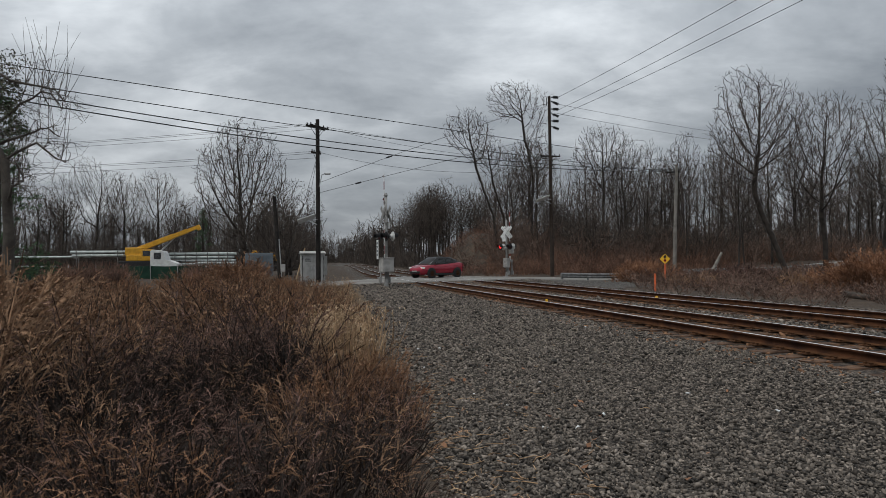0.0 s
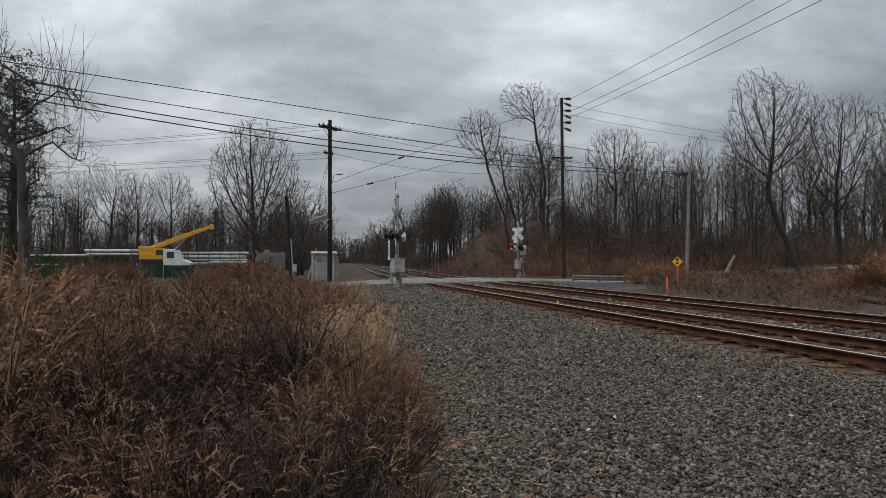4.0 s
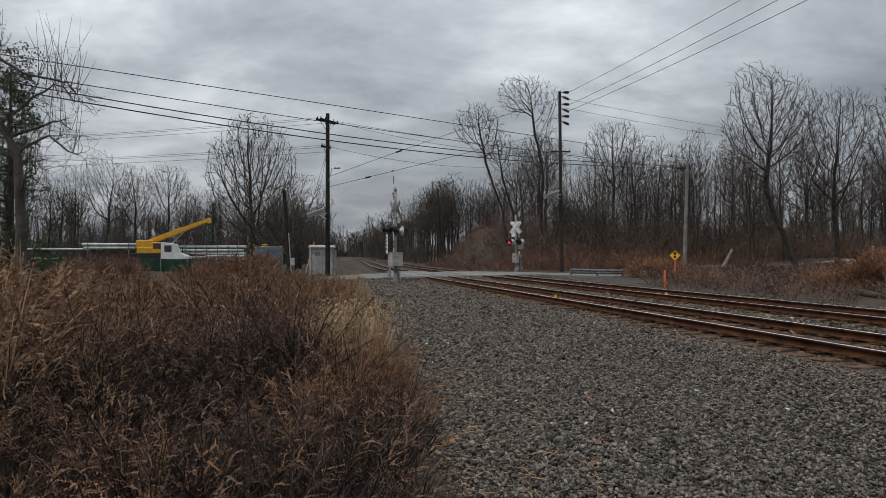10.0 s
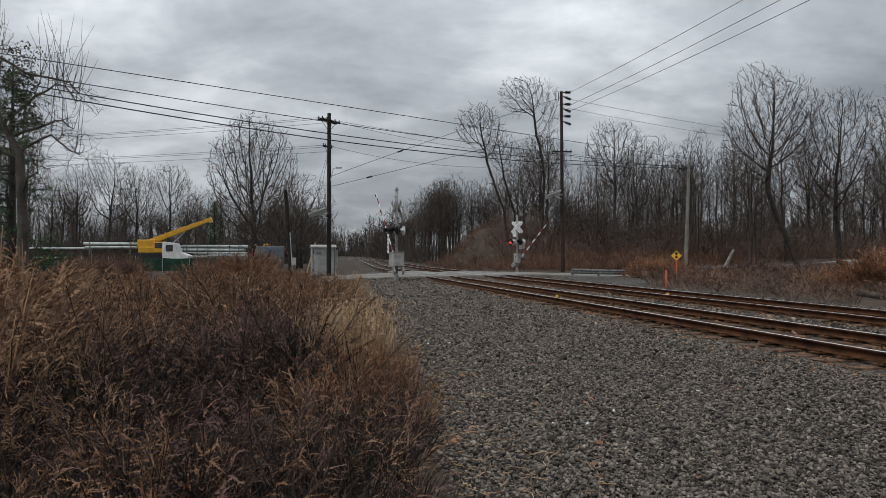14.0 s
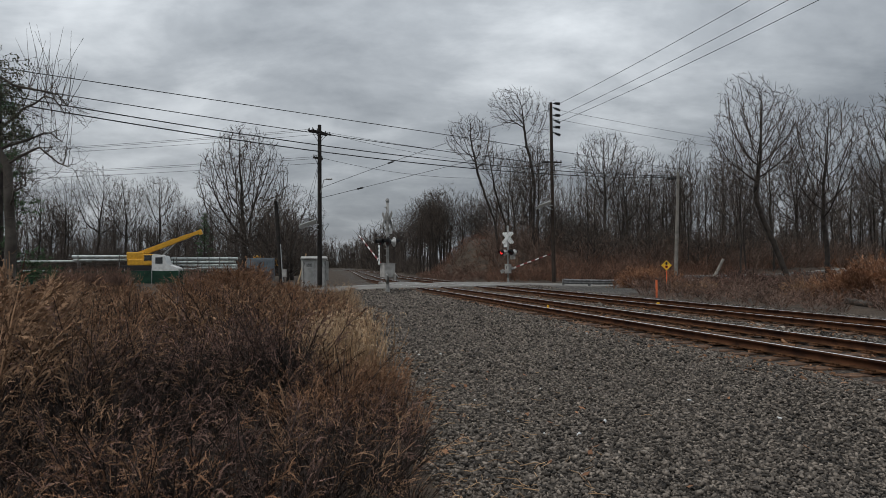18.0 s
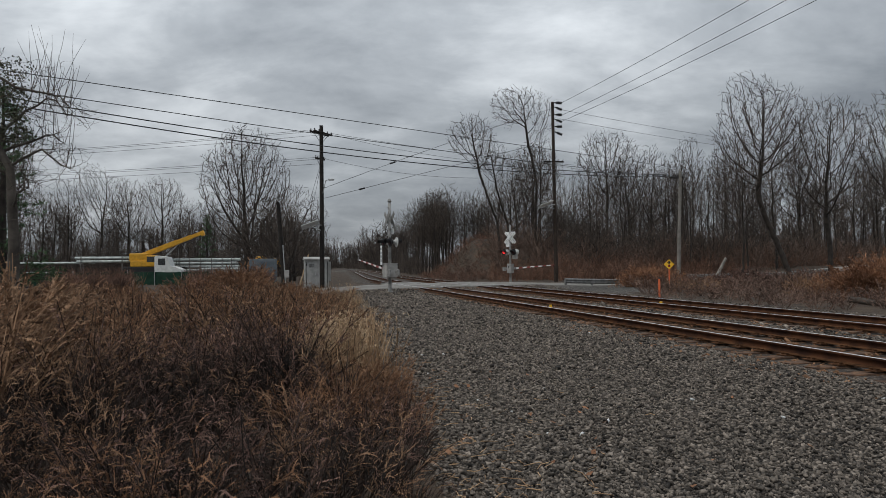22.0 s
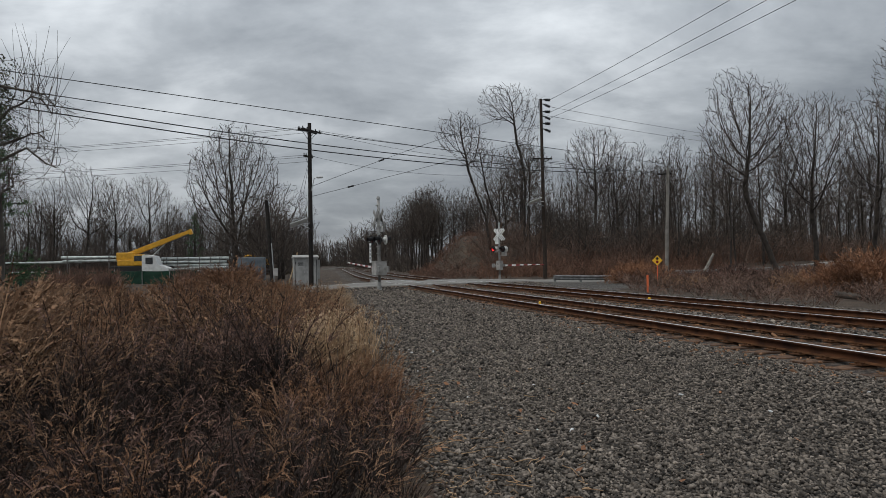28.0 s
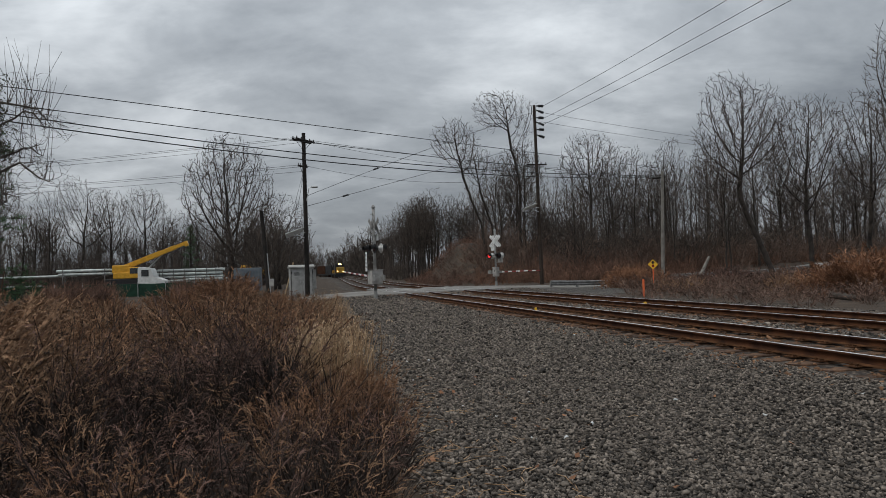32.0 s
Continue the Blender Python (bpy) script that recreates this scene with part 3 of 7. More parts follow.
def plate_mesh():
    bm = B()
    box(bm, -0.18, -0.095, 0.0, 0.18, 0.095, 0.012)
    for sx in (-0.11, 0.11):
        for sy in (-0.05, 0.05):
            box(bm, sx - 0.016, sy - 0.016, 0.012, sx + 0.016, sy + 0.016, 0.035)
    me = bpy.data.meshes.new("tie_plate")
    bm.to_mesh(me)
    bm.free()
    me.materials.append(M_PLATE)
    return me


def build_track(c, label):
    tr = thing("railway_track", label, "railway track", kind="structure")
    off = c - 9.825
    for side in (-0.755, 0.755):
        rail(off + side, tr)
    ties, plate = [tie_mesh(k) for k in range(4)], plate_mesh()
    rng = random.Random(int(c))
    for k in range(150):
        s = -16 + k * 0.53 + rng.uniform(-0.03, 0.03)
        x, y, h = track_at(s, off)
        r = (x - ROAD_C[0]) * RN[0] + (y - ROAD_C[1]) * RN[1]
        if abs(r) < ROAD_W + 0.3:
            continue
        ob = new("tie", ties[k % 4])
        ob.parent = tr
        ob.matrix_basis = pose(x, y, RAIL_Z - 0.155 + rng.uniform(-0.025, 0.004), 0, 0, math.degrees(h) + rng.uniform(-1.5, 1.5))
        if s < 30:
            for side in (-0.755, 0.755):
                q = new("tie_plate", plate)
                q.parent = tr
                q.matrix_basis = pose(x + math.cos(h) * side, y + math.sin(h) * side, RAIL_Z - 0.148, 0, 0, math.degrees(h))


build_track(TRACKS[0], "rusty railway track on wooden ties in ballast")
build_track(TRACKS[1], "second rusty railway track with polished rail heads")


def crossing_panels():
    """Concrete panels between and beside the rails where the road crosses."""
    me = {}
    for w in (1.30, 0.55):
        bm = B()
        box(bm, -w / 2, -0.92, -0.10, w / 2, 0.92, 0.0, 0.012)
        me[w] = bpy.data.meshes.new("panel")
        bm.to_mesh(me[w])
        bm.free()
        me[w].materials.append(M_PANEL)
    for c in TRACKS:
        t = thing("crossing_surface", "grey concrete panels set flush between the rails", "crossing panels", kind="structure")
        for k in range(5):
            s = 46.3 - 0.37 * (c - 9.825) + (k - 2) * 1.86
            for d, w in ((0, 1.30), (-1.16, 0.55), (1.16, 0.55)):
                x, y, h = track_at(s, c - 9.825 + d)
                ob = new("panel", me[w])
                ob.parent = t
                ob.matrix_basis = pose(x, y, RAIL_Z + 0.012, 0, 0, math.degrees(h))


crossing_panels()


# ---- poles and wires ----
def pole_mesh(bm, h, r0, r1, lean=(0, 0)):
    rng = random.Random(int(h * 10))
    segs, n, rings = 8, 14, []
    for k in range(segs + 1):
        a = k / segs
        r = r0 + (r1 - r0) * a
        rings.append([bm.verts.new((lean[0] * a + r * (1 + rng.uniform(-0.04, 0.04)) * math.cos(q * 2 * math.pi / n), lean[1] * a + r * math.sin(q * 2 * math.pi / n), h * a - (0.4 if k == 0 else 0))) for q in range(n)])
    for a, b in zip(rings, rings[1:]):
        for q in range(n):
            bm.faces.new((a[q], a[(q + 1) % n], b[(q + 1) % n], b[q]))
    bm.faces.new(rings[-1])
    return bm


def insulator(bm, x, y, z, r=0.05, n=3):
    for k in range(n):
        rod(bm, (x, y, z + k * 0.05), (x, y, z + k * 0.05 + 0.035), r, r * 0.6, 8)
    return bm


def arm_pole(name, label, x, y, h, material, r0=0.17, r1=0.12, arms=(), lean=(0, 0), turn=0):
    """A utility pole with crossarms (height, half length, offset)."""
    t = thing(name, label, "utility pole", pose(x, y, gz(x, y), 0, 0, turn))
    part("post", pole_mesh(B(), h, r0, r1, lean), material, t)
    for z, half, dy in arms:
        bm = B()
        box(bm, -half, dy - 0.06, z - 0.06, half, dy + 0.06, z + 0.06, 0.01)
        part("crossarm", bm, M_POLE, t)
        for sgn in (-1, 1):
            br = B()
            rod(br, (sgn * half * 0.6, dy, z - 0.05), (0, dy * 0.5, z - 0.65), 0.018, n=6)
            part("brace", br, M_WIRE, t)
        for k in (-0.92, -0.45, 0.45, 0.92):
            part("insulator", insulator(B(), half * k, dy, z + 0.06), M_CABLE, t)
    return t


POLE_A, POLE_B, POLE_C, POLE_L = (-8.0, 49.0), (10.05, 58.0), (23.1, 66.0), (-24.5, 33.5)
POLE_R, POLE_W = (19.2, 21.0), (-75.0, 62.0)
pa = arm_pole("utility_pole", "dark creosoted wooden utility pole with double crossarm", *POLE_A, 11.5, M_POLE, 0.17, 0.13, ((10.95, 1.05, 0.16), (10.95, 1.05, -0.16), (9.15, 0.5, 0.14)), turn=62)
pb = arm_pole("utility_pole", "tall brown wooden utility pole with side insulators", *POLE_B, 15.1, M_POLE_B, 0.17, 0.12, ((10.1, 0.85, 0.15),), lean=(-0.12, 0), turn=10)
for z in (15.1, 14.75, 14.1, 13.72, 13.1, 12.65):
    bm = B()
    drop = 0.03 if round(z * 100) in (1510, 1410, 1310) else 0.26
    rod(bm, (0.05, 0, z - 0.05), (0.66, -0.1, z - 0.05 - drop), 0.05, 0.05, 8)
    for k in range(6):
        f = 0.30 + k * 0.12
        rod(bm, (0.05 + 0.61 * f, -0.1 * f, z - 0.05 - drop * f), (0.10 + 0.61 * f, -0.1 * f - 0.008, z - 0.05 - drop * (f + 0.08)), 0.13, 0.10, 10)
    part("insulator", bm, M_CABLE, pb)
bm = B()
rod(bm, (-0.35, 0, 14.3), (-0.35, 0, 15.0), 0.03, n=8)
rod(bm, (-0.35, 0, 14.6), (0, 0, 14.6), 0.02, n=6)
part("lightning_arrester", bm, M_CABLE, pb)
pc = arm_pole("utility_pole", "grey weathered wooden utility pole beside the road", *POLE_C, 10.2, M_POLE_G, 0.19, 0.13, ((9.6, 0.6, 0.14),), lean=(0.35, 0), turn=-30)
arm_pole("utility_pole", "wooden utility pole at the roadside", *POLE_L, 12.0, M_POLE, 0.18, 0.13, ((11.5, 1.0, 0.15),), turn=-30)
arm_pole("utility_pole", "tall brown wooden utility pole beyond the tracks", *POLE_R, 15.5, M_POLE_B, 0.18, 0.13, ((13.5, 1.0, 0.15),), turn=50)
arm_pole("utility_pole", "distant wooden utility pole with crossarm", *POLE_W, 11.5, M_POLE, 0.17, 0.13, ((10.9, 1.05, 0.15),), turn=80)


def fittings(p, h_panel, dx, h_lamp):
    """A solar panel on its bracket and a small lamp, both fixed to a pole."""
    holder = pa if p is POLE_A else pb
    inv = holder.matrix_basis.inverted()
    m = inv @ Matrix.Translation((p[0], p[1], gz(*p)))
    m4 = m @ Matrix.Translation((dx, -0.45, h_panel)) @ Euler((radians(-21), radians(-20), radians(12))).to_matrix().to_4x4()
    bm = B()
    box(bm, -0.62, -0.36, -0.02, 0.62, 0.36, 0.02, 0.006, m4)
    pn = part("solar_panel", bm, M_SOLAR_B, holder, "pale grey solar panel")
    bm = B()
    box(bm, -0.58, -0.32, 0.021, 0.58, 0.32, 0.026, 0, m4)
    part("cells", bm, M_SOLAR, pn)
    bm = B()
    rod(bm, (0, -0.1, h_panel - 0.4), (dx, -0.45, h_panel - 0.04), 0.025, n=8)
    rod(bm, (0, -0.1, h_panel), (dx * 0.4, -0.4, h_panel - 0.02), 0.025, n=8)
    bmesh.ops.transform(bm, matrix=m, verts=bm.verts[:])
    part("bracket", bm, M_GALV, holder)
    if h_lamp:
        bm = B()
        rod(bm, (0.1, -0.1, h_lamp - 0.9), (0.32, -0.15, h_lamp), 0.03, n=8)
        rod(bm, (0.32, -0.15, h_lamp), (0.62, -0.2, h_lamp + 0.05), 0.03, n=8)
        bmesh.ops.transform(bm, matrix=m, verts=bm.verts[:])
        part("lamp_arm", bm, M_GALV, holder)
        bm = B()
        box(bm, 0.5, -0.32, h_lamp - 0.02, 0.92, -0.08, h_lamp + 0.1, 0.04, None)
        bmesh.ops.transform(bm, matrix=m, verts=bm.verts[:])
        part("lamp_head", bm, M_GALV, holder)


fittings(POLE_A, 4.45, -0.75, 7.6)
fittings(POLE_B, 6.45, -0.85, 0)


def wire(name, a, b, sag, r, material=M_WIRE, label="", splice=None):
    a, b = np.array(a, dtype=float), np.array(b, dtype=float)
    u = np.linspace(0, 1, 25)
    P = a[None] + (b - a)[None] * u[:, None]
    P[:, 2] -= sag * 4 * u * (1 - u)
    V, F = tubes([(P, np.full(25, r))], 5)
    ob = raw(name, V, F, material, smooth=True)
    if splice:
        c = a + (b - a) * splice
        c[2] -= sag * 4 * splice * (1 - splice)
        d = (b - a) / np.linalg.norm(b - a) * 0.22
        bm = B()
        rod(bm, c - d, c + d, 0.06, 0.06, 8)
        part("splice", bm, M_CABLE, ob)
    return tagged(ob, label or "thin grey overhead wire", "overhead wire", group="overhead wires")


def top(p, z, dx=0.0, dy=0.0):
    return (p[0] + dx, p[1] + dy, gz(*p) + z)


# along the road
for z0, z1, sag, r, lab in ((11.78, 10.7, 0.02, 0.024, "black overhead line above the road"), (11.0, 9.75, 0.38, 0.024, "black overhead line above the road"), (10.62, 10.05, 1.05, 0.032, "thick black telephone cable above the road"), (10.28, 9.9, 1.2, 0.034, "thick black telephone cable above the road")):
    wire("telephone_cable" if r > 0.02 else "power_line", (POLE_L[0], POLE_L[1], z0), (POLE_C[0] + 0.35, POLE_C[1], z1), sag, r, M_CABLE, lab)
wire("power_line", top(POLE_A, 11.0, 0.5, 0.2), top(POLE_C, 10.2, 0.3), 0.5, 0.012)
# pole A to the west and to pole B
for k, dz in ((-0.9, 11.05), (-0.4, 11.05), (0.9, 11.05)):
    wire("power_line", top(POLE_A, dz, 0.5 * k, 0.9 * k), top(POLE_W, 11.2, 0.2 * k, k), 0.8, 0.012)
for k, z in ((0.3, 9.2), (-0.3, 9.2), (0.0, 8.8)):
    wire("power_line", top(POLE_A, z, k, k), top(POLE_W, z + 0.2, 0, k), 0.6, 0.012)
wire("power_line", top(POLE_A, 11.05, 0.5, 0.9), top(POLE_B, 9.8, -0.8, 0), 0.5, 0.012)
wire("power_line", top(POLE_A, 9.2), top(POLE_B, 9.2), 0.9, 0.012)
wire("guy_wire", top(POLE_A, 7.0), top(POLE_B, 14.6), -0.15, 0.016, M_WIRE, "tight guy wire with a black insulator", 0.27)
wire("guy_wire", top(POLE_A, 6.3), top(POLE_B, 11.9), 0.0, 0.016, M_WIRE, "tight guy wire with a black insulator", 0.15)
for z, zz in ((14.95, 15.1), (13.9, 14.1), (13.4, 13.3)):
    wire("power_line", top(POLE_B, z, 0.5, -0.1), top(POLE_R, zz), 0.25, 0.016, M_WIRE)
for z, zz, k in ((14.5, 15.0, 0), (13.7, 14.2, 0), (9.7, 9.6, 1)):
    wire("power_line", top(POLE_B, z, 0.4), (70, 92 + 6 * k, zz), 0.9, 0.014, M_WIRE)
for dx in (-4.5, -3.2):
    wire("guy_wire", top(POLE_A, 9.0), (POLE_A[0] + dx * 0.75, POLE_A[1] + 3.5, gz(POLE_A[0], POLE_A[1])), 0, 0.012, M_WIRE, "grey guy wire anchored in the ground")


# ---- crossing signals ----
ARM_ANGLES = [(0, 0), (10.8, 0), (11.5, 12), (12.0, 23), (13.0, 34), (14.0, 45), (15.2, 57), (16.5, 66), (17.0, 69), (18.0, 74), (19.0, 79), (20.0, 82.5), (21.0, 84.5), (22.0, 86.5), (23.0, 88), (24.0, 89), (32.0, 89.5)]


def crossbuck(parent, x, y, z, material, half=0.6):
    for sg in (-1, 1):
        bm = B()
        box(bm, -half, -0.012, -0.115, half, 0.012, 0.115, 0.006, Matrix.Translation((x, y + 0.028 * sg, z)) @ Matrix.Rotation(radians(45 * sg), 4, "Y"))
        bl = part("blade", bm, material, parent, "white crossbuck blade with worn dark letters")
        for k in (-1, 1):
            bm = B()
            for q in range(3):
                a = k * (0.22 + q * 0.11)
                box(bm, a - 0.028, -0.018, -0.032, a + 0.028, -0.0135, 0.032, 0, Matrix.Translation((x, y + 0.028 * sg, z)) @ Matrix.Rotation(radians(45 * sg), 4, "Y"))
            part("lettering", bm, M_BOXG, bl)


def flasher(parent, x, y, z, face, lens, hood=0.28, pale=False):
    """One lamp: black disc background, hood and lens; face is +1 or -1 along the local y axis."""
    bm = B()
    rod(bm, (x, y, z), (x, y + 0.03 * face, z), 0.25, 0.25, 20)
    u = part("lamp_background", bm, M_LENS_W if pale else M_BLACK, parent)
    bm = B()
    rod(bm, (x, y - 0.13 * face, z), (x, y, z), 0.10, 0.15, 14)
    part("lamp_housing", bm, M_LENS_W if pale else M_BLACK, u)
    bm = B()
    rod(bm, (x, y + 0.03 * face, z), (x, y + 0.055 * face, z), 0.15, 0.13, 16)
    part("lens", bm, lens or M_LENS, u)
    bm = B()
    k = 10
    for i in range(k):
        a0, a1 = math.pi * (-0.05 + 1.1 * i / k), math.pi * (-0.05 + 1.1 * (i + 1) / k)
        p = [(x + 0.17 * math.cos(a), z + 0.17 * math.sin(a)) for a in (a0, a1)]
        vs = [bm.verts.new((p[0][0], y + 0.03 * face, p[0][1])), bm.verts.new((p[1][0], y + 0.03 * face, p[1][1])), bm.verts.new((p[1][0], y + hood * face, p[1][1])), bm.verts.new((p[0][0], y + hood * face, p[0][1]))]
        bm.faces.new(vs)
    bmesh.ops.solidify(bm, geom=bm.faces[:], thickness=0.006)
    part("hood", bm, M_BLACK, u)
    return u


def gate_arm(parent, length, x, y, z):
    """The striped arm, upright in its own space, with counterweight; it turns about the local y axis."""
    piv = new("gate_arm")
    piv.empty_display_size = 0.2
    piv.parent = parent
    piv.matrix_basis = pose(x, y, z)
    n = int(length / 0.41)
    for k in range(n):
        a, b = 0.15 + k * (length - 0.15) / n, 0.15 + (k + 1) * (length - 0.15) / n
        w0, w1 = 0.06 - 0.035 * k / n, 0.06 - 0.035 * (k + 1) / n
        bm = B()
        box(bm, -w0, -0.012, a, w0, 0.012, b - 0.002)
        for v in bm.verts:
            if v.co.z > (a + b) / 2:
                v.co.x *= w1 / w0
        part("stripe", bm, M_RED if k % 2 else M_WHITE, piv)
    for q in (0.45, 0.72, 0.97):
        bm = B()
        rod(bm, (0.02, 0, length * q), (0.12, 0, length * q), 0.045, 0.045, 10)
        part("arm_light", bm, M_LENS, piv)
    bm = B()
    for sy in (-0.22, 0.22):
        box(bm, -0.06, sy - 0.012, -0.85, 0.06, sy + 0.012, 0.30, 0.004)
    box(bm, -0.09, -0.22, 0.10, 0.09, 0.22, 0.26, 0.01)
    part("arm_bracket", bm, M_ALU, piv)
    for sy in (-0.25, 0.25):
        bm = B()
        box(bm, -0.15, sy - 0.035, -0.95, 0.15, sy + 0.035, -0.62, 0.01)
        part("counterweight", bm, M_ALU, piv)
    return piv


def signal(label, x, y, turn, arm_len, mast_h, lamp_z, buck_z, lit, arm_y, gear=1.0):
    """A crossing signal: local +x is the way the arm falls, local -y faces the driver."""
    t = thing("crossing_signal", label, "crossing signal", pose(x, y, gz(x, y), 0, 0, turn), group="crossing signals")
    bm = B()
    box(bm, -0.24, -0.24, -0.25, 0.24, 0.24, 0.05, 0.02)
    part("foundation", bm, M_PANEL, t)
    bm = B()
    rod(bm, (0, 0, 0.05), (0, 0, 0.42), 0.12, 0.085, 14)
    part("junction_base", bm, M_ALU, t)
    bm = B()
    rod(bm, (0, 0, 0.3), (0, 0, mast_h), 0.084, 0.076, 14)
    rod(bm, (0, 0, mast_h), (0, 0, mast_h + 0.06), 0.07, 0.03, 14)
    part("mast", bm, M_ALU, t, "silver painted mast", True)
    bm = B()
    box(bm, -0.33 * gear, -0.30 * gear, 0.78, 0.33 * gear, 0.30 * gear, 1.50, 0.025)
    mech = part("gate_mechanism", bm, M_BOXG, t, "pale grey gate mechanism housing")
    bm = B()
    box(bm, -0.27 * gear, -0.325 * gear, 0.86, 0.27 * gear, -0.303 * gear, 1.42, 0.008)
    part("door", bm, M_BOXG, mech)
    bm = B()
    box(bm, -0.03, -0.345 * gear, 1.15, 0.03, -0.326 * gear, 1.33, 0.004)
    part("hasp", bm, M_BLACK, mech)
    bm = B()
    box(bm, -0.36 * gear, -0.33 * gear, 1.50, 0.36 * gear, 0.33 * gear, 1.53, 0.008)
    part("lid", bm, M_BOXG, mech)
    crossbuck(t, 0, -0.12, buck_z, M_WHITE if lit else M_ALU)
    crossbuck(t, 0, 0.14, buck_z, M_WHITE if lit else M_ALU)
    bm = B()
    box(bm, -0.62, -0.035, lamp_z - 0.03, 0.62, 0.035, lamp_z + 0.05, 0.01)
    part("lamp_crossarm", bm, M_ALU, t)
    for k, sx in enumerate((-0.5, 0.5)):
        flasher(t, sx, -0.16, lamp_z, -1, M_LENS_ON if (lit and k == 0) else M_LENS, pale=not lit)
        flasher(t, sx, 0.16, lamp_z, 1, M_LENS, pale=bool(lit))
    bm = B()
    box(bm, -0.36, -0.10, lamp_z + 0.42, 0.0, -0.085, lamp_z + 0.72, 0.006)
    part("track_count_sign", bm, M_WHITE, t)
    bm = B()
    rod(bm, (0, 0, mast_h + 0.02), (0, 0, mast_h + 0.16), 0.12, 0.05, 12)
    part("bell", bm, M_ALU, t)
    for k in range(9):
        z = 1.9 + k * 0.36
        if z < mast_h - 0.2:
            bm = B()
            box(bm, -0.15, 0.075, z, 0.15, 0.105, z + 0.035)
            part("ladder_step", bm, M_ALU, t)
    return t, gate_arm(t, arm_len, 0.13, arm_y, 1.15)


TURN_ROAD = math.degrees(math.atan2(RU[1], RU[0]))
near_sig, near_arm = signal("silver crossing signal mast with crossbuck and lowered striped gate arm", -2.4, 36.4, TURN_ROAD + 84, 4.8, 4.75, 2.62, 3.75, 0, 0.04)
far_sig, far_arm = signal("silver crossing signal with white crossbuck and red flashing lamps", 5.97, 55.6, TURN_ROAD - 78, 4.1, 4.45, 2.45, 3.62, 1, 0.26, 0.62)


def mast_extras():
    """A tall white marker plate beside the near mast and a box on the far one."""
    bm = B()
    box(bm, 0.05, 0.40, 1.45, 0.31, 0.42, 2.45, 0.01)
    pl = part("marker_plate", bm, M_WHITE, near_sig, "tall white plate with faded marks")
    for k in range(4):
        bm = B()
        box(bm, 0.11, 0.421, 1.62 + k * 0.2, 0.25, 0.426, 1.74 + k * 0.2)
        part("lettering", bm, M_STEELBLUE, pl)
    bm = B()
    box(bm, 0.1, 0.12, 1.9, 0.45, 0.4, 2.5, 0.02)
    part("relay_box", bm, M_BOXG, far_sig)


mast_extras()


# ---- small railway things ----
def bungalow():
    x, y = -8.8, 51.2
    t = thing("signal_cabinet", "weathered pale grey metal signal cabinet beside the tracks", "equipment cabinet", pose(x, y, gz(x, y), 0, 0, 14))
    bm = B()
    box(bm, -0.85, -0.8, -0.1, 0.85, 0.8, 2.05, 0.02)
    part("body", bm, M_SHED, t)
    bm = B()
    vs = [bm.verts.new(p) for p in ((-0.92, -0.92, 2.05), (0.92, -0.92, 2.05), (0.92, 0.92, 2.05), (-0.92, 0.92, 2.05), (-0.92, 0, 2.27), (0.92, 0, 2.27), (-0.92, -0.92, 2.12), (0.92, -0.92, 2.12), (0.92, 0.92, 2.12), (-0.92, 0.92, 2.12))]
    for f in ((0, 3, 2, 1), (0, 1, 7, 6), (2, 3, 9, 8), (6, 7, 5, 4), (8, 9, 4, 5), (0, 6, 4, 9, 3), (1, 2, 8, 5, 7)):
        bm.faces.new([vs[i] for i in f])
    part("roof", bm, M_SHED, t)
    for k in (-1, 1):
        bm = B()
        box(bm, -0.36 + k * 0.38, -0.825, 0.12, 0.36 + k * 0.38, -0.803, 1.86, 0.008)
        d = part("door", bm, M_SHED_D, t, "grey cabinet door")
        bm = B()
        box(bm, k * 0.10 - 0.02, -0.86, 0.95, k * 0.10 + 0.02, -0.826, 1.12, 0.006)
        part("handle", bm, M_GALV, d)
        for z in (0.34, 1.62):
            bm = B()
            rod(bm, (k * 0.735, -0.835, z), (k * 0.735, -0.835, z + 0.16), 0.018, n=8)
            part("hinge", bm, M_BLACK, d)
        bm = B()
        for q in range(5):
            box(bm, k * 0.38 - 0.2, -0.832, 1.5 + q * 0.05, k * 0.38 + 0.2, -0.8255, 1.52 + q * 0.05)
        part("vent", bm, M_BLACK, d)
        bm = B()
        box(bm, k * 0.76 - 0.018, -0.812, 0.08, k * 0.76 + 0.018, -0.8015, 1.92)
        part("door_seam", bm, M_BLACK, d)
    bm = B()
    box(bm, 0.87, -0.4, 0.5, 1.05, 0.2, 1.9, 0.02)
    part("meter_box", bm, M_SHED, t)


bungalow()


def leaning_stub():
    x, y = -10.2, 47.0
    t = thing("pole_stub", "short dark cut-off pole with a white conduit", "pole", pose(x, y, gz(x, y)))
    part("post", pole_mesh(B(), 6.0, 0.17, 0.12, (-0.42, 0)), M_POLE, t)
    bm = B()
    rod(bm, (0.13, -0.14, -0.2), (-0.08, -0.13, 3.1), 0.035, n=8)
    part("conduit", bm, M_GALV, t)
    bm = B()
    box(bm, 0.05, -0.32, 0.9, 0.35, -0.18, 1.4, 0.02)
    part("meter_box", bm, M_BOXG, t)
    p = thing("guy_guard", "pale plastic guard on a slanting guy wire", "guy guard", pose(-9.85, 51.5, gz(-9.85, 51.5)))
    bm = B()
    rod(bm, (-0.25, 0, 0), (0.45, 0, 2.5), 0.05, 0.05, 8)
    part("guard", bm, M_STRAW, p)


leaning_stub()


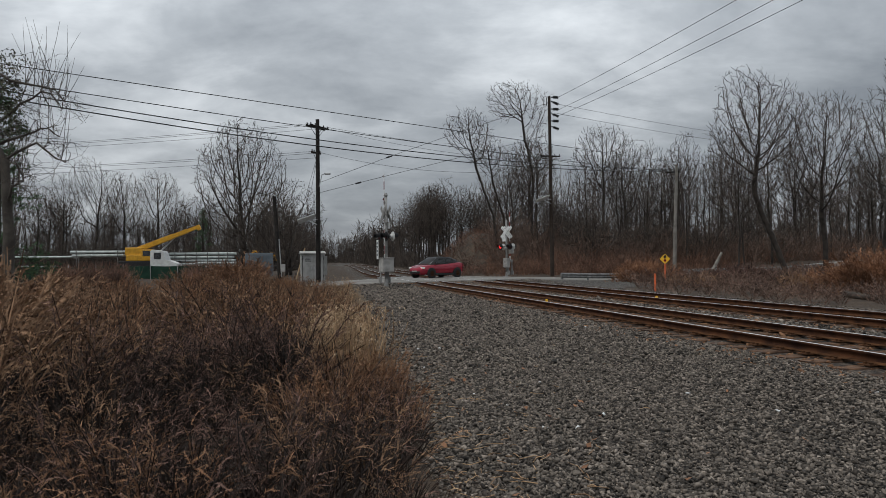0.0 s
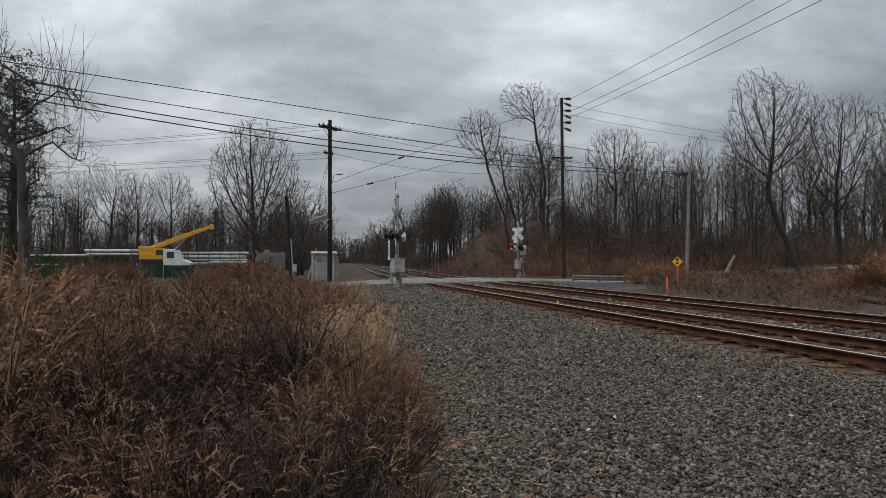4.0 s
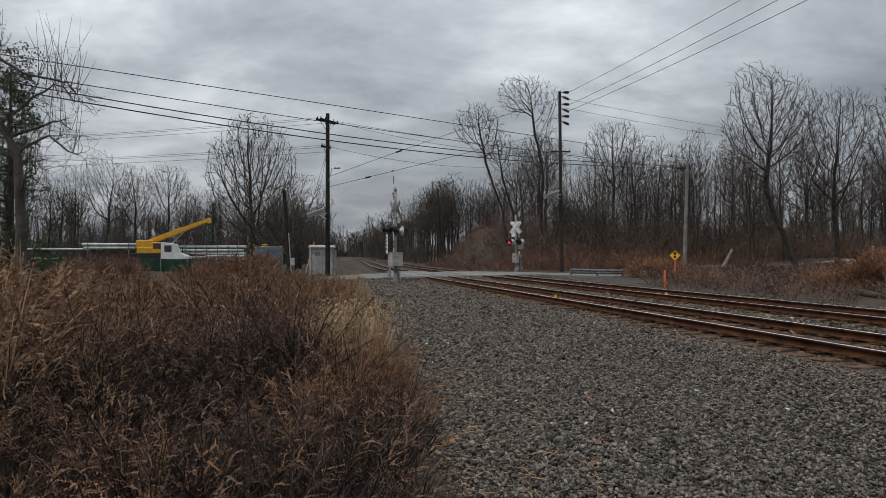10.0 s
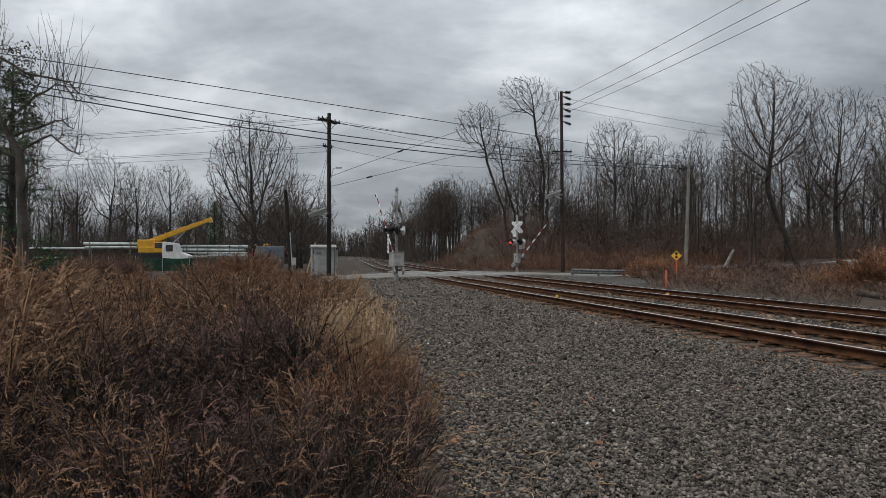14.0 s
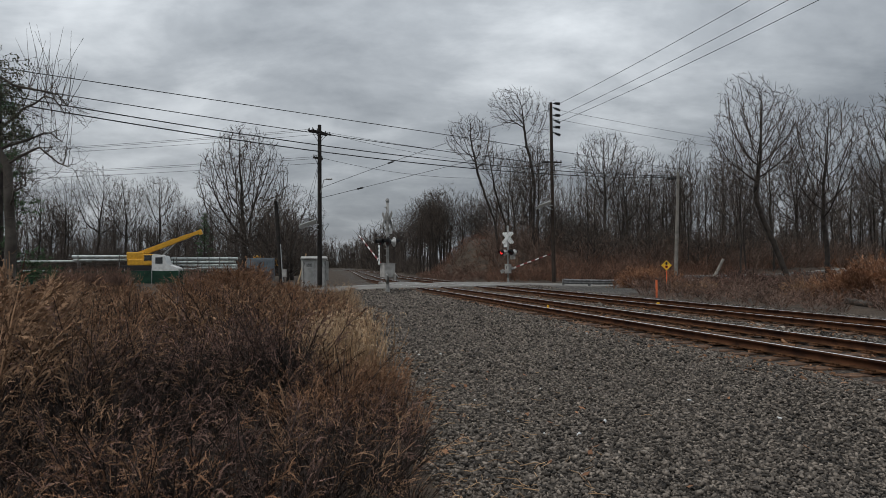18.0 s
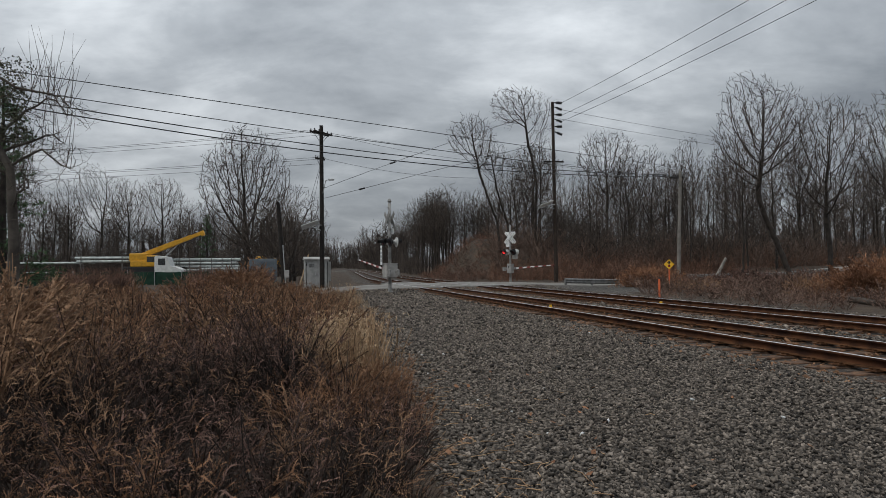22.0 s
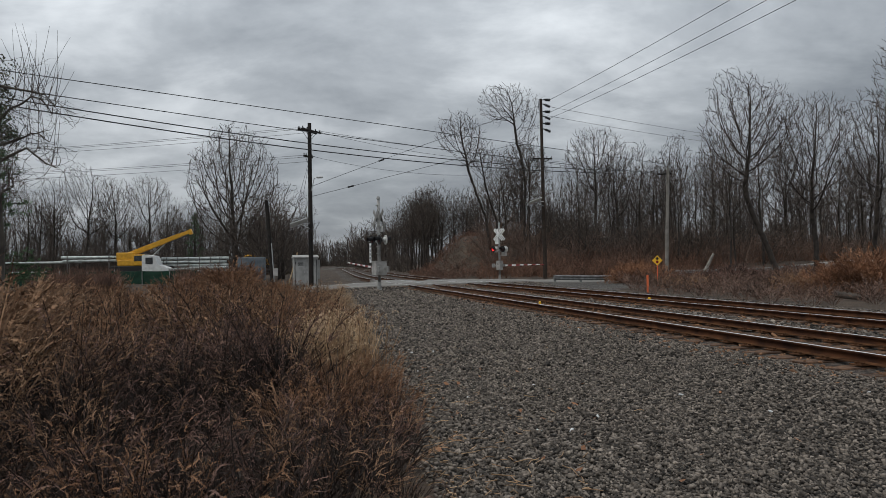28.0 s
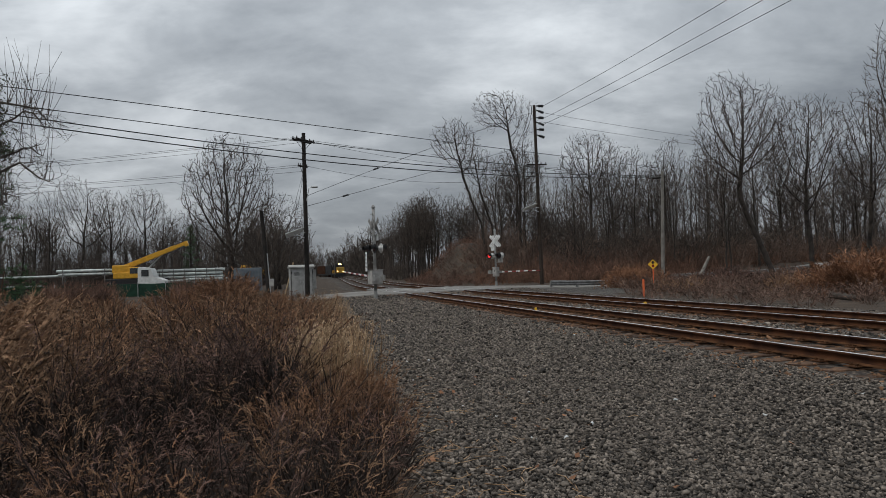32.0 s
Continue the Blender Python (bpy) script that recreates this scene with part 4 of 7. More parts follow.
def diamond_sign():
    x, y = 12.96, 38.5
    t = thing("warning_sign", "yellow diamond sign with black and red symbol", "road sign", pose(x, y, gz(x, y), 0, 0, -12))
    bm = B()
    box(bm, -0.03, -0.02, -0.3, 0.03, 0.02, 1.75)
    part("post", bm, M_ORANGE, t, "rust orange post")
    bm = B()
    box(bm, -0.2, -0.035, -0.2, 0.2, -0.022, 0.2, 0.004, Matrix.Translation((0, 0, 1.5)) @ Matrix.Rotation(radians(45), 4, "Y"))
    pl = part("plate", bm, M_YSIGN, t)
    bm = B()
    box(bm, -0.05, -0.042, 1.53, 0.05, -0.037, 1.70)
    box(bm, -0.10, -0.042, 1.60, 0.10, -0.037, 1.63)
    part("symbol", bm, M_BLACK, pl)
    bm = B()
    rod(bm, (0, -0.042, 1.42), (0, -0.037, 1.42), 0.07, 0.07, 14)
    part("symbol", bm, M_CARRED, pl)
    x, y = 9.98, 31.0
    t = thing("marker_post", "orange plastic utility marker post", "marker post", pose(x, y, gz(x, y)))
    bm = B()
    box(bm, -0.045, -0.02, -0.2, 0.045, 0.02, 0.82, 0.01)
    part("post", bm, M_ORANGE, t)


diamond_sign()


def rail_flags():
    """Yellow derail or joint markers at the ballast's edge."""
    for x, y, w in ((3.46, 21.0, 0.06), (7.16, 22.1, 0.075)):
        t = thing("track_marker", "small bright yellow marker block beside the rail", "track marker", pose(x, y, gz(x, y), 0, 0, 12), group="track markers")
        bm = B()
        box(bm, -w, -0.06, -0.02, w, 0.06, 0.10, 0.015)
        part("block", bm, M_YSIGN, t)
        bm = B()
        box(bm, -w * 0.5, -0.04, 0.10, w * 0.5, 0.04, 0.19, 0.015)
        part("cap", bm, M_YSIGN, t)


rail_flags()


def guardrail(x0, y0, x1, y1, label):
    L = math.hypot(x1 - x0, y1 - y0)
    t = thing("guardrail", label, "guardrail", pose(x0, y0, 0, 0, 0, math.degrees(math.atan2(y1 - y0, x1 - x0))))
    prof = [(-0.04, 0.14), (0.0, 0.18), (0.04, 0.23), (0.0, 0.28), (-0.04, 0.31), (0.0, 0.34), (0.04, 0.39), (0.0, 0.44), (-0.04, 0.48)]
    n = int(L / 1.0) + 1
    V, F = [], []
    for i in range(n + 1):
        u = i / n
        z = gz(x0 + (x1 - x0) * u, y0 + (y1 - y0) * u)
        for dy in (0.0, 0.008):
            V += [(L * u, -a - 0.12 + dy, z + b) for a, b in prof]
    k = len(prof)
    for i in range(n):
        for s in (0, k):
            for j in range(k - 1):
                a = i * 2 * k + s + j
                F.append((a, a + 1, a + 1 + 2 * k, a + 2 * k))
    raw("beam", V, F, M_RAILING, t)
    for i in range(int(L / 2.0) + 1):
        u = min(1, i * 2.0 / L)
        z = gz(x0 + (x1 - x0) * u, y0 + (y1 - y0) * u)
        bm = B()
        box(bm, L * u - 0.06, -0.08, z - 0.4, L * u + 0.06, 0.06, z + 0.46, 0.008)
        part("post", bm, M_RAILING, t)


guardrail(8.7, 46.6, 13.0, 48.0, "grey galvanised steel guardrail beside the road")
guardrail(22.0, 60.5, 40.0, 70.0, "long grey guardrail behind the brush")


# ---- trees ----
def unit(v):
    return v / (np.linalg.norm(v) + 1e-9)


def grow(seed, stem, crown, n=900, step=0.42, kill=0.95, reach=5.0, up=0.10, keep_on=0.55, wander=0.10, cone=1.1, tip=0.013, twigs=1.0, twig=0.8, r0=None):
    """A tree that grows towards points strewn through its crown: stem is a polyline, crown a list of balls (x, y, z, rx, rz).
    Returns polylines with radii: the stout wood, and the fine wood with its twigs."""
    rng = np.random.default_rng(seed)
    Z = np.array([0, 0, 1.0])
    stem = np.array(stem, dtype=float)
    leg = np.concatenate([[0], np.cumsum(np.linalg.norm(np.diff(stem, axis=0), axis=1))])
    u = np.arange(0, leg[-1], step)
    P = np.stack([np.interp(u, leg, stem[:, c]) for c in range(3)], -1) + rng.normal(0, 0.03, (len(u), 3)) * (u > 0)[:, None]
    D = np.gradient(P, axis=0)
    D /= np.linalg.norm(D, axis=1, keepdims=True)
    parent = list(range(-1, len(P) - 1))
    kids = [1] * (len(P) - 1) + [0]
    vol = np.array([c[3] ** 2 * c[4] for c in crown])
    A = []
    for (x, y, z, rx, rz), m in zip(crown, (n * vol / vol.sum()).astype(int)):
        q = rng.normal(0, 1, (m, 3))
        q /= np.linalg.norm(q, axis=1, keepdims=True)
        A.append(np.array([x, y, z]) + q * rng.random((m, 1)) ** 0.42 * np.array([rx, rx, rz]))
    A = np.concatenate(A)
    foot = P[min(len(P) - 1, int(len(P) * 0.55))]
    A = A[(np.hypot(A[:, 0] - foot[0], A[:, 1] - foot[1]) < (A[:, 2] - foot[2]) * cone + 0.4) & (A[:, 2] > foot[2])]
    d2 = np.linalg.norm(A[:, None] - P[None], axis=2)
    near, dist = d2.argmin(1), d2.min(1)
    for it in range(160):
        far = reach if it > 4 else 40.0
        act = dist < far
        if not act.any():
            break
        v = A[act] - P[near[act]]
        v /= np.linalg.norm(v, axis=1, keepdims=True) + 1e-9
        S = np.zeros_like(P)
        np.add.at(S, near[act], v)
        ids = np.unique(near[act])
        ids = np.array([i for i in ids if kids[i] < 3], dtype=int)
        if not len(ids):
            break
        d = S[ids] / (np.linalg.norm(S[ids], axis=1, keepdims=True) + 1e-9) + D[ids] * keep_on + Z * up + rng.normal(0, wander, (len(ids), 3))
        d /= np.linalg.norm(d, axis=1, keepdims=True)
        Q = P[ids] + d * step
        for i in ids:
            parent.append(int(i))
            kids[i] += 1
            kids.append(0)
        base = len(P)
        P, D = np.concatenate([P, Q]), np.concatenate([D, d])
        dq = (A * A).sum(1)[:, None] + (Q * Q).sum(1)[None] - 2 * A @ Q.T
        j = dq.argmin(1)
        m = np.sqrt(np.maximum(dq[np.arange(len(A)), j], 0))
        closer = m < dist
        near[closer], dist[closer] = base + j[closer], m[closer]
        live = dist > kill
        A, near, dist = A[live], near[live], dist[live]
        if not len(A):
            break
    N = len(P)
    w = np.zeros(N)
    for i in range(N - 1, -1, -1):
        w[i] = max(w[i], tip ** 2.1)
        if parent[i] >= 0:
            w[parent[i]] += w[i]
    R = w ** (1 / 2.1)
    if r0:
        R = tip + (R - tip) * (r0 - tip) / (R[0] - tip)
    heir = {}
    for i in range(1, N):
        p = parent[i]
        if p not in heir or R[i] > R[heir[p]]:
            heir[p] = i
    stout, fine = [], []
    for i in range(N):
        if i and heir[parent[i]] == i:
            continue
        chain = [i]
        while chain[-1] in heir:
            chain.append(heir[chain[-1]])
        pts, rad = P[chain], R[chain]
        if i:
            pts, rad = np.concatenate([P[parent[i]][None], pts]), np.concatenate([[R[i]], rad])
        for a in range(0, len(pts) - 1, 7):
            b = min(len(pts), a + 8)
            (stout if rad[a] > 0.045 else fine).append((pts[a:b], rad[a:b]))
    thin = np.where(R < 0.040)[0]
    for i in thin:
        for q in range(int(rng.random() + twigs) + (i not in heir)):
            side = np.cross(D[i], rng.normal(0, 1, 3))
            side /= np.linalg.norm(side) + 1e-9
            a = rng.uniform(0.25, 0.9)
            d = D[i] * math.cos(a) + side * math.sin(a)
            L = twig * rng.uniform(0.5, 1.2)
            m = P[i] + d * L * 0.5
            fine.append((np.array([P[i], m, m + unit(d + Z * 0.25 + rng.normal(0, 0.15, 3)) * L * 0.5]), np.array([tip, tip * 0.9, tip * 0.7])))
    return stout, fine


def fit_height(lines_a, lines_b, H):
    top_z = max(l[0][:, 2].max() for l in lines_a + lines_b)
    k = H / top_z
    return [(p * k, r) for p, r in lines_a], [(p * k, r) for p, r in lines_b]


TREES = {}


def tree_model(key, seed, H, stem, crown, bark=None, **kw):
    """stem and crown are given in parts of the height H."""
    k = [(x * H, y * H, z * H, rx * H, rz * H) for x, y, z, rx, rz in crown]
    a, b = fit_height(*grow(seed, np.array(stem) * H, k, **kw), H)
    Va, Fa = tubes(a, 7)
    Vb, Fb = ribbons(b, seed)
    TREES[key] = (raw_mesh("trunk", Va, Fa, True), raw_mesh("crown", Vb, Fb), H)
    TREES[key][0].materials.append(bark or M_BARK_D)
    TREES[key][1].materials.append(M_TWIG)


def plant(key, x, y, h, turn=0, label="bare winter tree with dark bark", name="tree", group="bare trees"):
    tr, cr, H = TREES[key]
    k = h / H
    t = thing(name, label, "tree", pose(x, y, gz(x, y) - 0.05, 0, 0, turn), group)
    for nm, me in (("trunk", tr), ("crown", cr)):
        ob = new(nm, me)
        ob.parent = t
        ob.scale = (k, k, k)
    return t


F0 = (0, 0, -0.02)
BUSY = dict(step=0.36, kill=0.55, reach=2.6, keep_on=0.65, up=0.10, wander=0.08, tip=0.014, twigs=1.0, twig=0.65)
LESS = dict(step=0.42, kill=0.65, reach=3.0, keep_on=0.65, up=0.12, wander=0.08, tip=0.0135, twigs=1.1, twig=0.75)
tree_model("spread", 3, 18, (F0, (0.01, 0, 0.15), (0, 0.01, 0.30)), ((0, 0, 0.66, 0.25, 0.33), (0.04, 0, 0.85, 0.16, 0.15)), n=3600, cone=0.95, **BUSY)
tree_model("spread2", 8, 18, (F0, (-0.01, 0, 0.14), (0.02, 0.01, 0.28)), ((-0.05, 0, 0.68, 0.19, 0.31), (0.12, 0.03, 0.62, 0.16, 0.26)), n=3000, cone=0.9, **BUSY)
tree_model("tall", 5, 20, (F0, (0.01, 0, 0.3), (-0.01, 0.01, 0.5)), ((0, 0, 0.70, 0.16, 0.30),), n=2200, cone=0.9, **BUSY)
tree_model("tall2", 12, 20, (F0, (0.0, 0, 0.2), (0.02, 0.01, 0.42)), ((-0.04, 0, 0.74, 0.13, 0.25), (0.08, 0, 0.68, 0.11, 0.22)), n=2000, cone=0.7, **BUSY)
tree_model("round", 21, 17, (F0, (0, 0, 0.06), (0.01, 0, 0.12)), ((0, 0, 0.58, 0.31, 0.40), (-0.02, 0, 0.85, 0.17, 0.15)), n=3800, cone=0.72, step=0.36, kill=0.55, reach=2.8, keep_on=0.9, up=0.10, wander=0.05, tip=0.016, twigs=0.9, twig=0.7)
tree_model("big", 25, 20, (F0, (-0.045, 0, 0.12), (-0.11, 0, 0.27), (-0.15, 0.01, 0.40), (-0.14, 0, 0.50)), ((-0.13, 0, 0.68, 0.23, 0.25), (-0.19, 0, 0.86, 0.14, 0.13), (-0.02, 0, 0.76, 0.14, 0.17), (-0.30, 0, 0.50, 0.10, 0.10)), n=6200, cone=2.2, **BUSY)
tree_model("lean_a", 64, 17, (F0, (-0.02, 0, 0.2), (-0.10, 0, 0.42), (-0.15, 0, 0.58)), ((-0.20, 0, 0.82, 0.18, 0.17), (-0.14, 0, 0.68, 0.10, 0.10)), n=2000, cone=2.0, **BUSY)
tree_model("lean_b", 68, 20, (F0, (0.0, 0, 0.2), (0.01, 0, 0.42), (-0.02, 0, 0.60), (-0.04, 0, 0.66)), ((-0.11, 0, 0.87, 0.15, 0.12), (0.03, 0, 0.82, 0.09, 0.14), (0.01, 0, 0.66, 0.07, 0.06)), n=1900, cone=2.2, **BUSY)
tree_model("fan", 71, 16, (F0, (0.0, 0, 0.25), (0.02, 0, 0.42)), ((0, 0, 0.80, 0.22, 0.19), (0.05, 0, 0.62, 0.13, 0.15)), n=2600, cone=1.0, **BUSY)
tree_model("thin", 31, 17, (F0, (0.01, 0, 0.30), (-0.01, 0.01, 0.50)), ((0, 0, 0.66, 0.13, 0.34),), n=1250, cone=0.8, **LESS)
tree_model("thin2", 37, 16, (F0, (0, 0, 0.12), (0.02, 0, 0.28)), ((-0.05, 0, 0.68, 0.12, 0.30), (0.08, 0, 0.62, 0.10, 0.26)), n=1300, cone=0.6, **LESS)
tree_model("thin3", 44, 15, (F0, (0, 0, 0.2), (-0.02, 0, 0.38)), ((0, 0, 0.64, 0.18, 0.35),), n=1500, cone=0.8, **LESS)
tree_model("bush", 51, 8, (F0, (0, 0, 0.05)), ((0, 0, 0.48, 0.36, 0.50),), n=2200, cone=1.3, step=0.26, kill=0.36, reach=1.6, tip=0.010, twig=0.5)
tree_model("bush2", 58, 7, (F0, (0, 0, 0.04)), ((-0.12, 0, 0.46, 0.36, 0.45), (0.2, 0, 0.40, 0.30, 0.38)), n=2000, cone=1.5, step=0.25, kill=0.36, reach=1.6, tip=0.010, twig=0.5)


GREY = "bare grey-brown winter tree with fine twigs"
LEAN = "tall bare tree with a leaning dark trunk"
# the trees that stand out, with their heights
for key, x, y, h, turn, lab in (
    ("round", -21.8, 80.0, 18.2, 20, "lone bare tree with a wide fine-twigged crown"),
    ("bush", -16.4, 70.0, 9.0, 0, "dense bare shrubby tree near the tracks"),
    ("bush2", -14.2, 68.0, 7.5, 70, "dense bare shrubby tree near the tracks"),
    ("bush", -15.0, 74.0, 10.5, 140, "dense bare shrubby tree near the tracks"), ("bush2", -18.0, 76.0, 10.0, 200, "dense bare shrubby tree near the tracks"),
    ("lean_a", 7.2, 77.0, 15.6, 0, LEAN), ("lean_a", 8.6, 80.0, 12.4, 25, LEAN),
    ("lean_b", 11.4, 79.0, 19.6, 0, LEAN), ("thin", 11.9, 78.0, 15.0, 130, LEAN),
    ("fan", 19.8, 80.0, 16.2, 60, GREY), ("thin3", 25.2, 80.0, 14.6, 0, GREY), ("thin2", 29.0, 80.0, 13.8, 0, GREY), ("thin", 22.6, 84.0, 14.0, 0, GREY),
    ("thin3", 16.5, 74.0, 11.0, 90, GREY),
    ("big", 32.9, 64.0, 19.4, 0, "large bare tree with a leaning dark trunk and round crown"),
    ("thin2", 28.0, 63.0, 13.5, 280, GREY),
    ("spread", 37.6, 66.0, 17.6, 30, "large bare tree with a round fine-twigged crown"),
    ("spread2", 41.5, 63.0, 17.5, 240, GREY), ("tall", 36.8, 50.0, 20.5, 10, GREY), ("spread", 48.0, 64.0, 20, 80, GREY),
    ("tall2", 35.5, 72.0, 14.5, 120, GREY), ("thin2", 26.5, 72.0, 11.5, 50, GREY), ("thin3", 29.8, 66.0, 10.5, 15, GREY),
):
    plant(key, x, y, h, turn, lab)


def woods(seed, n, region, hmin, hmax, keys, label):
    rng = np.random.default_rng(seed)
    k = 0
    while k < n:
        slope, d = rng.uniform(*region[0]), rng.uniform(*region[1])
        x, y = slope * d, d
        nn, s = across_tracks(x, y)
        r = (x - ROAD_C[0]) * RN[0] + (y - ROAD_C[1]) * RN[1]
        # the way to the curve stays open
        if abs(nn) < 7.5 or abs(r) < 8 or (-0.172 < x / y < -0.118 and y < 330):
            continue
        plant(keys[rng.integers(len(keys))], x, y, rng.uniform(hmin, hmax), rng.uniform(0, 360), label)
        k += 1


for key, slope, d, h, turn in (("tall2", -0.528, 112, 16.4, 40), ("spread2", -0.483, 116, 19.4, 10), ("spread", -0.440, 118, 17.0, 200), ("fan", -0.393, 115, 17.0, 90), ("thin3", -0.366, 112, 14.0, 30), ("spread2", -0.565, 118, 15.0, 300)):
    plant(key, slope * d, d, h, turn, "bare winter tree at the yard's edge")
woods(1, 20, ((-0.605, -0.312), (114, 142)), 10, 15.5, ("spread2", "fan", "thin3", "tall2"), "bare winter tree at the yard's edge")
woods(2, 38, ((-0.174, 0.005), (95, 190)), 9, 15, ("thin", "thin2", "thin3", "tall2"), "bare winter tree beside the curving tracks")
woods(10, 16, ((-0.056, 0.013), (98, 125)), 10, 14, ("thin3", "thin2", "fan"), "bare winter tree on the bank")
woods(11, 16, ((0.005, 0.086), (97, 118)), 10, 13, ("thin3", "thin2", "spread2"), "bare winter tree behind the bank")
woods(3, 26, ((0.086, 0.371), (84, 118)), 11, 17, ("thin3", "thin2", "fan", "tall", "spread2"), "bare winter tree on the bank")
woods(4, 38, ((0.322, 0.745), (72, 108)), 10, 17, ("thin2", "thin3", "tall2", "tall", "spread2"), "bare winter tree in the woods")
woods(5, 22, ((-0.328, -0.133), (130, 260)), 12, 17, ("thin", "thin2", "thin3"), "bare winter tree in the distance")
woods(7, 34, ((0.143, 0.745), (68, 95)), 4, 7.5, ("bush", "bush2"), "dense bare shrub among the trees")
woods(8, 22, ((-0.589, -0.247), (100, 125)), 4, 7, ("bush", "bush2"), "dense bare shrub at the yard's edge")
woods(9, 3, ((-0.225, -0.175), (85, 130)), 4, 8, ("bush", "bush2"), "dense bare shrub beside the tracks")
woods(6, 10, ((-0.849, -0.589), (60, 110)), 12, 18, ("spread", "thin2", "tall"), "bare winter tree at the yard's edge")


def roadside_tree():
    """A lopped tree with crooked limbs, long upright shoots and a few dead leaves."""
    x, y = -15.3, 25.0
    rng = np.random.default_rng(77)
    t = thing("tree", "lopped bare tree with long upright shoots and a dark trunk", "tree", pose(x, y, gz(x, y)))
    trunk = [(np.array([[0.25, 0, -0.3], [0.20, 0, 1.3], [0.22, 0, 2.7], [0.14, 0, 4.0], [0.08, 0, 5.2], [-0.6, 0.1, 6.3], [-1.5, 0.1, 7.2]]), np.array([0.23, 0.20, 0.18, 0.165, 0.15, 0.12, 0.08]))]
    limbs, shoots, tips = [], [], []

    def crooked(p, d, L, r, k, wander, pull):
        pts = [np.array(p)]
        for i in range(k):
            d = unit(d + rng.normal(0, wander, 3) + np.array([0, 0, pull]))
            pts.append(pts[-1] + d * L / k)
        return np.array(pts), np.linspace(r, r * 0.35, k + 1)

    # the arching limbs, each from its start through its bends
    arches = [[(0.1, 0, 5.3), (1.3, -0.1, 6.0), (1.75, -0.1, 5.5), (2.3, 0, 5.05)],
              [(-0.7, 0.1, 8.7), (0.4, 0, 8.15), (1.35, 0, 7.85), (1.85, 0.1, 7.8), (2.25, 0.1, 7.4)],
              [(-0.6, 0.1, 6.3), (0.3, 0.3, 7.3), (1.3, 0.4, 7.9), (2.0, 0.3, 7.2)],
              [(-1.0, 0.1, 6.8), (-0.8, 0.0, 7.8), (-0.7, 0.1, 8.7), (-1.1, 0.2, 9.3)],
              [(0.2, 0, 3.7), (0.55, -0.2, 4.1), (0.85, -0.2, 4.45), (0.72, -0.2, 5.1)],
              [(-0.3, 0.1, 5.8), (0.5, 0.5, 6.3), (1.1, 0.7, 6.6), (1.6, 0.8, 6.2)],
              [(0.0, 0, 5.0), (-0.9, -0.4, 5.6), (-1.6, -0.5, 6.2), (-2.2, -0.5, 6.1)]]
    for q, arch in enumerate(arches):
        pts = np.array(arch) + rng.normal(0, 0.05, (len(arch), 3)) * (np.arange(len(arch)) > 0)[:, None]
        u = np.linspace(0, len(arch) - 1, 9)
        fine = np.stack([np.interp(u, np.arange(len(arch)), pts[:, c]) for c in range(3)], -1) + rng.normal(0, 0.03, (9, 3)) * (u > 0)[:, None]
        limbs.append((fine, np.linspace(0.055, 0.015, 9)))
        for k in range(13 if q in (1, 2, 3) else 4):
            p = fine[rng.integers(2, 9)]
            shoots.append(crooked(p, np.array([rng.normal(0.12, 0.22), rng.normal(0, 0.22), 1.0]), rng.uniform(0.9, 2.7), 0.014, 4, 0.05, 0.02))
        for k in range(17):
            p = fine[rng.integers(2, 9)]
            w = crooked(p, rng.normal(0, 1, 3) + np.array([0.15, 0, 0.1]), rng.uniform(0.6, 1.7), 0.013, 5, 0.30, 0.02)
            shoots.append(w)
            tips.append(w[0][-1])
            for e in range(4):
                shoots.append(crooked(w[0][rng.integers(1, 6)], rng.normal(0, 1, 3), rng.uniform(0.25, 0.7), 0.008, 3, 0.3, 0.0))
    V, F = tubes(trunk + limbs, 8)
    raw("trunk", V, F, M_BARK, t, smooth=True)
    V, F = join(*[tubes(g, 3) for g in (shoots,)])
    raw("crown", V, F, M_TWIG, t)
    # a few clusters of curled dead leaves that hang on
    tips = [q for q in tips if q[0] < 0.35 and 5.2 < q[2] < 9.2] + [np.array([rng.uniform(-1.1, 0.5), rng.uniform(-0.3, 0.7), rng.uniform(6.2, 9.2)]) for k in range(70)]
    c = np.repeat(np.array(tips), 24, 0)
    c = c + rng.normal(0, 0.11, c.shape)
    d = unit_rows(rng.normal(0, 1, c.shape) + np.array([0, 0, -0.8])) * rng.uniform(0.08, 0.15, (len(c), 1))
    w = unit_rows(np.cross(d, rng.normal(0, 1, c.shape))) * rng.uniform(0.018, 0.036, (len(c), 1))
    V = np.stack([c, c + d * 0.5 + w, c + d, c + d * 0.5 - w], 1).reshape(-1, 3)
    raw("foliage", V, np.arange(len(V)).reshape(-1, 4), M_IVY, t)


def unit_rows(v):
    return v / (np.linalg.norm(v, axis=1, keepdims=True) + 1e-9)


roadside_tree()


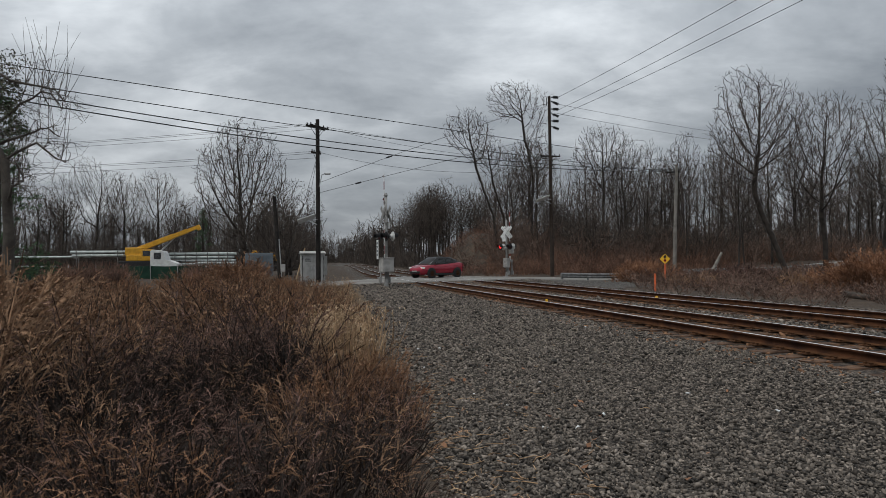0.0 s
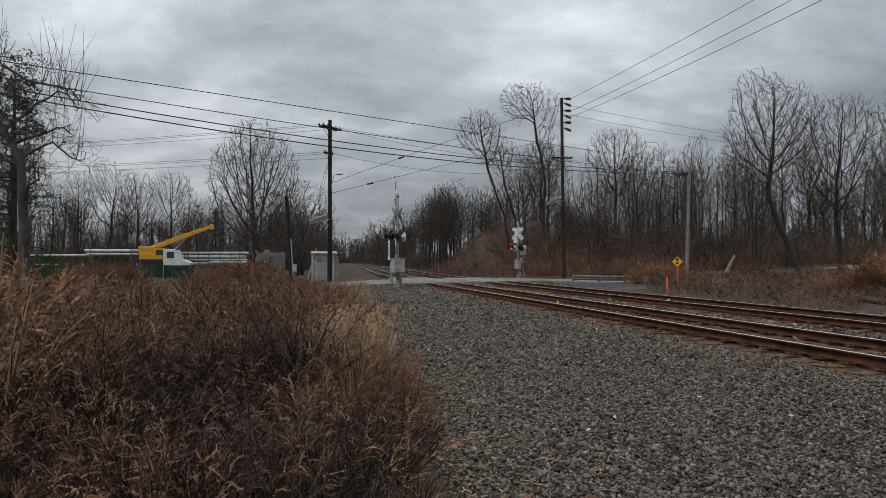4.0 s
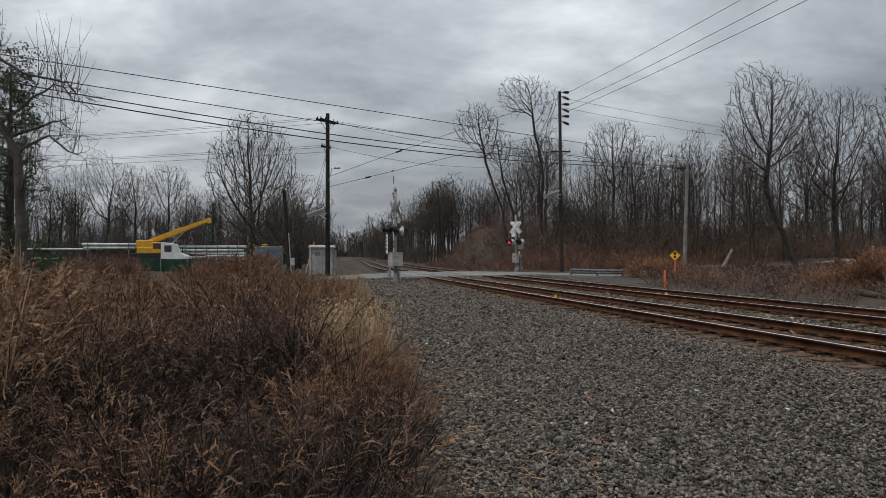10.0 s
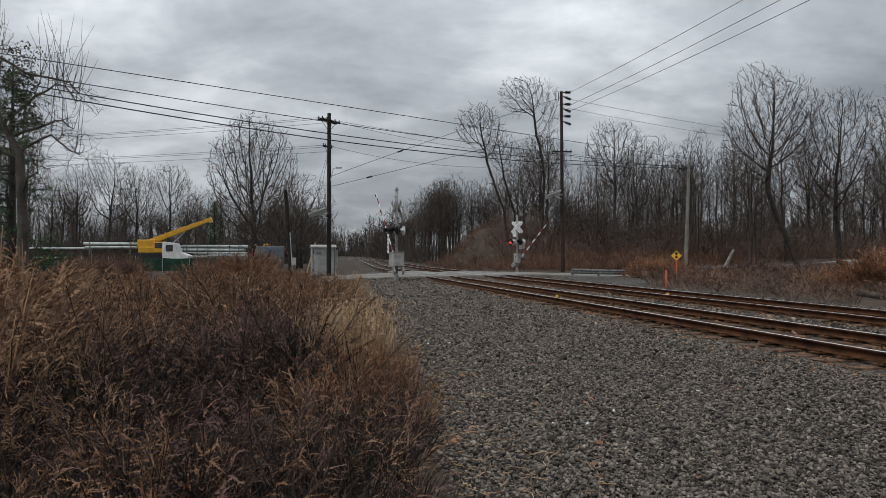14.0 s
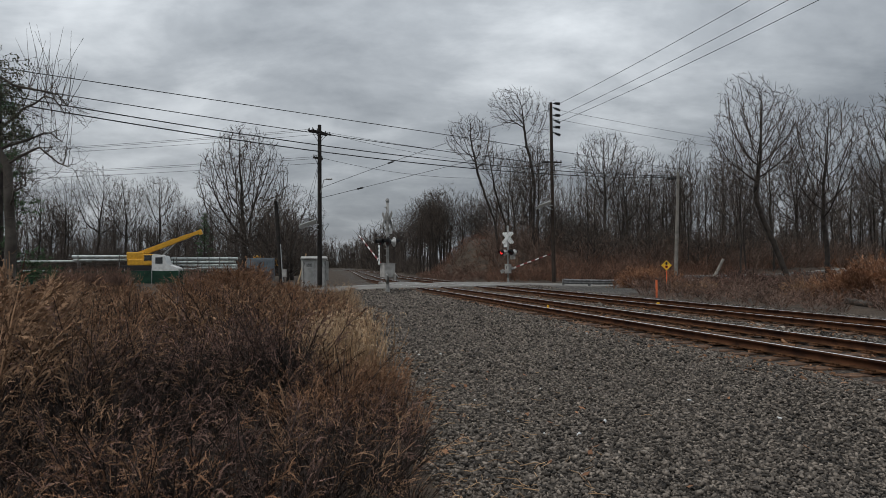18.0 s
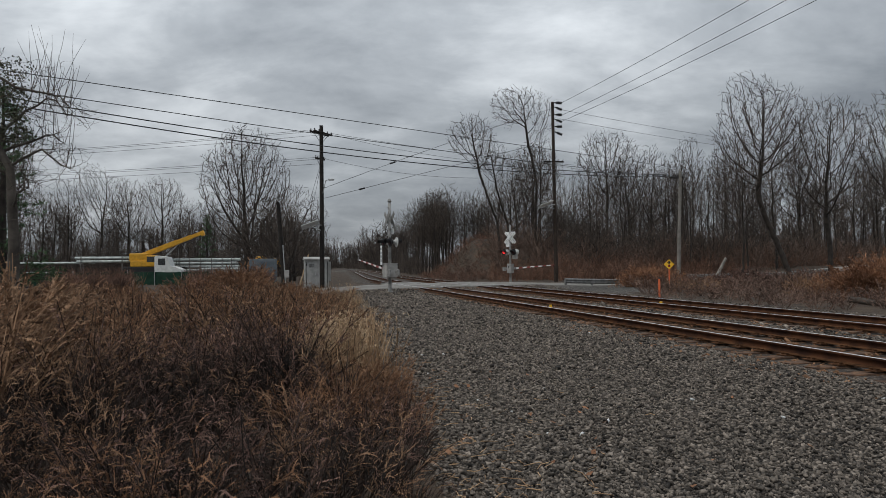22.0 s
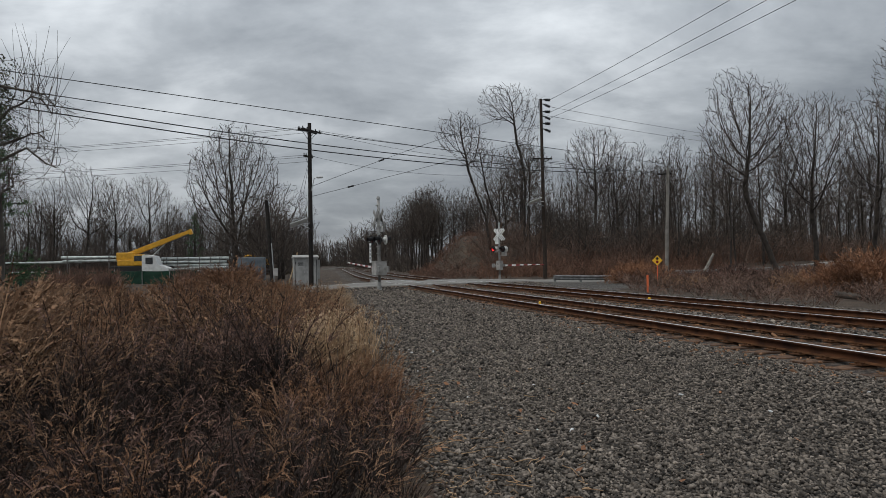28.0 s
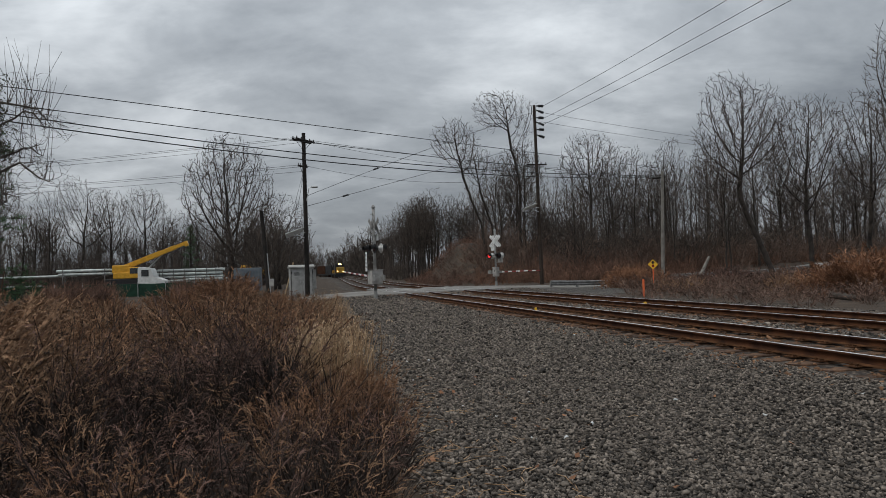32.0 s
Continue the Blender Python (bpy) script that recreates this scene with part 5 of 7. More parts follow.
def conifer(x, y, h, seed):
    rng = np.random.default_rng(seed)
    t = thing("pine_tree", "dark green pine behind bare branches", "tree", pose(x, y, gz(x, y)), "pines")
    lines = [(np.array([[0, 0, -0.3], [0, 0, h * 0.5], [0, 0, h]]), np.array([0.22, 0.14, 0.03]))]
    tips = []
    for k in range(84):
        z = h * (0.12 + 0.86 * k / 84)
        L = (h * 0.22) * (1.05 - z / h) ** 0.8 * rng.uniform(0.6, 1.1) + 0.2
        a = rng.uniform(0, 6.28)
        d = np.array([math.cos(a), math.sin(a), rng.uniform(-0.15, 0.3)])
        p = np.array([0, 0, z])
        lines.append((np.array([p, p + d * L * 0.5, p + d * L + np.array([0, 0, -0.05 * L])]), np.array([0.035, 0.022, 0.01])))
        for j in range(int(5 + L * 6)):
            tips.append(p + d * L * rng.uniform(0.25, 1.0) + rng.normal(0, 0.14, 3))
    V, F = tubes(lines, 5)
    raw("trunk", V, F, M_BARK_D, t)
    tips = np.array(tips)
    n = 22
    c = np.repeat(tips, n, 0)
    d = rng.normal(0, 1, (len(c), 3))
    d /= np.linalg.norm(d, axis=1, keepdims=True)
    w = np.cross(d, rng.normal(0, 1, (len(c), 3)))
    w /= np.linalg.norm(w, axis=1, keepdims=True)
    L = rng.uniform(0.12, 0.26, (len(c), 1))
    V = np.stack([c - w * 0.012, c + w * 0.012, c + d * L], 1).reshape(-1, 3)
    raw("crown", V, np.arange(len(V)).reshape(-1, 3), M_NEEDLE, t)


conifer(-19.5, 31.5, 12.0, 4)
conifer(-24.4, 35.5, 9.0, 9)
conifer(-40.0, 122.0, 11.0, 5)


# ---- brush: dense twiggy undergrowth ----
def brush_base(seed, stems, h, rad=1.0):
    rng = np.random.default_rng(seed)
    lines = []
    for k in range(stems):
        d = unit(np.array([rng.normal(0, 0.45), rng.normal(0, 0.45), 1.0]))
        p = np.array([rng.normal(0, 0.12), rng.normal(0, 0.12), -0.05])
        L = h * rng.uniform(0.5, 1.05)
        pts = [p]
        for j in range(3):
            d = unit(d + rng.normal(0, 0.2, 3))
            pts.append(pts[-1] + d * L / 3)
        lines.append((np.array(pts), np.linspace(0.014, 0.006, 4) * rad))
        for w in range(3):
            e = pts[1] + (pts[3] - pts[1]) * rng.uniform(0, 1)
            dd = unit(d + rng.normal(0, 0.7, 3))
            lines.append((np.array([e, e + dd * L * 0.16, e + dd * L * 0.30 + rng.normal(0, 0.04, 3)]), np.array([0.009, 0.007, 0.005]) * rad))
    return ribbons(lines, seed)


def quads_to_tris(V, F):
    return V, np.concatenate([F[:, [0, 1, 2]], F[:, [0, 2, 3]]])


def brush(name, label, seed, n, region, h, material, smin=0.6, smax=1.3, keep=None, rad=1.0):
    rng = np.random.default_rng(seed)
    kinds = [brush_base(seed * 10 + k, 8, h, rad) for k in range(4)]
    slope, d = rng.uniform(*region[0], n), rng.uniform(*region[1], n)
    X, Y = slope * d, d
    nn, s = across_tracks(X, Y)
    r = (X - ROAD_C[0]) * RN[0] + (Y - ROAD_C[1]) * RN[1]
    ok = (np.abs(nn) > 5.6) & (np.abs(r) > 6.2) & ~((X / Y > -0.172) & (X / Y < -0.118) & (Y > 70) & (Y < 330))
    if keep:
        ok &= keep(X, Y, nn, r)
    X, Y = X[ok], Y[ok]
    V, F = scatter(kinds, X, Y, ground_z(X, Y), rng.uniform(smin, smax, len(X)), rng)
    tagged(raw(name, V, F, material), label, "brush", kind="stuff")


brush("wood_undergrowth", "grey-brown bare undergrowth among the trees", 4, 2100, ((0.086, 0.761), (70, 112)), 3.6, M_UNDER, 0.35, 1.4, rad=1.2)
brush("low_undergrowth", "reddish brown low growth among the trees", 9, 1500, ((0.143, 0.761), (62, 84)), 2.0, M_TWIG_R, 0.4, 1.3)
brush("far_undergrowth", "dark bare undergrowth at the yard's edge", 5, 2200, ((-0.719, -0.020), (104, 180)), 5.2, M_TWIG, 0.4, 1.0, rad=1.6)
brush("verge_brush", "brown brush along the road's far verge", 7, 800, ((0.078, 0.501), (60, 72)), 1.3, M_TWIG_R, 0.5, 1.2, lambda X, Y, n, r: r > 5)
brush("left_brush", "brown brush beyond the road", 8, 2300, ((-0.686, -0.182), (47, 66)), 1.5, M_BANK, 0.6, 1.2, lambda X, Y, n, r: (r > 6.5) & (n < -12) & (np.abs(X / Y + 0.395) > 0.045) & (np.abs(X / Y + 0.585) > 0.03))


def far_woods():
    """The woods' far edge, closing the horizon all round."""
    rng = np.random.default_rng(61)
    kinds = []
    for q in range(6):
        lines = []
        for s in range(3):
            p0 = np.array([rng.normal(0, 1.5), rng.normal(0, 1.5), -0.3])
            h = rng.uniform(10, 16)
            d = unit(np.array([rng.normal(0, 0.08), rng.normal(0, 0.08), 1]))
            lines.append((np.array([p0, p0 + d * h * 0.5, p0 + d * h]), np.array([0.16, 0.10, 0.03])))
            for w in range(26):
                e = p0 + d * h * rng.uniform(0.25, 0.98)
                dd = unit(np.array([rng.normal(0, 0.8), rng.normal(0, 0.8), rng.uniform(0.3, 1.2)]))
                L = rng.uniform(1.2, 3.2)
                lines.append((np.array([e, e + dd * L * 0.5, e + dd * L + np.array([0, 0, 0.3])]), np.array([0.05, 0.035, 0.02])))
        for w in range(40):
            e = np.array([rng.normal(0, 2.2), rng.normal(0, 2.2), -0.2])
            dd = unit(np.array([rng.normal(0, 0.4), rng.normal(0, 0.4), 1]))
            L = rng.uniform(2, 5.5)
            lines.append((np.array([e, e + dd * L * 0.5, e + dd * L]), np.array([0.05, 0.04, 0.02])))
        kinds.append(ribbons(lines, q))
    n = 520
    a, d = rng.uniform(-1.0, 1.0, n), rng.uniform(190, 330, n)
    X, Y = np.tan(a) * d, d
    nn, s = across_tracks(X, Y)
    ok = (np.abs(nn) > 8) & ((X / Y < -0.172) | (X / Y > -0.118) | (Y > 330))
    X, Y = X[ok], Y[ok]
    q, d = rng.uniform(-0.26, -0.06, 150), rng.uniform(345, 400, 150)
    q2, d2 = rng.uniform(0.07, 0.8, 110), rng.uniform(122, 190, 110)
    q3, d3 = rng.uniform(-0.65, -0.17, 60), rng.uniform(160, 200, 60)
    X, Y = np.concatenate([X, q * d, q2 * d2, q3 * d3]), np.concatenate([Y, d, d2, d3])
    q, d = rng.uniform(-0.165, -0.05, 150), rng.uniform(190, 300, 150)
    ok = (np.abs(across_tracks(q * d, d)[0]) > 6.5) & ((q < -0.172) | (q > -0.118))
    X, Y = np.concatenate([X, (q * d)[ok]]), np.concatenate([Y, d[ok]])
    V, F = scatter(kinds, X, Y, ground_z(X, Y), rng.uniform(0.75, 1.15, len(X)), rng, 0.03)
    tagged(raw("far_woods", V, F, M_TWIG), "far bare woods along the horizon", "woods", kind="stuff")


far_woods()


# ---- yard beyond the road: crane, truck, stacked poles, fence ----
def fence():
    t = thing("screen_fence", "low fence hung with dark green screen cloth", "fence")
    x0, x1, y = -52.0, -19.5, 60.0
    n = 14
    for k in range(n):
        a, b = x0 + (x1 - x0) * k / n, x0 + (x1 - x0) * (k + 1) / n
        xs = np.linspace(a, b, 9)
        V = []
        for i, q in enumerate(xs):
            w = 0.05 * math.sin(i * 1.3 + k)
            z = gz(q, y)
            V += [(q, y + w, z + 0.04), (q, y + w, z + 1.16 - 0.04 * math.sin(math.pi * i / 8)), (q, y + w + 0.012, z + 0.04), (q, y + w + 0.012, z + 1.16 - 0.04 * math.sin(math.pi * i / 8))]
        F = [(4 * i + j, 4 * i + 4 + j, 4 * i + 5 + j, 4 * i + 1 + j) for i in range(8) for j in (0, 2)]
        raw("screen_panel", V, F, M_FENCE, t)
        bm = B()
        rod(bm, (a, y - 0.06, gz(a, y) - 0.2), (a, y - 0.06, gz(a, y) + 1.3), 0.03, n=8)
        part("post", bm, M_GALV, t)


fence()


def wheel(parent, x, y, z, r, w, rim=M_GALV, name="wheel"):
    e = new(name)
    e.empty_display_size = 0.2
    e.parent = parent
    e.matrix_basis = pose(x, y, z)
    bm = B()
    rod(bm, (0, -w / 2, 0), (0, w / 2, 0), r, r, 24)
    bmesh.ops.bevel(bm, geom=[q for q in bm.edges if abs(q.verts[0].co.y - q.verts[1].co.y) < 1e-5], offset=w * 0.16, segments=2, affect="EDGES")
    part("tyre", bm, M_TYRE, e)
    bm = B()
    s = 1 if y > 0 else -1
    rod(bm, (0, s * w * 0.40, 0), (0, s * (w * 0.5 + 0.006), 0), r * 0.62, r * 0.58, 20)
    for k in range(5):
        a = k * 2 * math.pi / 5
        rod(bm, (0, s * (w * 0.5 + 0.012), 0), (r * 0.58 * math.cos(a), s * (w * 0.5 + 0.012), r * 0.58 * math.sin(a)), r * 0.07, r * 0.06, 6)
    part("rim", bm, rim, e)
    return e


def crane():
    x, y = -39.3, 97.0
    t = thing("mobile_crane", "yellow hydraulic truck crane with raised boom", "crane", pose(x, y, gz(x, y), 0, 0, 4))
    bm = B()
    box(bm, -3.6, -1.2, 0.7, 4.2, 1.2, 1.75, 0.08)
    part("chassis", bm, M_BLACK, t)
    bm = B()
    box(bm, -2.7, -1.1, 1.75, 0.4, 1.1, 2.6, 0.1)
    box(bm, -2.9, -0.9, 2.5, -0.6, 0.9, 3.6, 0.12)
    part("turntable", bm, M_YELLOW, t)
    bm = B()
    box(bm, -0.6, -1.25, 1.75, 0.9, -0.5, 3.3, 0.12)
    cab = part("operator_cab", bm, M_YELLOW, t)
    bm = B()
    box(bm, -0.4, -1.27, 2.4, 0.7, -1.252, 3.15, 0.01)
    part("window", bm, M_GLASS, cab)
    ang = math.atan2(3.2, 8.3)
    for k, (a, b, w) in enumerate(((0, 5.2, 0.30), (4.8, 7.2, 0.25), (7.0, 8.6, 0.20))):
        bm = B()
        box(bm, a, -w, -w * 1.15, b, w, w * 1.15, 0.03, Matrix.Translation((-1.5, 0.2, 3.3)) @ Matrix.Rotation(-ang, 4, "Y"))
        part("boom_section", bm, M_YELLOW, t)
    bm = B()
    box(bm, 8.5, -0.25, -0.45, 9.0, 0.25, 0.25, 0.05, Matrix.Translation((-1.5, 0.2, 3.3)) @ Matrix.Rotation(-ang, 4, "Y"))
    part("boom_head", bm, M_YELLOW, t)
    bm = B()
    rod(bm, (0.9, 0.2, 2.4), (3.4, 0.2, 4.9), 0.12, 0.10, 10)
    part("lift_cylinder", bm, M_GALV, t)
    for wx in (-2.8, -1.6, 1.6, 3.2):
        for wy in (-1.1, 1.1):
            wheel(t, wx, wy, 0.52, 0.52, 0.34)


crane()


def work_truck():
    x, y = -36.2, 93.0
    t = thing("work_truck", "white truck cab with dark side window", "truck", pose(x, y, gz(x, y), 0, 0, 4))
    pts = [(-0.9, 0.7), (2.5, 0.7), (2.55, 1.3), (2.0, 1.55), (1.05, 1.8), (0.72, 3.0), (-0.75, 3.2), (-0.9, 3.05)]
    bm = B()
    v0 = [bm.verts.new((a, -1.15, b)) for a, b in pts]
    v1 = [bm.verts.new((a, 1.15, b)) for a, b in pts]
    bm.faces.new(v0)
    bm.faces.new(list(reversed(v1)))
    for i in range(len(pts)):
        j = (i + 1) % len(pts)
        bm.faces.new((v0[j], v0[i], v1[i], v1[j]))
    bmesh.ops.bevel(bm, geom=bm.edges[:], offset=0.07, segments=2, affect="EDGES")
    body = part("cab", bm, M_CREAM, t)
    bm = B()
    box(bm, -0.42, -1.18, 1.95, 0.5, -1.152, 2.8, 0.01)
    part("side_window", bm, M_GLASS, body)
    bm = B()
    box(bm, -5.6, -1.0, 0.75, -0.9, 1.0, 1.05, 0.04)
    part("chassis", bm, M_BLACK, t)
    bm = B()
    rod(bm, (1.95, -1.3, 1.9), (1.95, -1.3, 2.5), 0.05, n=8)
    part("mirror", bm, M_BLACK, t)
    for wx in (1.7, -4.2):
        for wy in (-1.0, 1.0):
            wheel(t, wx, wy, 0.5, 0.5, 0.3)


work_truck()


def pole_stack(x, y, L, rows, per, r, z0, label, turn=3):
    """Poles stacked in layers on bearers, between stakes."""
    t = thing("pole_stack", label, "stacked poles", pose(x, y, gz(x, y), 0, 0, turn), "stacked poles")
    bm = B()
    rod(bm, (-L / 2, 0, 0), (L / 2, 0, 0), r, r * 0.85, 12)
    me = bpy.data.meshes.new("stacked_pole")
    bm.to_mesh(me)
    bm.free()
    me.materials.append(M_PIPE)
    rng = random.Random(int(x * 7))
    for i in range(rows):
        for j in range(per):
            ob = new("stacked_pole", me)
            ob.parent = t
            ob.matrix_basis = pose(rng.uniform(-0.35, 0.35), (j - per / 2) * r * 2.15, z0 + r + i * (r * 2 + 0.09), 0, 0, rng.choice((0, 180)))
        for k in (-0.35, 0.0, 0.35):
            b = B()
            box(b, k * L - 0.05, -per * r * 1.1 - 0.1, z0 + i * (r * 2 + 0.09) - 0.085, k * L + 0.05, per * r * 1.1, z0 + i * (r * 2 + 0.09), 0.01)
            part("bearer", b, M_POLE_G, t)
    for k in (-0.42, -0.25, -0.08, 0.10, 0.27, 0.42) if z0 < 1.5 else (-0.4, 0.4):
        b = B()
        box(b, k * L - 0.05, -per * r * 1.1 - 0.26, -0.1, k * L + 0.05, -per * r * 1.1 - 0.16, z0 + rows * (r * 2 + 0.09) - 0.02)
        part("stake", b, M_RAILING, t)
    return t


pole_stack(-32.4, 99.0, 8.6, 4, 4, 0.20, 1.0, "stack of pale concrete poles between steel stakes")
pole_stack(-29.6, 97.0, 5.5, 2, 3, 0.18, 0.7, "low stack of pale concrete poles")
pole_stack(-46.5, 98.0, 7.0, 2, 3, 0.2, 2.3, "raised stack of pale concrete poles", 2)
pole_stack(-55.0, 100.0, 12.0, 1, 3, 0.16, 2.2, "long pale poles on a high rack", 2)
pole_stack(-47.0, 84.0, 4.0, 1, 3, 0.22, 0.75, "few short pale poles on the ground", 2)


def yard_machine():
    x, y = -22.9, 96.0
    t = thing("loader", "yellow yard machine partly hidden by trees", "machine", pose(x, y, gz(x, y)))
    bm = B()
    box(bm, -1.9, -0.9, 1.6, 1.9, 0.9, 2.7, 0.12)
    box(bm, -1.7, -0.8, 2.7, -0.5, 0.8, 3.0, 0.12)
    part("body", bm, M_YELLOW, t)
    bm = B()
    box(bm, -1.5, -0.93, 2.1, -0.7, -0.90, 2.5)
    part("window", bm, M_GLASS, t)
    bm = B()
    box(bm, -1.7, -0.8, 0.2, 1.5, 0.8, 1.6, 0.1)
    part("undercarriage", bm, M_BLACK, t)
    x, y = -16.2, 65.5
    t = thing("storage_tank", "blue-grey ribbed steel container", "container", pose(x, y, gz(x, y), 0, 0, 12))
    bm = B()
    box(bm, -1.25, -1.0, 0.1, 1.25, 1.0, 2.25, 0.05)
    body = part("body", bm, M_STEELBLUE, t)
    for k in range(6):
        bm = B()
        box(bm, -1.05 + k * 0.40, -1.05, 0.2, -0.95 + k * 0.40, -1.0, 2.15, 0.015)
        part("rib", bm, M_STEELBLUE, body)


yard_machine()


def far_house(x, y, w, h, label):
    t = thing("house", label, "house", pose(x, y, gz(x, y), 0, 0, -20))
    bm = B()
    box(bm, -w / 2, -4, -0.3, w / 2, 4, h, 0.02)
    part("wall", bm, M_HOUSE, t)
    bm = B()
    vs = [bm.verts.new(p) for p in ((-w / 2 - 0.4, -4.5, h), (w / 2 + 0.4, -4.5, h), (w / 2 + 0.4, 4.5, h), (-w / 2 - 0.4, 4.5, h), (-w / 2 - 0.4, 0, h + 1.2), (w / 2 + 0.4, 0, h + 1.2))]
    for f in ((0, 3, 2, 1), (0, 1, 5, 4), (2, 3, 4, 5), (0, 4, 3), (1, 2, 5)):
        bm.faces.new([vs[i] for i in f])
    part("roof", bm, M_BARK_D, t)
    for k in (-0.3, 0.3):
        bm = B()
        box(bm, w * k - 0.5, -4.04, 1.0, w * k + 0.5, -4.0, 2.3)
        part("window", bm, M_GLASS, t)


far_house(55.6, 108.0, 3.6, 3.4, "white sided house glimpsed through bare trees")
far_house(45.4, 110.0, 3.0, 2.2, "white sided house glimpsed through bare trees")


# ---- the car ----
def loft(stations, closed=True):
    """A skin over cross-sections: each station is (x, [(y, z), ...]) for one half, mirrored."""
    bm = B()
    rings = []
    for x, half in stations:
        ring = [bm.verts.new((x, y, z)) for y, z in half] + [bm.verts.new((x, -y, z)) for y, z in reversed(half)]
        rings.append(ring)
    for a, b in zip(rings, rings[1:]):
        k = len(a)
        for i in range(k):
            j = (i + 1) % k
            bm.faces.new((a[i], b[i], b[j], a[j]))
    bm.faces.new(rings[0])
    bm.faces.new(list(reversed(rings[-1])))
    bmesh.ops.recalc_face_normals(bm, faces=bm.faces[:])
    return bm


def build_car():
    t = thing("car", "red compact crossover car with black roof and tinted windows", "car")
    # local +x is forward
    st = []
    for x, zb, zt, w in ((-2.18, 0.52, 0.92, 0.62), (-2.10, 0.36, 1.06, 0.80), (-1.75, 0.30, 1.15, 0.89), (-1.2, 0.24, 1.11, 0.90), (-0.5, 0.22, 1.05, 0.885), (0.3, 0.22, 1.01, 0.885), (1.0, 0.24, 0.99, 0.895), (1.45, 0.26, 0.95, 0.89), (1.85, 0.28, 0.86, 0.84), (2.08, 0.32, 0.75, 0.70), (2.18, 0.40, 0.62, 0.50)):
        m = (zb + zt) / 2
        st.append((x, [(0.0, zb), (w * 0.86, zb), (w * 0.97, zb + (m - zb) * 0.4), (w, m), (w * 0.985, zt - 0.10), (w * 0.90, zt - 0.02), (w * 0.72, zt + 0.012), (0.0, zt + 0.03)]))
    part("body", loft(st), M_CARRED, t, smooth=True)
    st = []
    for x, zt, w, wt_ in ((-1.95, 1.10, 0.74, 0.55), (-1.55, 1.36, 0.78, 0.56), (-0.9, 1.52, 0.79, 0.58), (-0.2, 1.56, 0.80, 0.60), (0.35, 1.53, 0.80, 0.59), (0.75, 1.36, 0.79, 0.58), (1.25, 1.03, 0.77, 0.62)):
        st.append((x, [(0.0, 0.85), (w, 0.85), (w, 0.98), ((w + wt_) / 2 + 0.02, (0.98 + zt) / 2), (wt_ + 0.03, zt - 0.05), (wt_ - 0.06, zt), (0.0, zt + 0.02)]))
    cabin = part("cabin", loft(st), M_BLACK, t, "black roof and window pillars", True)
    for sy in (-1, 1):
        for pts in (((0.95, 1.05), (0.35, 1.42), (-0.28, 1.46), (-0.28, 1.08)), ((-0.36, 1.09), (-0.36, 1.46), (-0.95, 1.41), (-1.30, 1.26), (-1.05, 1.14))):
            bm = B()
            vs = [bm.verts.new((a, sy * (0.825 - 0.175 * max(0, b - 0.98) / 0.5), b)) for a, b in pts]
            bm.faces.new(vs)
            bmesh.ops.solidify(bm, geom=bm.faces[:], thickness=0.012)
            part("side_window", bm, M_GLASS, cabin)
    bm = B()
    vs = [bm.verts.new(p) for p in ((1.22, -0.68, 1.05), (1.22, 0.68, 1.05), (0.46, 0.52, 1.50), (0.46, -0.52, 1.50))]
    bm.faces.new(vs)
    bmesh.ops.solidify(bm, geom=bm.faces[:], thickness=0.015)
    # pale sky reflection put into the base colour; side windows stay dark
    part("windscreen", bm, mat("windscreen_with_sky_tone", (0.2, 0.22, 0.23), (0.3, 0.32, 0.33), 3.0, 0.12, bump=0, spec=0.8), t, "windscreen with a pale sky reflection put into its colour")
    for sy in (-1, 1):
        bm = B()
        box(bm, 1.80, sy * 0.62 - 0.18, 0.68, 2.06, sy * 0.62 + 0.18, 0.80, 0.03, Matrix.Rotation(0, 4, "Z"))
        part("headlight", bm, M_CREAM, t, "pale headlight")
        bm = B()
        box(bm, -2.14, sy * 0.66 - 0.16, 0.86, -1.98, sy * 0.66 + 0.16, 0.97, 0.02)
        part("tail_light", bm, M_RED, t)
        bm = B()
        box(bm, 0.72, sy * 0.98 - 0.09, 0.98, 0.92, sy * 0.98 + 0.09, 1.12, 0.03)
        part("mirror", bm, M_BLACK, t)
        bm = B()
        box(bm, -1.25, sy * 0.885 - 0.03, 0.20, 1.15, sy * 0.885 + 0.03, 0.36, 0.02)
        part("sill", bm, M_BLACK, t, "black plastic sill")
        for wx in (-1.32, 1.30):
            bm = B()
            rod(bm, (wx, sy * 0.86, 0.36), (wx, sy * 0.915, 0.36), 0.42, 0.41, 24)
            part("wheel_arch", bm, M_BLACK, t)
    bm = B()
    box(bm, 2.02, -0.55, 0.34, 2.20, 0.55, 0.52, 0.04)
    part("grille", bm, M_BLACK, t)
    bm = B()
    box(bm, 2.19, -0.24, 0.46, 2.215, 0.24, 0.55, 0.005)
    part("number_plate", bm, M_ALU, t)
    return t, [wheel(t, wx, wy, 0.34, 0.34, 0.22, M_RAIL) for wx in (-1.32, 1.30) for wy in (-0.84, 0.84)]


car, car_wheels = build_car()
car.scale = (0.94, 0.94, 0.94)


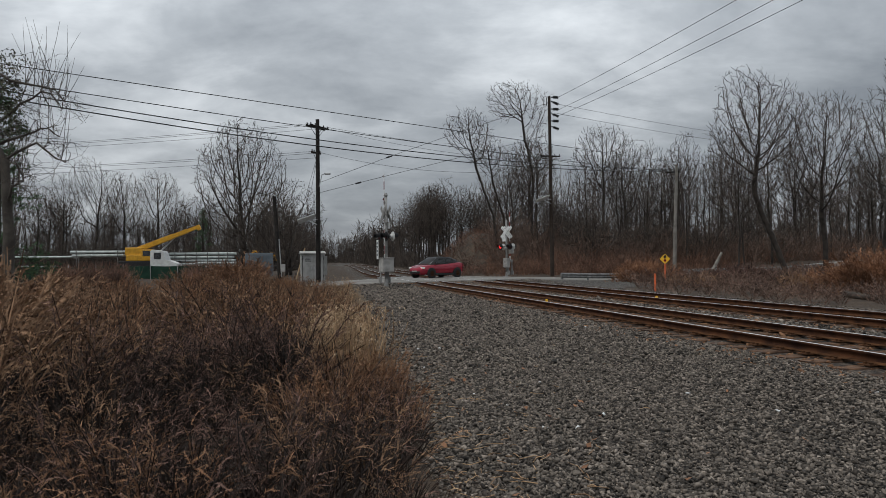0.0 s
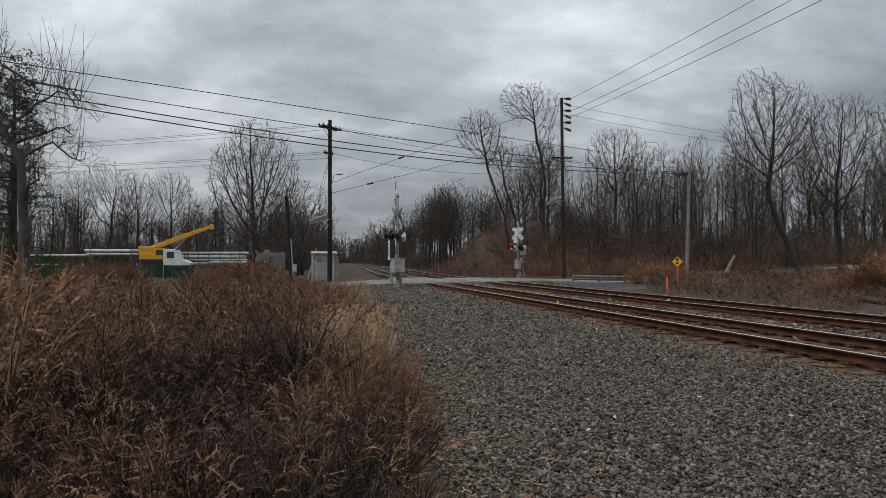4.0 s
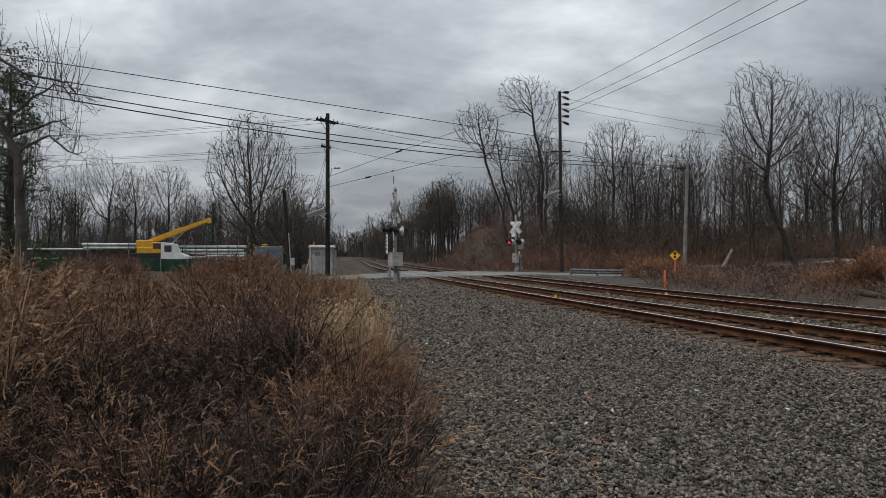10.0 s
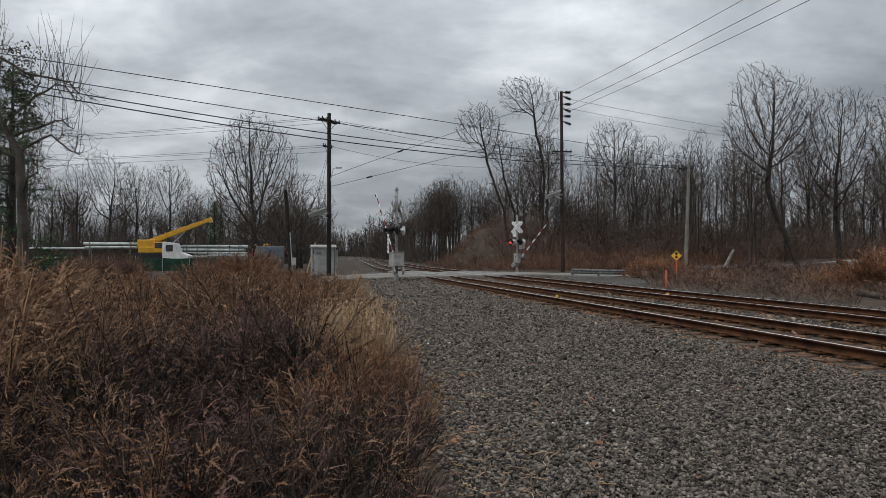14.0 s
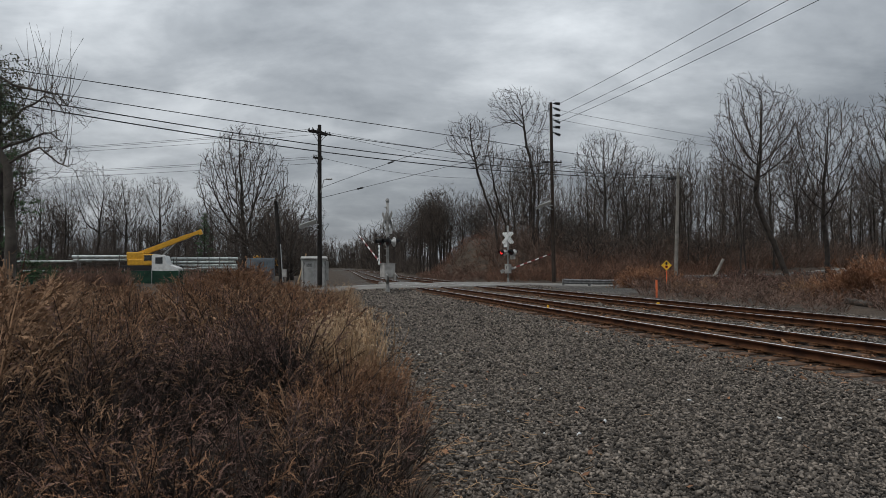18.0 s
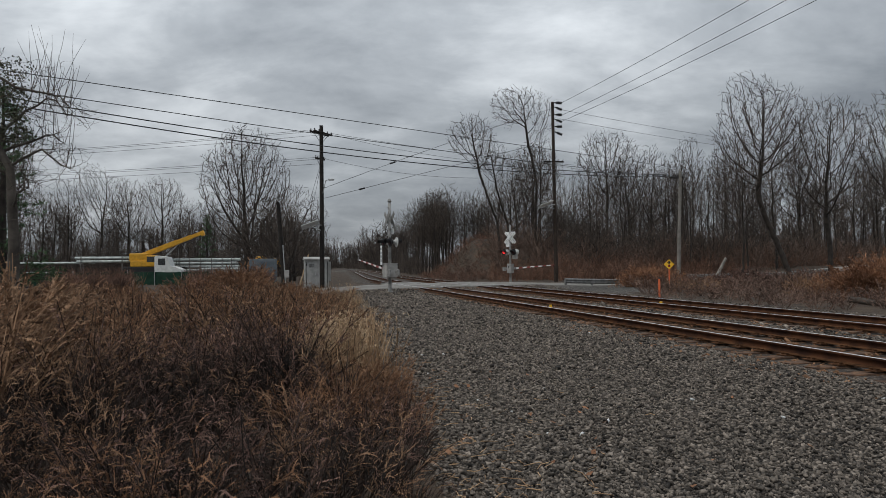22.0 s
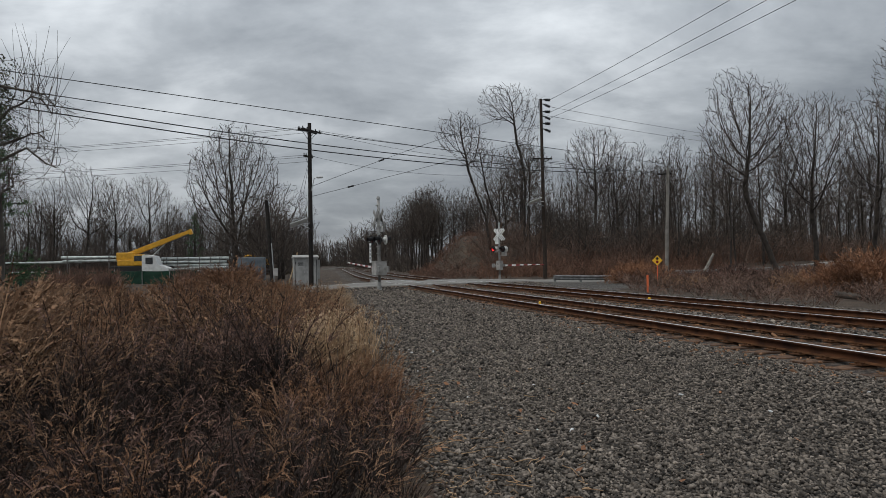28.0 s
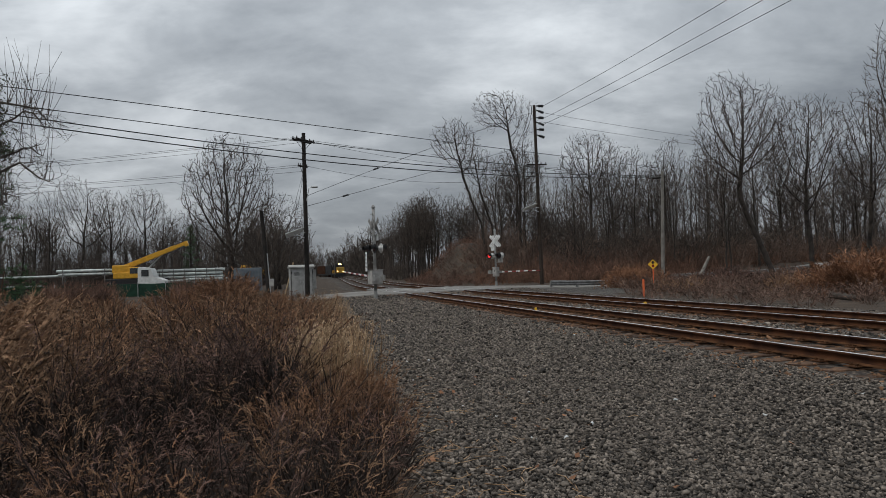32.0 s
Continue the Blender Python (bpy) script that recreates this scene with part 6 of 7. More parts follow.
# ---- the train ----
def bogie(parent, x, r=0.5):
    bm = B()
    for sy in (-1, 1):
        box(bm, x - 1.6, sy * 1.0 - 0.12, 0.45, x + 1.6, sy * 1.0 + 0.12, 0.95, 0.06)
    part("bogie_frame", bm, M_BLACK, parent)
    for dx in (-1.25, 0, 1.25):
        bm = B()
        for sy in (-0.755, 0.755):
            rod(bm, (x + dx, sy - 0.06, r), (x + dx, sy + 0.06, r), r, r, 18)
        rod(bm, (x + dx, -0.7, r), (x + dx, 0.7, r), 0.08, 0.08, 8)
        part("wheelset", bm, M_RAIL, parent)


def build_loco():
    t = thing("locomotive", "black diesel locomotive with yellow nose and lit headlights", "locomotive")
    bm = B()
    box(bm, -10.5, -1.45, 1.05, 10.5, 1.45, 1.45, 0.04)
    part("frame", bm, M_BLACK, t)
    bm = B()
    box(bm, -9.9, -0.95, 1.45, 5.0, 0.95, 4.3, 0.12)
    part("long_hood", bm, M_LOCO, t)
    bm = B()
    box(bm, -9.2, -1.35, 3.6, -5.6, 1.35, 4.35, 0.1)
    part("radiator", bm, M_LOCO, t)
    bm = B()
    box(bm, 5.0, -1.5, 1.45, 7.6, 1.5, 4.55, 0.14)
    cab = part("cab", bm, M_LOCO, t, "black cab with front windows")
    for sy in (-1, 1):
        bm = B()
        box(bm, 7.6, sy * 0.7 - 0.42, 3.45, 7.63, sy * 0.7 + 0.42, 4.1, 0.01)
        part("window", bm, M_GLASS, cab)
    bm = B()
    box(bm, 7.6, -1.25, 1.45, 9.6, 1.25, 3.35, 0.22)
    part("nose", bm, M_NOSE, t, "yellow nose")
    bm = B()
    box(bm, 9.7, -1.45, 0.35, 10.55, 1.45, 1.35, 0.05)
    part("pilot", bm, M_BLACK, t)
    for y, z, r in ((-0.22, 4.2, 0.25), (0.22, 4.2, 0.25)):
        bm = B()
        rod(bm, (7.58, y, z), (7.70, y, z), r, r, 14)
        part("headlight", bm, M_HEAD, t, "lit headlight")
    for sy in (-0.85, 0.85):
        bm = B()
        rod(bm, (9.58, sy, 1.95), (9.70, sy, 1.95), 0.17, 0.17, 14)
        part("ditch_light", bm, M_HEAD, t, "lit ditch light")
    bm = B()
    for sy in (-1.38, 1.38):
        for k in range(12):
            rod(bm, (-9.8 + k * 1.3, sy, 1.45), (-9.8 + k * 1.3, sy, 2.5), 0.025, n=6)
        rod(bm, (-9.8, sy, 2.5), (4.6, sy, 2.5), 0.025, n=6)
    part("handrail", bm, M_YELLOW, t)
    bm = B()
    box(bm, -2.6, -1.3, 0.35, 2.6, 1.3, 1.05, 0.15)
    part("fuel_tank", bm, M_BLACK, t)
    bogie(t, -6.6)
    bogie(t, 6.6)
    return t


def build_wagon(label, material):
    t = thing("freight_wagon", label, "freight wagon", group="freight wagons")
    bm = B()
    box(bm, -8.6, -1.4, 1.0, 8.6, 1.4, 1.35, 0.04)
    part("frame", bm, M_BLACK, t)
    bm = B()
    box(bm, -8.4, -1.5, 1.35, 8.4, 1.5, 4.3, 0.06)
    body = part("body", bm, material, t)
    for k in range(12):
        for sy in (-1.53, 1.53):
            bm = B()
            box(bm, -8.2 + k * 1.48, sy - 0.035, 1.4, -8.05 + k * 1.48, sy + 0.035, 4.2)
            part("rib", bm, material, body)
    bogie(t, -6.2)
    bogie(t, 6.2)
    return t


loco = build_loco()
wagons = [build_wagon("dark freight wagon behind the locomotive", M_LOCO), build_wagon("brown freight wagon behind the locomotive", M_RAIL)]


# ---- weeds: the tall dead growth beside the stone path ----
def weed_base(seed, stems, h, leaf_n, leaf, spread=0.35, bend=0.2, rad=0.004, side=8):
    """A clump: stems that branch near the top, with curled dead leaves and seed heads. Triangles."""
    rng = np.random.default_rng(seed)
    lines, leaves = [], []
    for k in range(stems):
        d = unit(np.array([rng.normal(0, spread), rng.normal(0, spread), 1.0]))
        p = np.array([rng.normal(0, 0.10), rng.normal(0, 0.10), -0.03])
        L = h * rng.uniform(0.6, 1.05)
        pts = [p]
        for j in range(3):
            d = unit(d + rng.normal(0, bend, 3))
            pts.append(pts[-1] + d * L / 3)
        lines.append((np.array(pts), np.array([rad * 1.3, rad * 1.1, rad * 0.8, rad * 0.4])))
        for w in range(side):
            f = rng.uniform(0.7, 2.95)
            i = int(f)
            e = pts[i] + (pts[i + 1] - pts[i]) * (f - i)
            dd = unit(d * 0.9 + rng.normal(0, 0.5, 3))
            l2 = L * rng.uniform(0.10, 0.24)
            tip = e + dd * l2 + np.array([0, 0, -0.02])
            lines.append((np.array([e, (e + tip) / 2 + rng.normal(0, 0.01, 3), tip]), np.array([rad * 0.7, rad * 0.6, rad * 0.3])))
            for q in range(leaf_n):
                c = e + (tip - e) * rng.uniform(0.15, 1.05)
                leaves.append((c, unit(dd + rng.normal(0, 0.8, 3)), leaf * rng.uniform(0.6, 1.4)))
        for q in range(leaf_n * 2):
            f = rng.uniform(1.0, 2.99)
            i = int(f)
            leaves.append((pts[i] + (pts[i + 1] - pts[i]) * (f - i), unit(rng.normal(0, 1, 3) + d * 0.3), leaf * rng.uniform(0.6, 1.5)))
    V, F = quads_to_tris(*ribbons(lines, seed))
    c = np.array([l[0] for l in leaves])
    d = np.array([l[1] for l in leaves])
    s = np.array([l[2] for l in leaves])[:, None]
    w = np.cross(d, rng.normal(0, 1, d.shape))
    w /= np.linalg.norm(w, axis=1, keepdims=True) + 1e-9
    Q = np.stack([c - w * s * 0.2, c + w * s * 0.2, c + d * s], 1).reshape(-1, 3)
    return np.concatenate([V, Q]), np.concatenate([F, np.arange(len(Q)).reshape(-1, 3) + len(V)])


def grass_base(seed, n, h, rad=0.005, plume=True):
    """Upright dry grass with feathery heads."""
    rng = np.random.default_rng(seed)
    lines = []
    tri_v = []
    for k in range(n):
        d = unit(np.array([rng.normal(0, 0.16), rng.normal(0, 0.16), 1.0]))
        p = np.array([rng.normal(0, 0.09), rng.normal(0, 0.09), -0.03])
        L = h * rng.uniform(0.6, 1.05)
        pts = [p]
        for j in range(3):
            d = unit(d + rng.normal(0, 0.07, 3))
            pts.append(pts[-1] + d * L / 3)
        lines.append((np.array(pts), np.array([rad, rad, rad * 0.8, rad * 0.5])))
        if plume:
            a = rng.uniform(0, 6.28)
            for q in range(8):
                # the head nods over to one side
                f = q / 7
                e = pts[-1] + np.array([math.cos(a), math.sin(a), 0]) * 0.11 * f ** 1.5 + np.array([0, 0, 0.10 * f - 0.13 * f * f])
                dd = unit(d + rng.normal(0, 0.7, 3))
                w = unit(np.cross(dd, rng.normal(0, 1, 3))) * 0.007
                tri_v += [e - w, e + w, e + dd * rng.uniform(0.02, 0.04)]
    V, F = quads_to_tris(*ribbons(lines, seed))
    if tri_v:
        return (V, F), (np.array(tri_v), np.arange(len(tri_v)).reshape(-1, 3))
    return (V, F), None


def mound(seed, stems, h, side, k, wide, rad, spread=0.55, reach=1.0, low=0.9):
    """A mound of stems that arch outwards, with feathery plumes towards their ends and bare below."""
    rng = np.random.default_rng(seed)
    lines, Vs, Fs = [], [], []
    base = 0
    for q in range(stems):
        a = rng.uniform(0, 6.28)
        o = spread * math.sqrt(rng.random())
        out = np.array([math.cos(a), math.sin(a), 0.0])
        d = unit(out * o + np.array([0, 0, 1.0]))
        p = out * 0.16 * o + np.array([0, 0, -0.03])
        L = h * rng.uniform(0.7, 1.08)
        pts = [p]
        for j in range(4):
            d = unit(d + rng.normal(0, 0.09, 3) + out * 0.06 - np.array([0, 0, 0.02 * j]))
            pts.append(pts[-1] + d * L / 4)
        lines.append((np.array(pts), np.linspace(rad * 1.4, rad * 0.5, 5)))
        for w in range(side + 1):
            f = low + (3.95 - low) * rng.random() ** 0.8 if w else 3.3
            i = int(f)
            e = pts[i] + (pts[i + 1] - pts[i]) * (f - i)
            dd = unit(d * 0.9 + rng.normal(0, 0.40, 3)) if w else d
            l2 = L * rng.uniform(0.13, 0.27) * (1.3 - 0.2 * f) * reach
            # the spine curves over; short leaflets stand off both sides
            sp = [e]
            for s in range(k):
                dd = unit(dd + rng.normal(0, 0.12, 3) + out * 0.05 + np.array([0, 0, -0.04]))
                sp.append(sp[-1] + dd * l2 / k)
            sp = np.array(sp)
            side_v = unit(np.cross(dd, rng.normal(0, 1, 3)))
            up_v = np.cross(dd, side_v)
            taper = wide * np.linspace(1.0, 0.35, k)[:, None] * rng.uniform(0.5, 1.3, (k, 1))
            fwd = (sp[1:] - sp[:-1]) * rng.uniform(0.6, 1.5, (k, 1))
            lt = sp[:-1] + fwd + taper * (side_v[None] + up_v[None] * rng.normal(0, 0.7, (k, 1)))
            rt = sp[:-1] + fwd - taper * (side_v[None] + up_v[None] * rng.normal(0, 0.7, (k, 1)))
            s0 = np.arange(k)
            Vs.append(np.concatenate([sp, lt, rt]))
            Fs.append(base + np.concatenate([np.stack([s0, s0 + 1, k + 1 + s0], -1), np.stack([s0 + 1, s0, 2 * k + 1 + s0], -1)]))
            base += 3 * k + 1
    return quads_to_tris(*ribbons(lines, seed)), (np.concatenate(Vs), np.concatenate(Fs))


def weed_height(x, y):
    """Lower near the eye, towards the cabinet, and in the dip before the green fence."""
    s = x / np.maximum(y, 0.1)
    k = 0.93 + 0.30 * np.sin(x * 1.5 + 0.4) * np.sin(y * 1.15 + 1.0)
    k = k * (0.66 + 0.34 * sstep(3, 9, y))
    k = k * (1 - 0.3 * np.exp(-((s + 0.31) / 0.09) ** 2 - ((y - 5.6) / 1.3) ** 2))
    far = sstep(13, 20, y)
    k = k * (1 - far * (0.42 * sstep(-0.26, -0.19, s) + 0.42 * np.exp(-((s + 0.395) / 0.035) ** 2)))
    return k


def spaced(rng, x0, x1, y0, y1, gap, keep):
    """Places on a jittered lattice, gap metres apart."""
    gx, gy = np.meshgrid(np.arange(x0, x1, gap), np.arange(y0, y1, gap))
    X = gx.ravel() + rng.uniform(-0.42, 0.42, gx.size) * gap
    Y = gy.ravel() + rng.uniform(-0.42, 0.42, gx.size) * gap
    e = weed_edge(Y) - X
    r = (X - ROAD_C[0]) * RN[0] + (Y - ROAD_C[1]) * RN[1]
    ok = (e > 0.12) & (r < -5.2) & (np.abs(X) < 0.86 * Y + 1.2) & (np.hypot(X, Y) > 2.0) & keep(X, Y) & ~((X / Y > -0.185) & (X / Y < -0.06) & (Y > 7.6) & (Y < 12.5))
    return X[ok], Y[ok], e[ok]


def weeds():
    sorts = ((M_WEED_D, "purple-brown dead weeds with feathery plumes"), (M_WEED_O, "rust-brown dead weeds with curled leaves"), (M_WEED_T, "tan dead weeds with dry seed heads"))
    for zone, (y0, y1, gap, x0) in enumerate(((1.2, 10.0, 0.52, -9.5), (10.0, 42.0, 0.72, -36.0))):
        rng = np.random.default_rng(70 + zone)
        X, Y, e = spaced(rng, x0, 1.0, y0, y1, gap, lambda X, Y: Y > 1.0)
        sl = X / Y
        pick = patch(X * (0.9 - 0.3 * zone), Y * (0.9 - 0.3 * zone), 0.5) + rng.normal(0, 0.35, len(X)) - 0.9 * sstep(-0.42, -0.62, sl) * (1 - zone)
        # tan towards the far side, dark in the midst
        pick = pick - zone * 0.5 * sstep(9, 16, Y) - (1 - zone) * (1.2 * sstep(-0.40, -0.50, sl) * sstep(3.5, 4.5, Y) + 1.3 * np.exp(-((X + 1.05) / 0.35) ** 2 - ((Y - 3.9) / 0.5) ** 2))
        sort = np.where(pick < -0.55, 2, np.where(pick > (0.45 - 0.95 * zone), 1, 0))
        if zone == 0:
            sort = np.where((sl > -0.43) & (sl < -0.18) & (Y > 4.0) & (rng.random(len(X)) < 0.8), 0, sort)
            # low growth between the mounds
            X2, Y2, e2 = spaced(rng, x0, 1.0, y0, 8.0, 0.62, lambda X, Y: Y > 1.0)
            X, Y, e = np.concatenate([X, X2]), np.concatenate([Y, Y2]), np.concatenate([e, e2])
            sort = np.concatenate([sort, rng.choice([0, 0, 0, 1], len(X2))])
        S = weed_height(X, Y) * (0.45 + 0.55 * sstep(0, 0.9, e)) * rng.uniform(0.82, 1.15, len(X))
        if zone == 0:
            S[-len(X2):] *= 0.55
        stems_v = []
        for k, (m, label) in enumerate(sorts):
            both = [mound(400 + 20 * k + q, 15, 1.18, 10, 12, 0.0125, 0.004, 0.55, 0.80, 1.3) for q in range(6)] if zone == 0 else [mound(460 + 20 * k + q, 16, 1.15, 6, 6, 0.02, 0.005, 0.65, 1.1) for q in range(6)]
            sel = sort == k
            state = rng.bit_generator.state
            V, F = scatter([b[1] for b in both], X[sel], Y[sel], ground_z(X[sel], Y[sel]), S[sel], rng, 0.08)
            rng.bit_generator.state = state
            stems_v.append(scatter([b[0] for b in both], X[sel], Y[sel], ground_z(X[sel], Y[sel]), S[sel], rng, 0.08))
            tagged(raw("dead_weeds", V, F, m), label + (" beside the stone path" if zone == 0 else " running to the road"), "weeds", kind="stuff")
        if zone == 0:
            # extra stems fill the gaps; their near-black colour stands for shade there
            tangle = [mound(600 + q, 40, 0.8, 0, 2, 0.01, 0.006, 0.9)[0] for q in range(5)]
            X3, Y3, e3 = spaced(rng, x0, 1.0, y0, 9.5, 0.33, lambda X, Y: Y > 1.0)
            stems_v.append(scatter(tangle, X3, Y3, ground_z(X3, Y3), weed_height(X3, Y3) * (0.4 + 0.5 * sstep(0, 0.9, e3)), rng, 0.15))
        tagged(raw("weed_stems", *join(*stems_v), M_STEM), "tangled dead stems under the weeds, coloured near black for gap shade", "weeds", kind="stuff")


def patch(X, Y, k):
    return np.sin(X * 1.3 + k) * np.sin(Y * 1.1 + 2 * k) + 0.6 * np.sin(X * 2.9 - Y * 1.7 + k)


weeds()


def hummocks(name, label, seed, slopes, depths, gap, scale, material, keep):
    """Rounded low brush in mounds."""
    rng = np.random.default_rng(seed)
    x0, x1 = min(slopes[0] * depths[0], slopes[0] * depths[1]), max(slopes[1] * depths[0], slopes[1] * depths[1])
    gx, gy = np.meshgrid(np.arange(x0, x1, gap), np.arange(depths[0], depths[1], gap))
    X, Y = gx.ravel() + rng.uniform(-0.5, 0.5, gx.size) * gap, gy.ravel() + rng.uniform(-0.5, 0.5, gx.size) * gap
    nn, s = across_tracks(X, Y)
    r = (X - ROAD_C[0]) * RN[0] + (Y - ROAD_C[1]) * RN[1]
    ok = (X / Y > slopes[0]) & (X / Y < slopes[1]) & keep(X, Y, nn, r)
    X, Y = X[ok], Y[ok]
    kinds = [join(*mound(seed * 9 + q, 14, 1.05, 5, 4, 0.034, 0.005, 1.0, 1.2, 0.5)) for q in range(5)]
    S = scale * rng.uniform(0.6, 1.2, len(X)) * (1 + 0.38 * np.sin(X * 0.8) * np.sin(Y * 0.55 + 0.6))
    V, F = scatter(kinds, X, Y, ground_z(X, Y), S, rng, 0.08)
    tagged(raw(name, V, F, material), label, "brush", kind="stuff")


hummocks("bank_brush", "reddish brown dead brush in rounded hummocks on the bank", 41, (-0.09, 0.12), (64, 94), 0.95, 0.92, M_BANK, lambda X, Y, n, r: (n > 4.8) & (r > 6.5))
hummocks("trackside_brush", "dark purple-brown brush along the tracks", 42, (0.30, 0.70), (21, 50), 1.0, 0.80, M_BRUSH_D, lambda X, Y, n, r: (n > 5.4) & (r < -7))
hummocks("trackside_brush", "reddish brown brush between the tracks and the road", 43, (0.26, 0.70), (40, 60), 1.2, 0.85, M_BANK, lambda X, Y, n, r: (n > 8.5) & (r < -6) & (X + Y * 0.1 > 17))


def tall_tan():
    """A stand of taller tan weeds at the field's outer side."""
    rng = np.random.default_rng(47)
    both = [mound(800 + q, 13, 1.3, 7, 10, 0.017, 0.005, 0.4, 1.2, 1.2) for q in range(4)]
    Y = rng.uniform(5.5, 9.0, 14)
    X = rng.uniform(-0.70, -0.61, 14) * Y
    V, F = scatter([join(*b) for b in both], X, Y, ground_z(X, Y), rng.uniform(1.05, 1.5, 14), rng, 0.08)
    tagged(raw("dead_weeds", V, F, M_WEED_T), "tall tan dead weeds with drooping seed heads", "weeds", kind="stuff")


tall_tan()


def straw_clump():
    rng = np.random.default_rng(15)
    both = [grass_base(200 + k, 8, 1.0) for k in range(6)]

    def stand(X, Y, S, tilt, label):
        state = rng.bit_generator.state
        V, F = scatter([b[0] for b in both], X, Y, ground_z(X, Y), S, rng, tilt)
        rng.bit_generator.state = state
        V2, F2 = scatter([b[1] for b in both], X, Y, ground_z(X, Y), S, rng, tilt)
        tagged(raw("dry_grass", V, F, M_STALK), "upright tan stalks of " + label, "grass", kind="stuff")
        tagged(raw("seed_heads", V2, F2, M_STRAW), "pale nodding seed heads of " + label, "grass", kind="stuff")

    n = 100
    Y = rng.normal(9.7, 0.7, n)
    X = rng.normal(-0.130, 0.026, n) * Y
    ok = X < weed_edge(Y) + 0.1
    X, Y = X[ok], Y[ok]
    stand(X, Y, rng.uniform(0.55, 0.98, len(X)), 0.07, "a clump of dry grass")
    # lower growth at the clump's foot
    n = 70
    Y = rng.uniform(6.2, 9.4, n)
    X = weed_edge(Y) - rng.uniform(0.05, 1.3, n)
    low = [join(*mound(900 + k, 10, 0.9, 7, 8, 0.017, 0.004, 0.5, 0.9, 1.0)) for k in range(4)]
    V, F = scatter(low, X, Y, ground_z(X, Y), rng.uniform(0.4, 0.7, n), rng, 0.1)
    tagged(raw("dead_weeds", V, F, M_WEED_O), "low rust-brown dead weeds at the path's edge", "weeds", kind="stuff")
    n = 230
    Y = rng.uniform(13, 36, n)
    X = weed_edge(Y) - rng.exponential(1.8, n)
    stand(X, Y, rng.uniform(0.35, 0.7, n), 0.12, "dry grass scattered among the weeds")


straw_clump()


# bushes beyond the tracks
def leafy_bush(x, y, w, h, seed, material, label, n=300):
    rng = np.random.default_rng(seed)
    kinds = [weed_base(seed * 5 + k, 5, h, 3, 0.11, spread=0.45, rad=0.008) for k in range(3)]
    X, Y = rng.normal(x, w * 0.42, n), rng.normal(y, w * 0.30, n)
    S = rng.uniform(0.6, 1.1, n) * np.exp(-((X - x) / w) ** 2)
    V, F = scatter(kinds, X, Y, ground_z(X, Y), S, rng, 0.12)
    tagged(raw("bush", V, F, material), label, "bush", "bushes")


def plumed_bush(x, y, w, h, seed, material, label):
    """A dense bush of arching stems with feathery dead leaves."""
    rng = np.random.default_rng(seed)
    kinds = [join(*mound(seed * 7 + q, 16, 1.1, 7, 7, 0.03, 0.006, 0.6, 1.0, 1.0)) for q in range(4)]
    n = int(14 * w)
    X, Y = rng.normal(x, w * 0.4, n), rng.normal(y, w * 0.3, n)
    V, F = scatter(kinds, X, Y, ground_z(X, Y), h * rng.uniform(0.6, 1.05, n) * np.exp(-0.5 * ((X - x) / w) ** 2), rng, 0.1)
    tagged(raw("bush", V, F, material), label, "bush", "bushes")


for bx, by, bw, bh in ((-8.4, 30.5, 1.3, 1.8), (-10.4, 30.0, 1.5, 1.3), (-12.6, 29.0, 1.6, 1.2), (-6.7, 31.5, 1.1, 1.05), (-14.9, 27.5, 1.6, 1.15), (-17.0, 26.0, 1.6, 1.2)):
    plumed_bush(bx, by, bw, bh, int(50 - bx), M_WEED_O, "fluffy reddish brown dead brush before the road")
plumed_bush(17.3, 27.0, 1.7, 1.75, 31, M_BUSH_O, "orange-brown bush of dead leaves beside the tracks")
plumed_bush(19.6, 28.6, 2.2, 2.0, 32, M_BUSH_O, "orange-brown bush of dead leaves beside the tracks")
plumed_bush(15.6, 29.0, 1.2, 1.0, 36, M_WEED_T, "tan dead bush beside the tracks")
plumed_bush(16.3, 27.0, 1.3, 1.7, 38, M_BUSH_O, "orange-brown bush of dead leaves beside the tracks")
plumed_bush(14.4, 46.5, 2.0, 1.5, 39, M_BUSH_O, "orange-brown bush of dead leaves by the guardrail")
plumed_bush(13.2, 34.0, 0.8, 0.9, 37, M_WEED_T, "tan dead bush beside the tracks")
plumed_bush(13.0, 37.6, 0.7, 0.8, 33, M_WEED_T, "tan dry grass tuft at the sign's foot")
leafy_bush(13.8, 44.5, 2.6, 1.6, 34, M_BUSH_O, "brown bush of dead leaves by the guardrail", 120)
leafy_bush(18.0, 40.0, 3.0, 1.3, 35, M_WEED_D, "dark brown brush beside the tracks", 120)


def fallen_log():
    x, y = 14.3, 23.2
    t = thing("log", "grey weathered log lying beside the tracks", "log", pose(x, y, gz(x, y) + 0.16, 0, 0, -25))
    V, F = tubes([(np.array([[-0.45, 0, 0.05], [-0.1, 0.03, 0.02], [0.2, 0, -0.03], [0.6, -0.05, -0.07]]), np.array([0.10, 0.12, 0.11, 0.09]))], 12)
    raw("trunk", V, F, M_BARK, t, smooth=True)
    x, y = 25.5, 62.0
    t = thing("log", "pale broken trunk leaning among the trees", "log", pose(x, y, gz(x, y)))
    V, F = tubes([(np.array([[-0.6, 0, -0.2], [0.05, 0.04, 1.0], [0.5, 0, 1.9]]), np.array([0.16, 0.14, 0.11]))], 10)
    raw("trunk", V, F, M_POLE_G, t, smooth=True)


fallen_log()


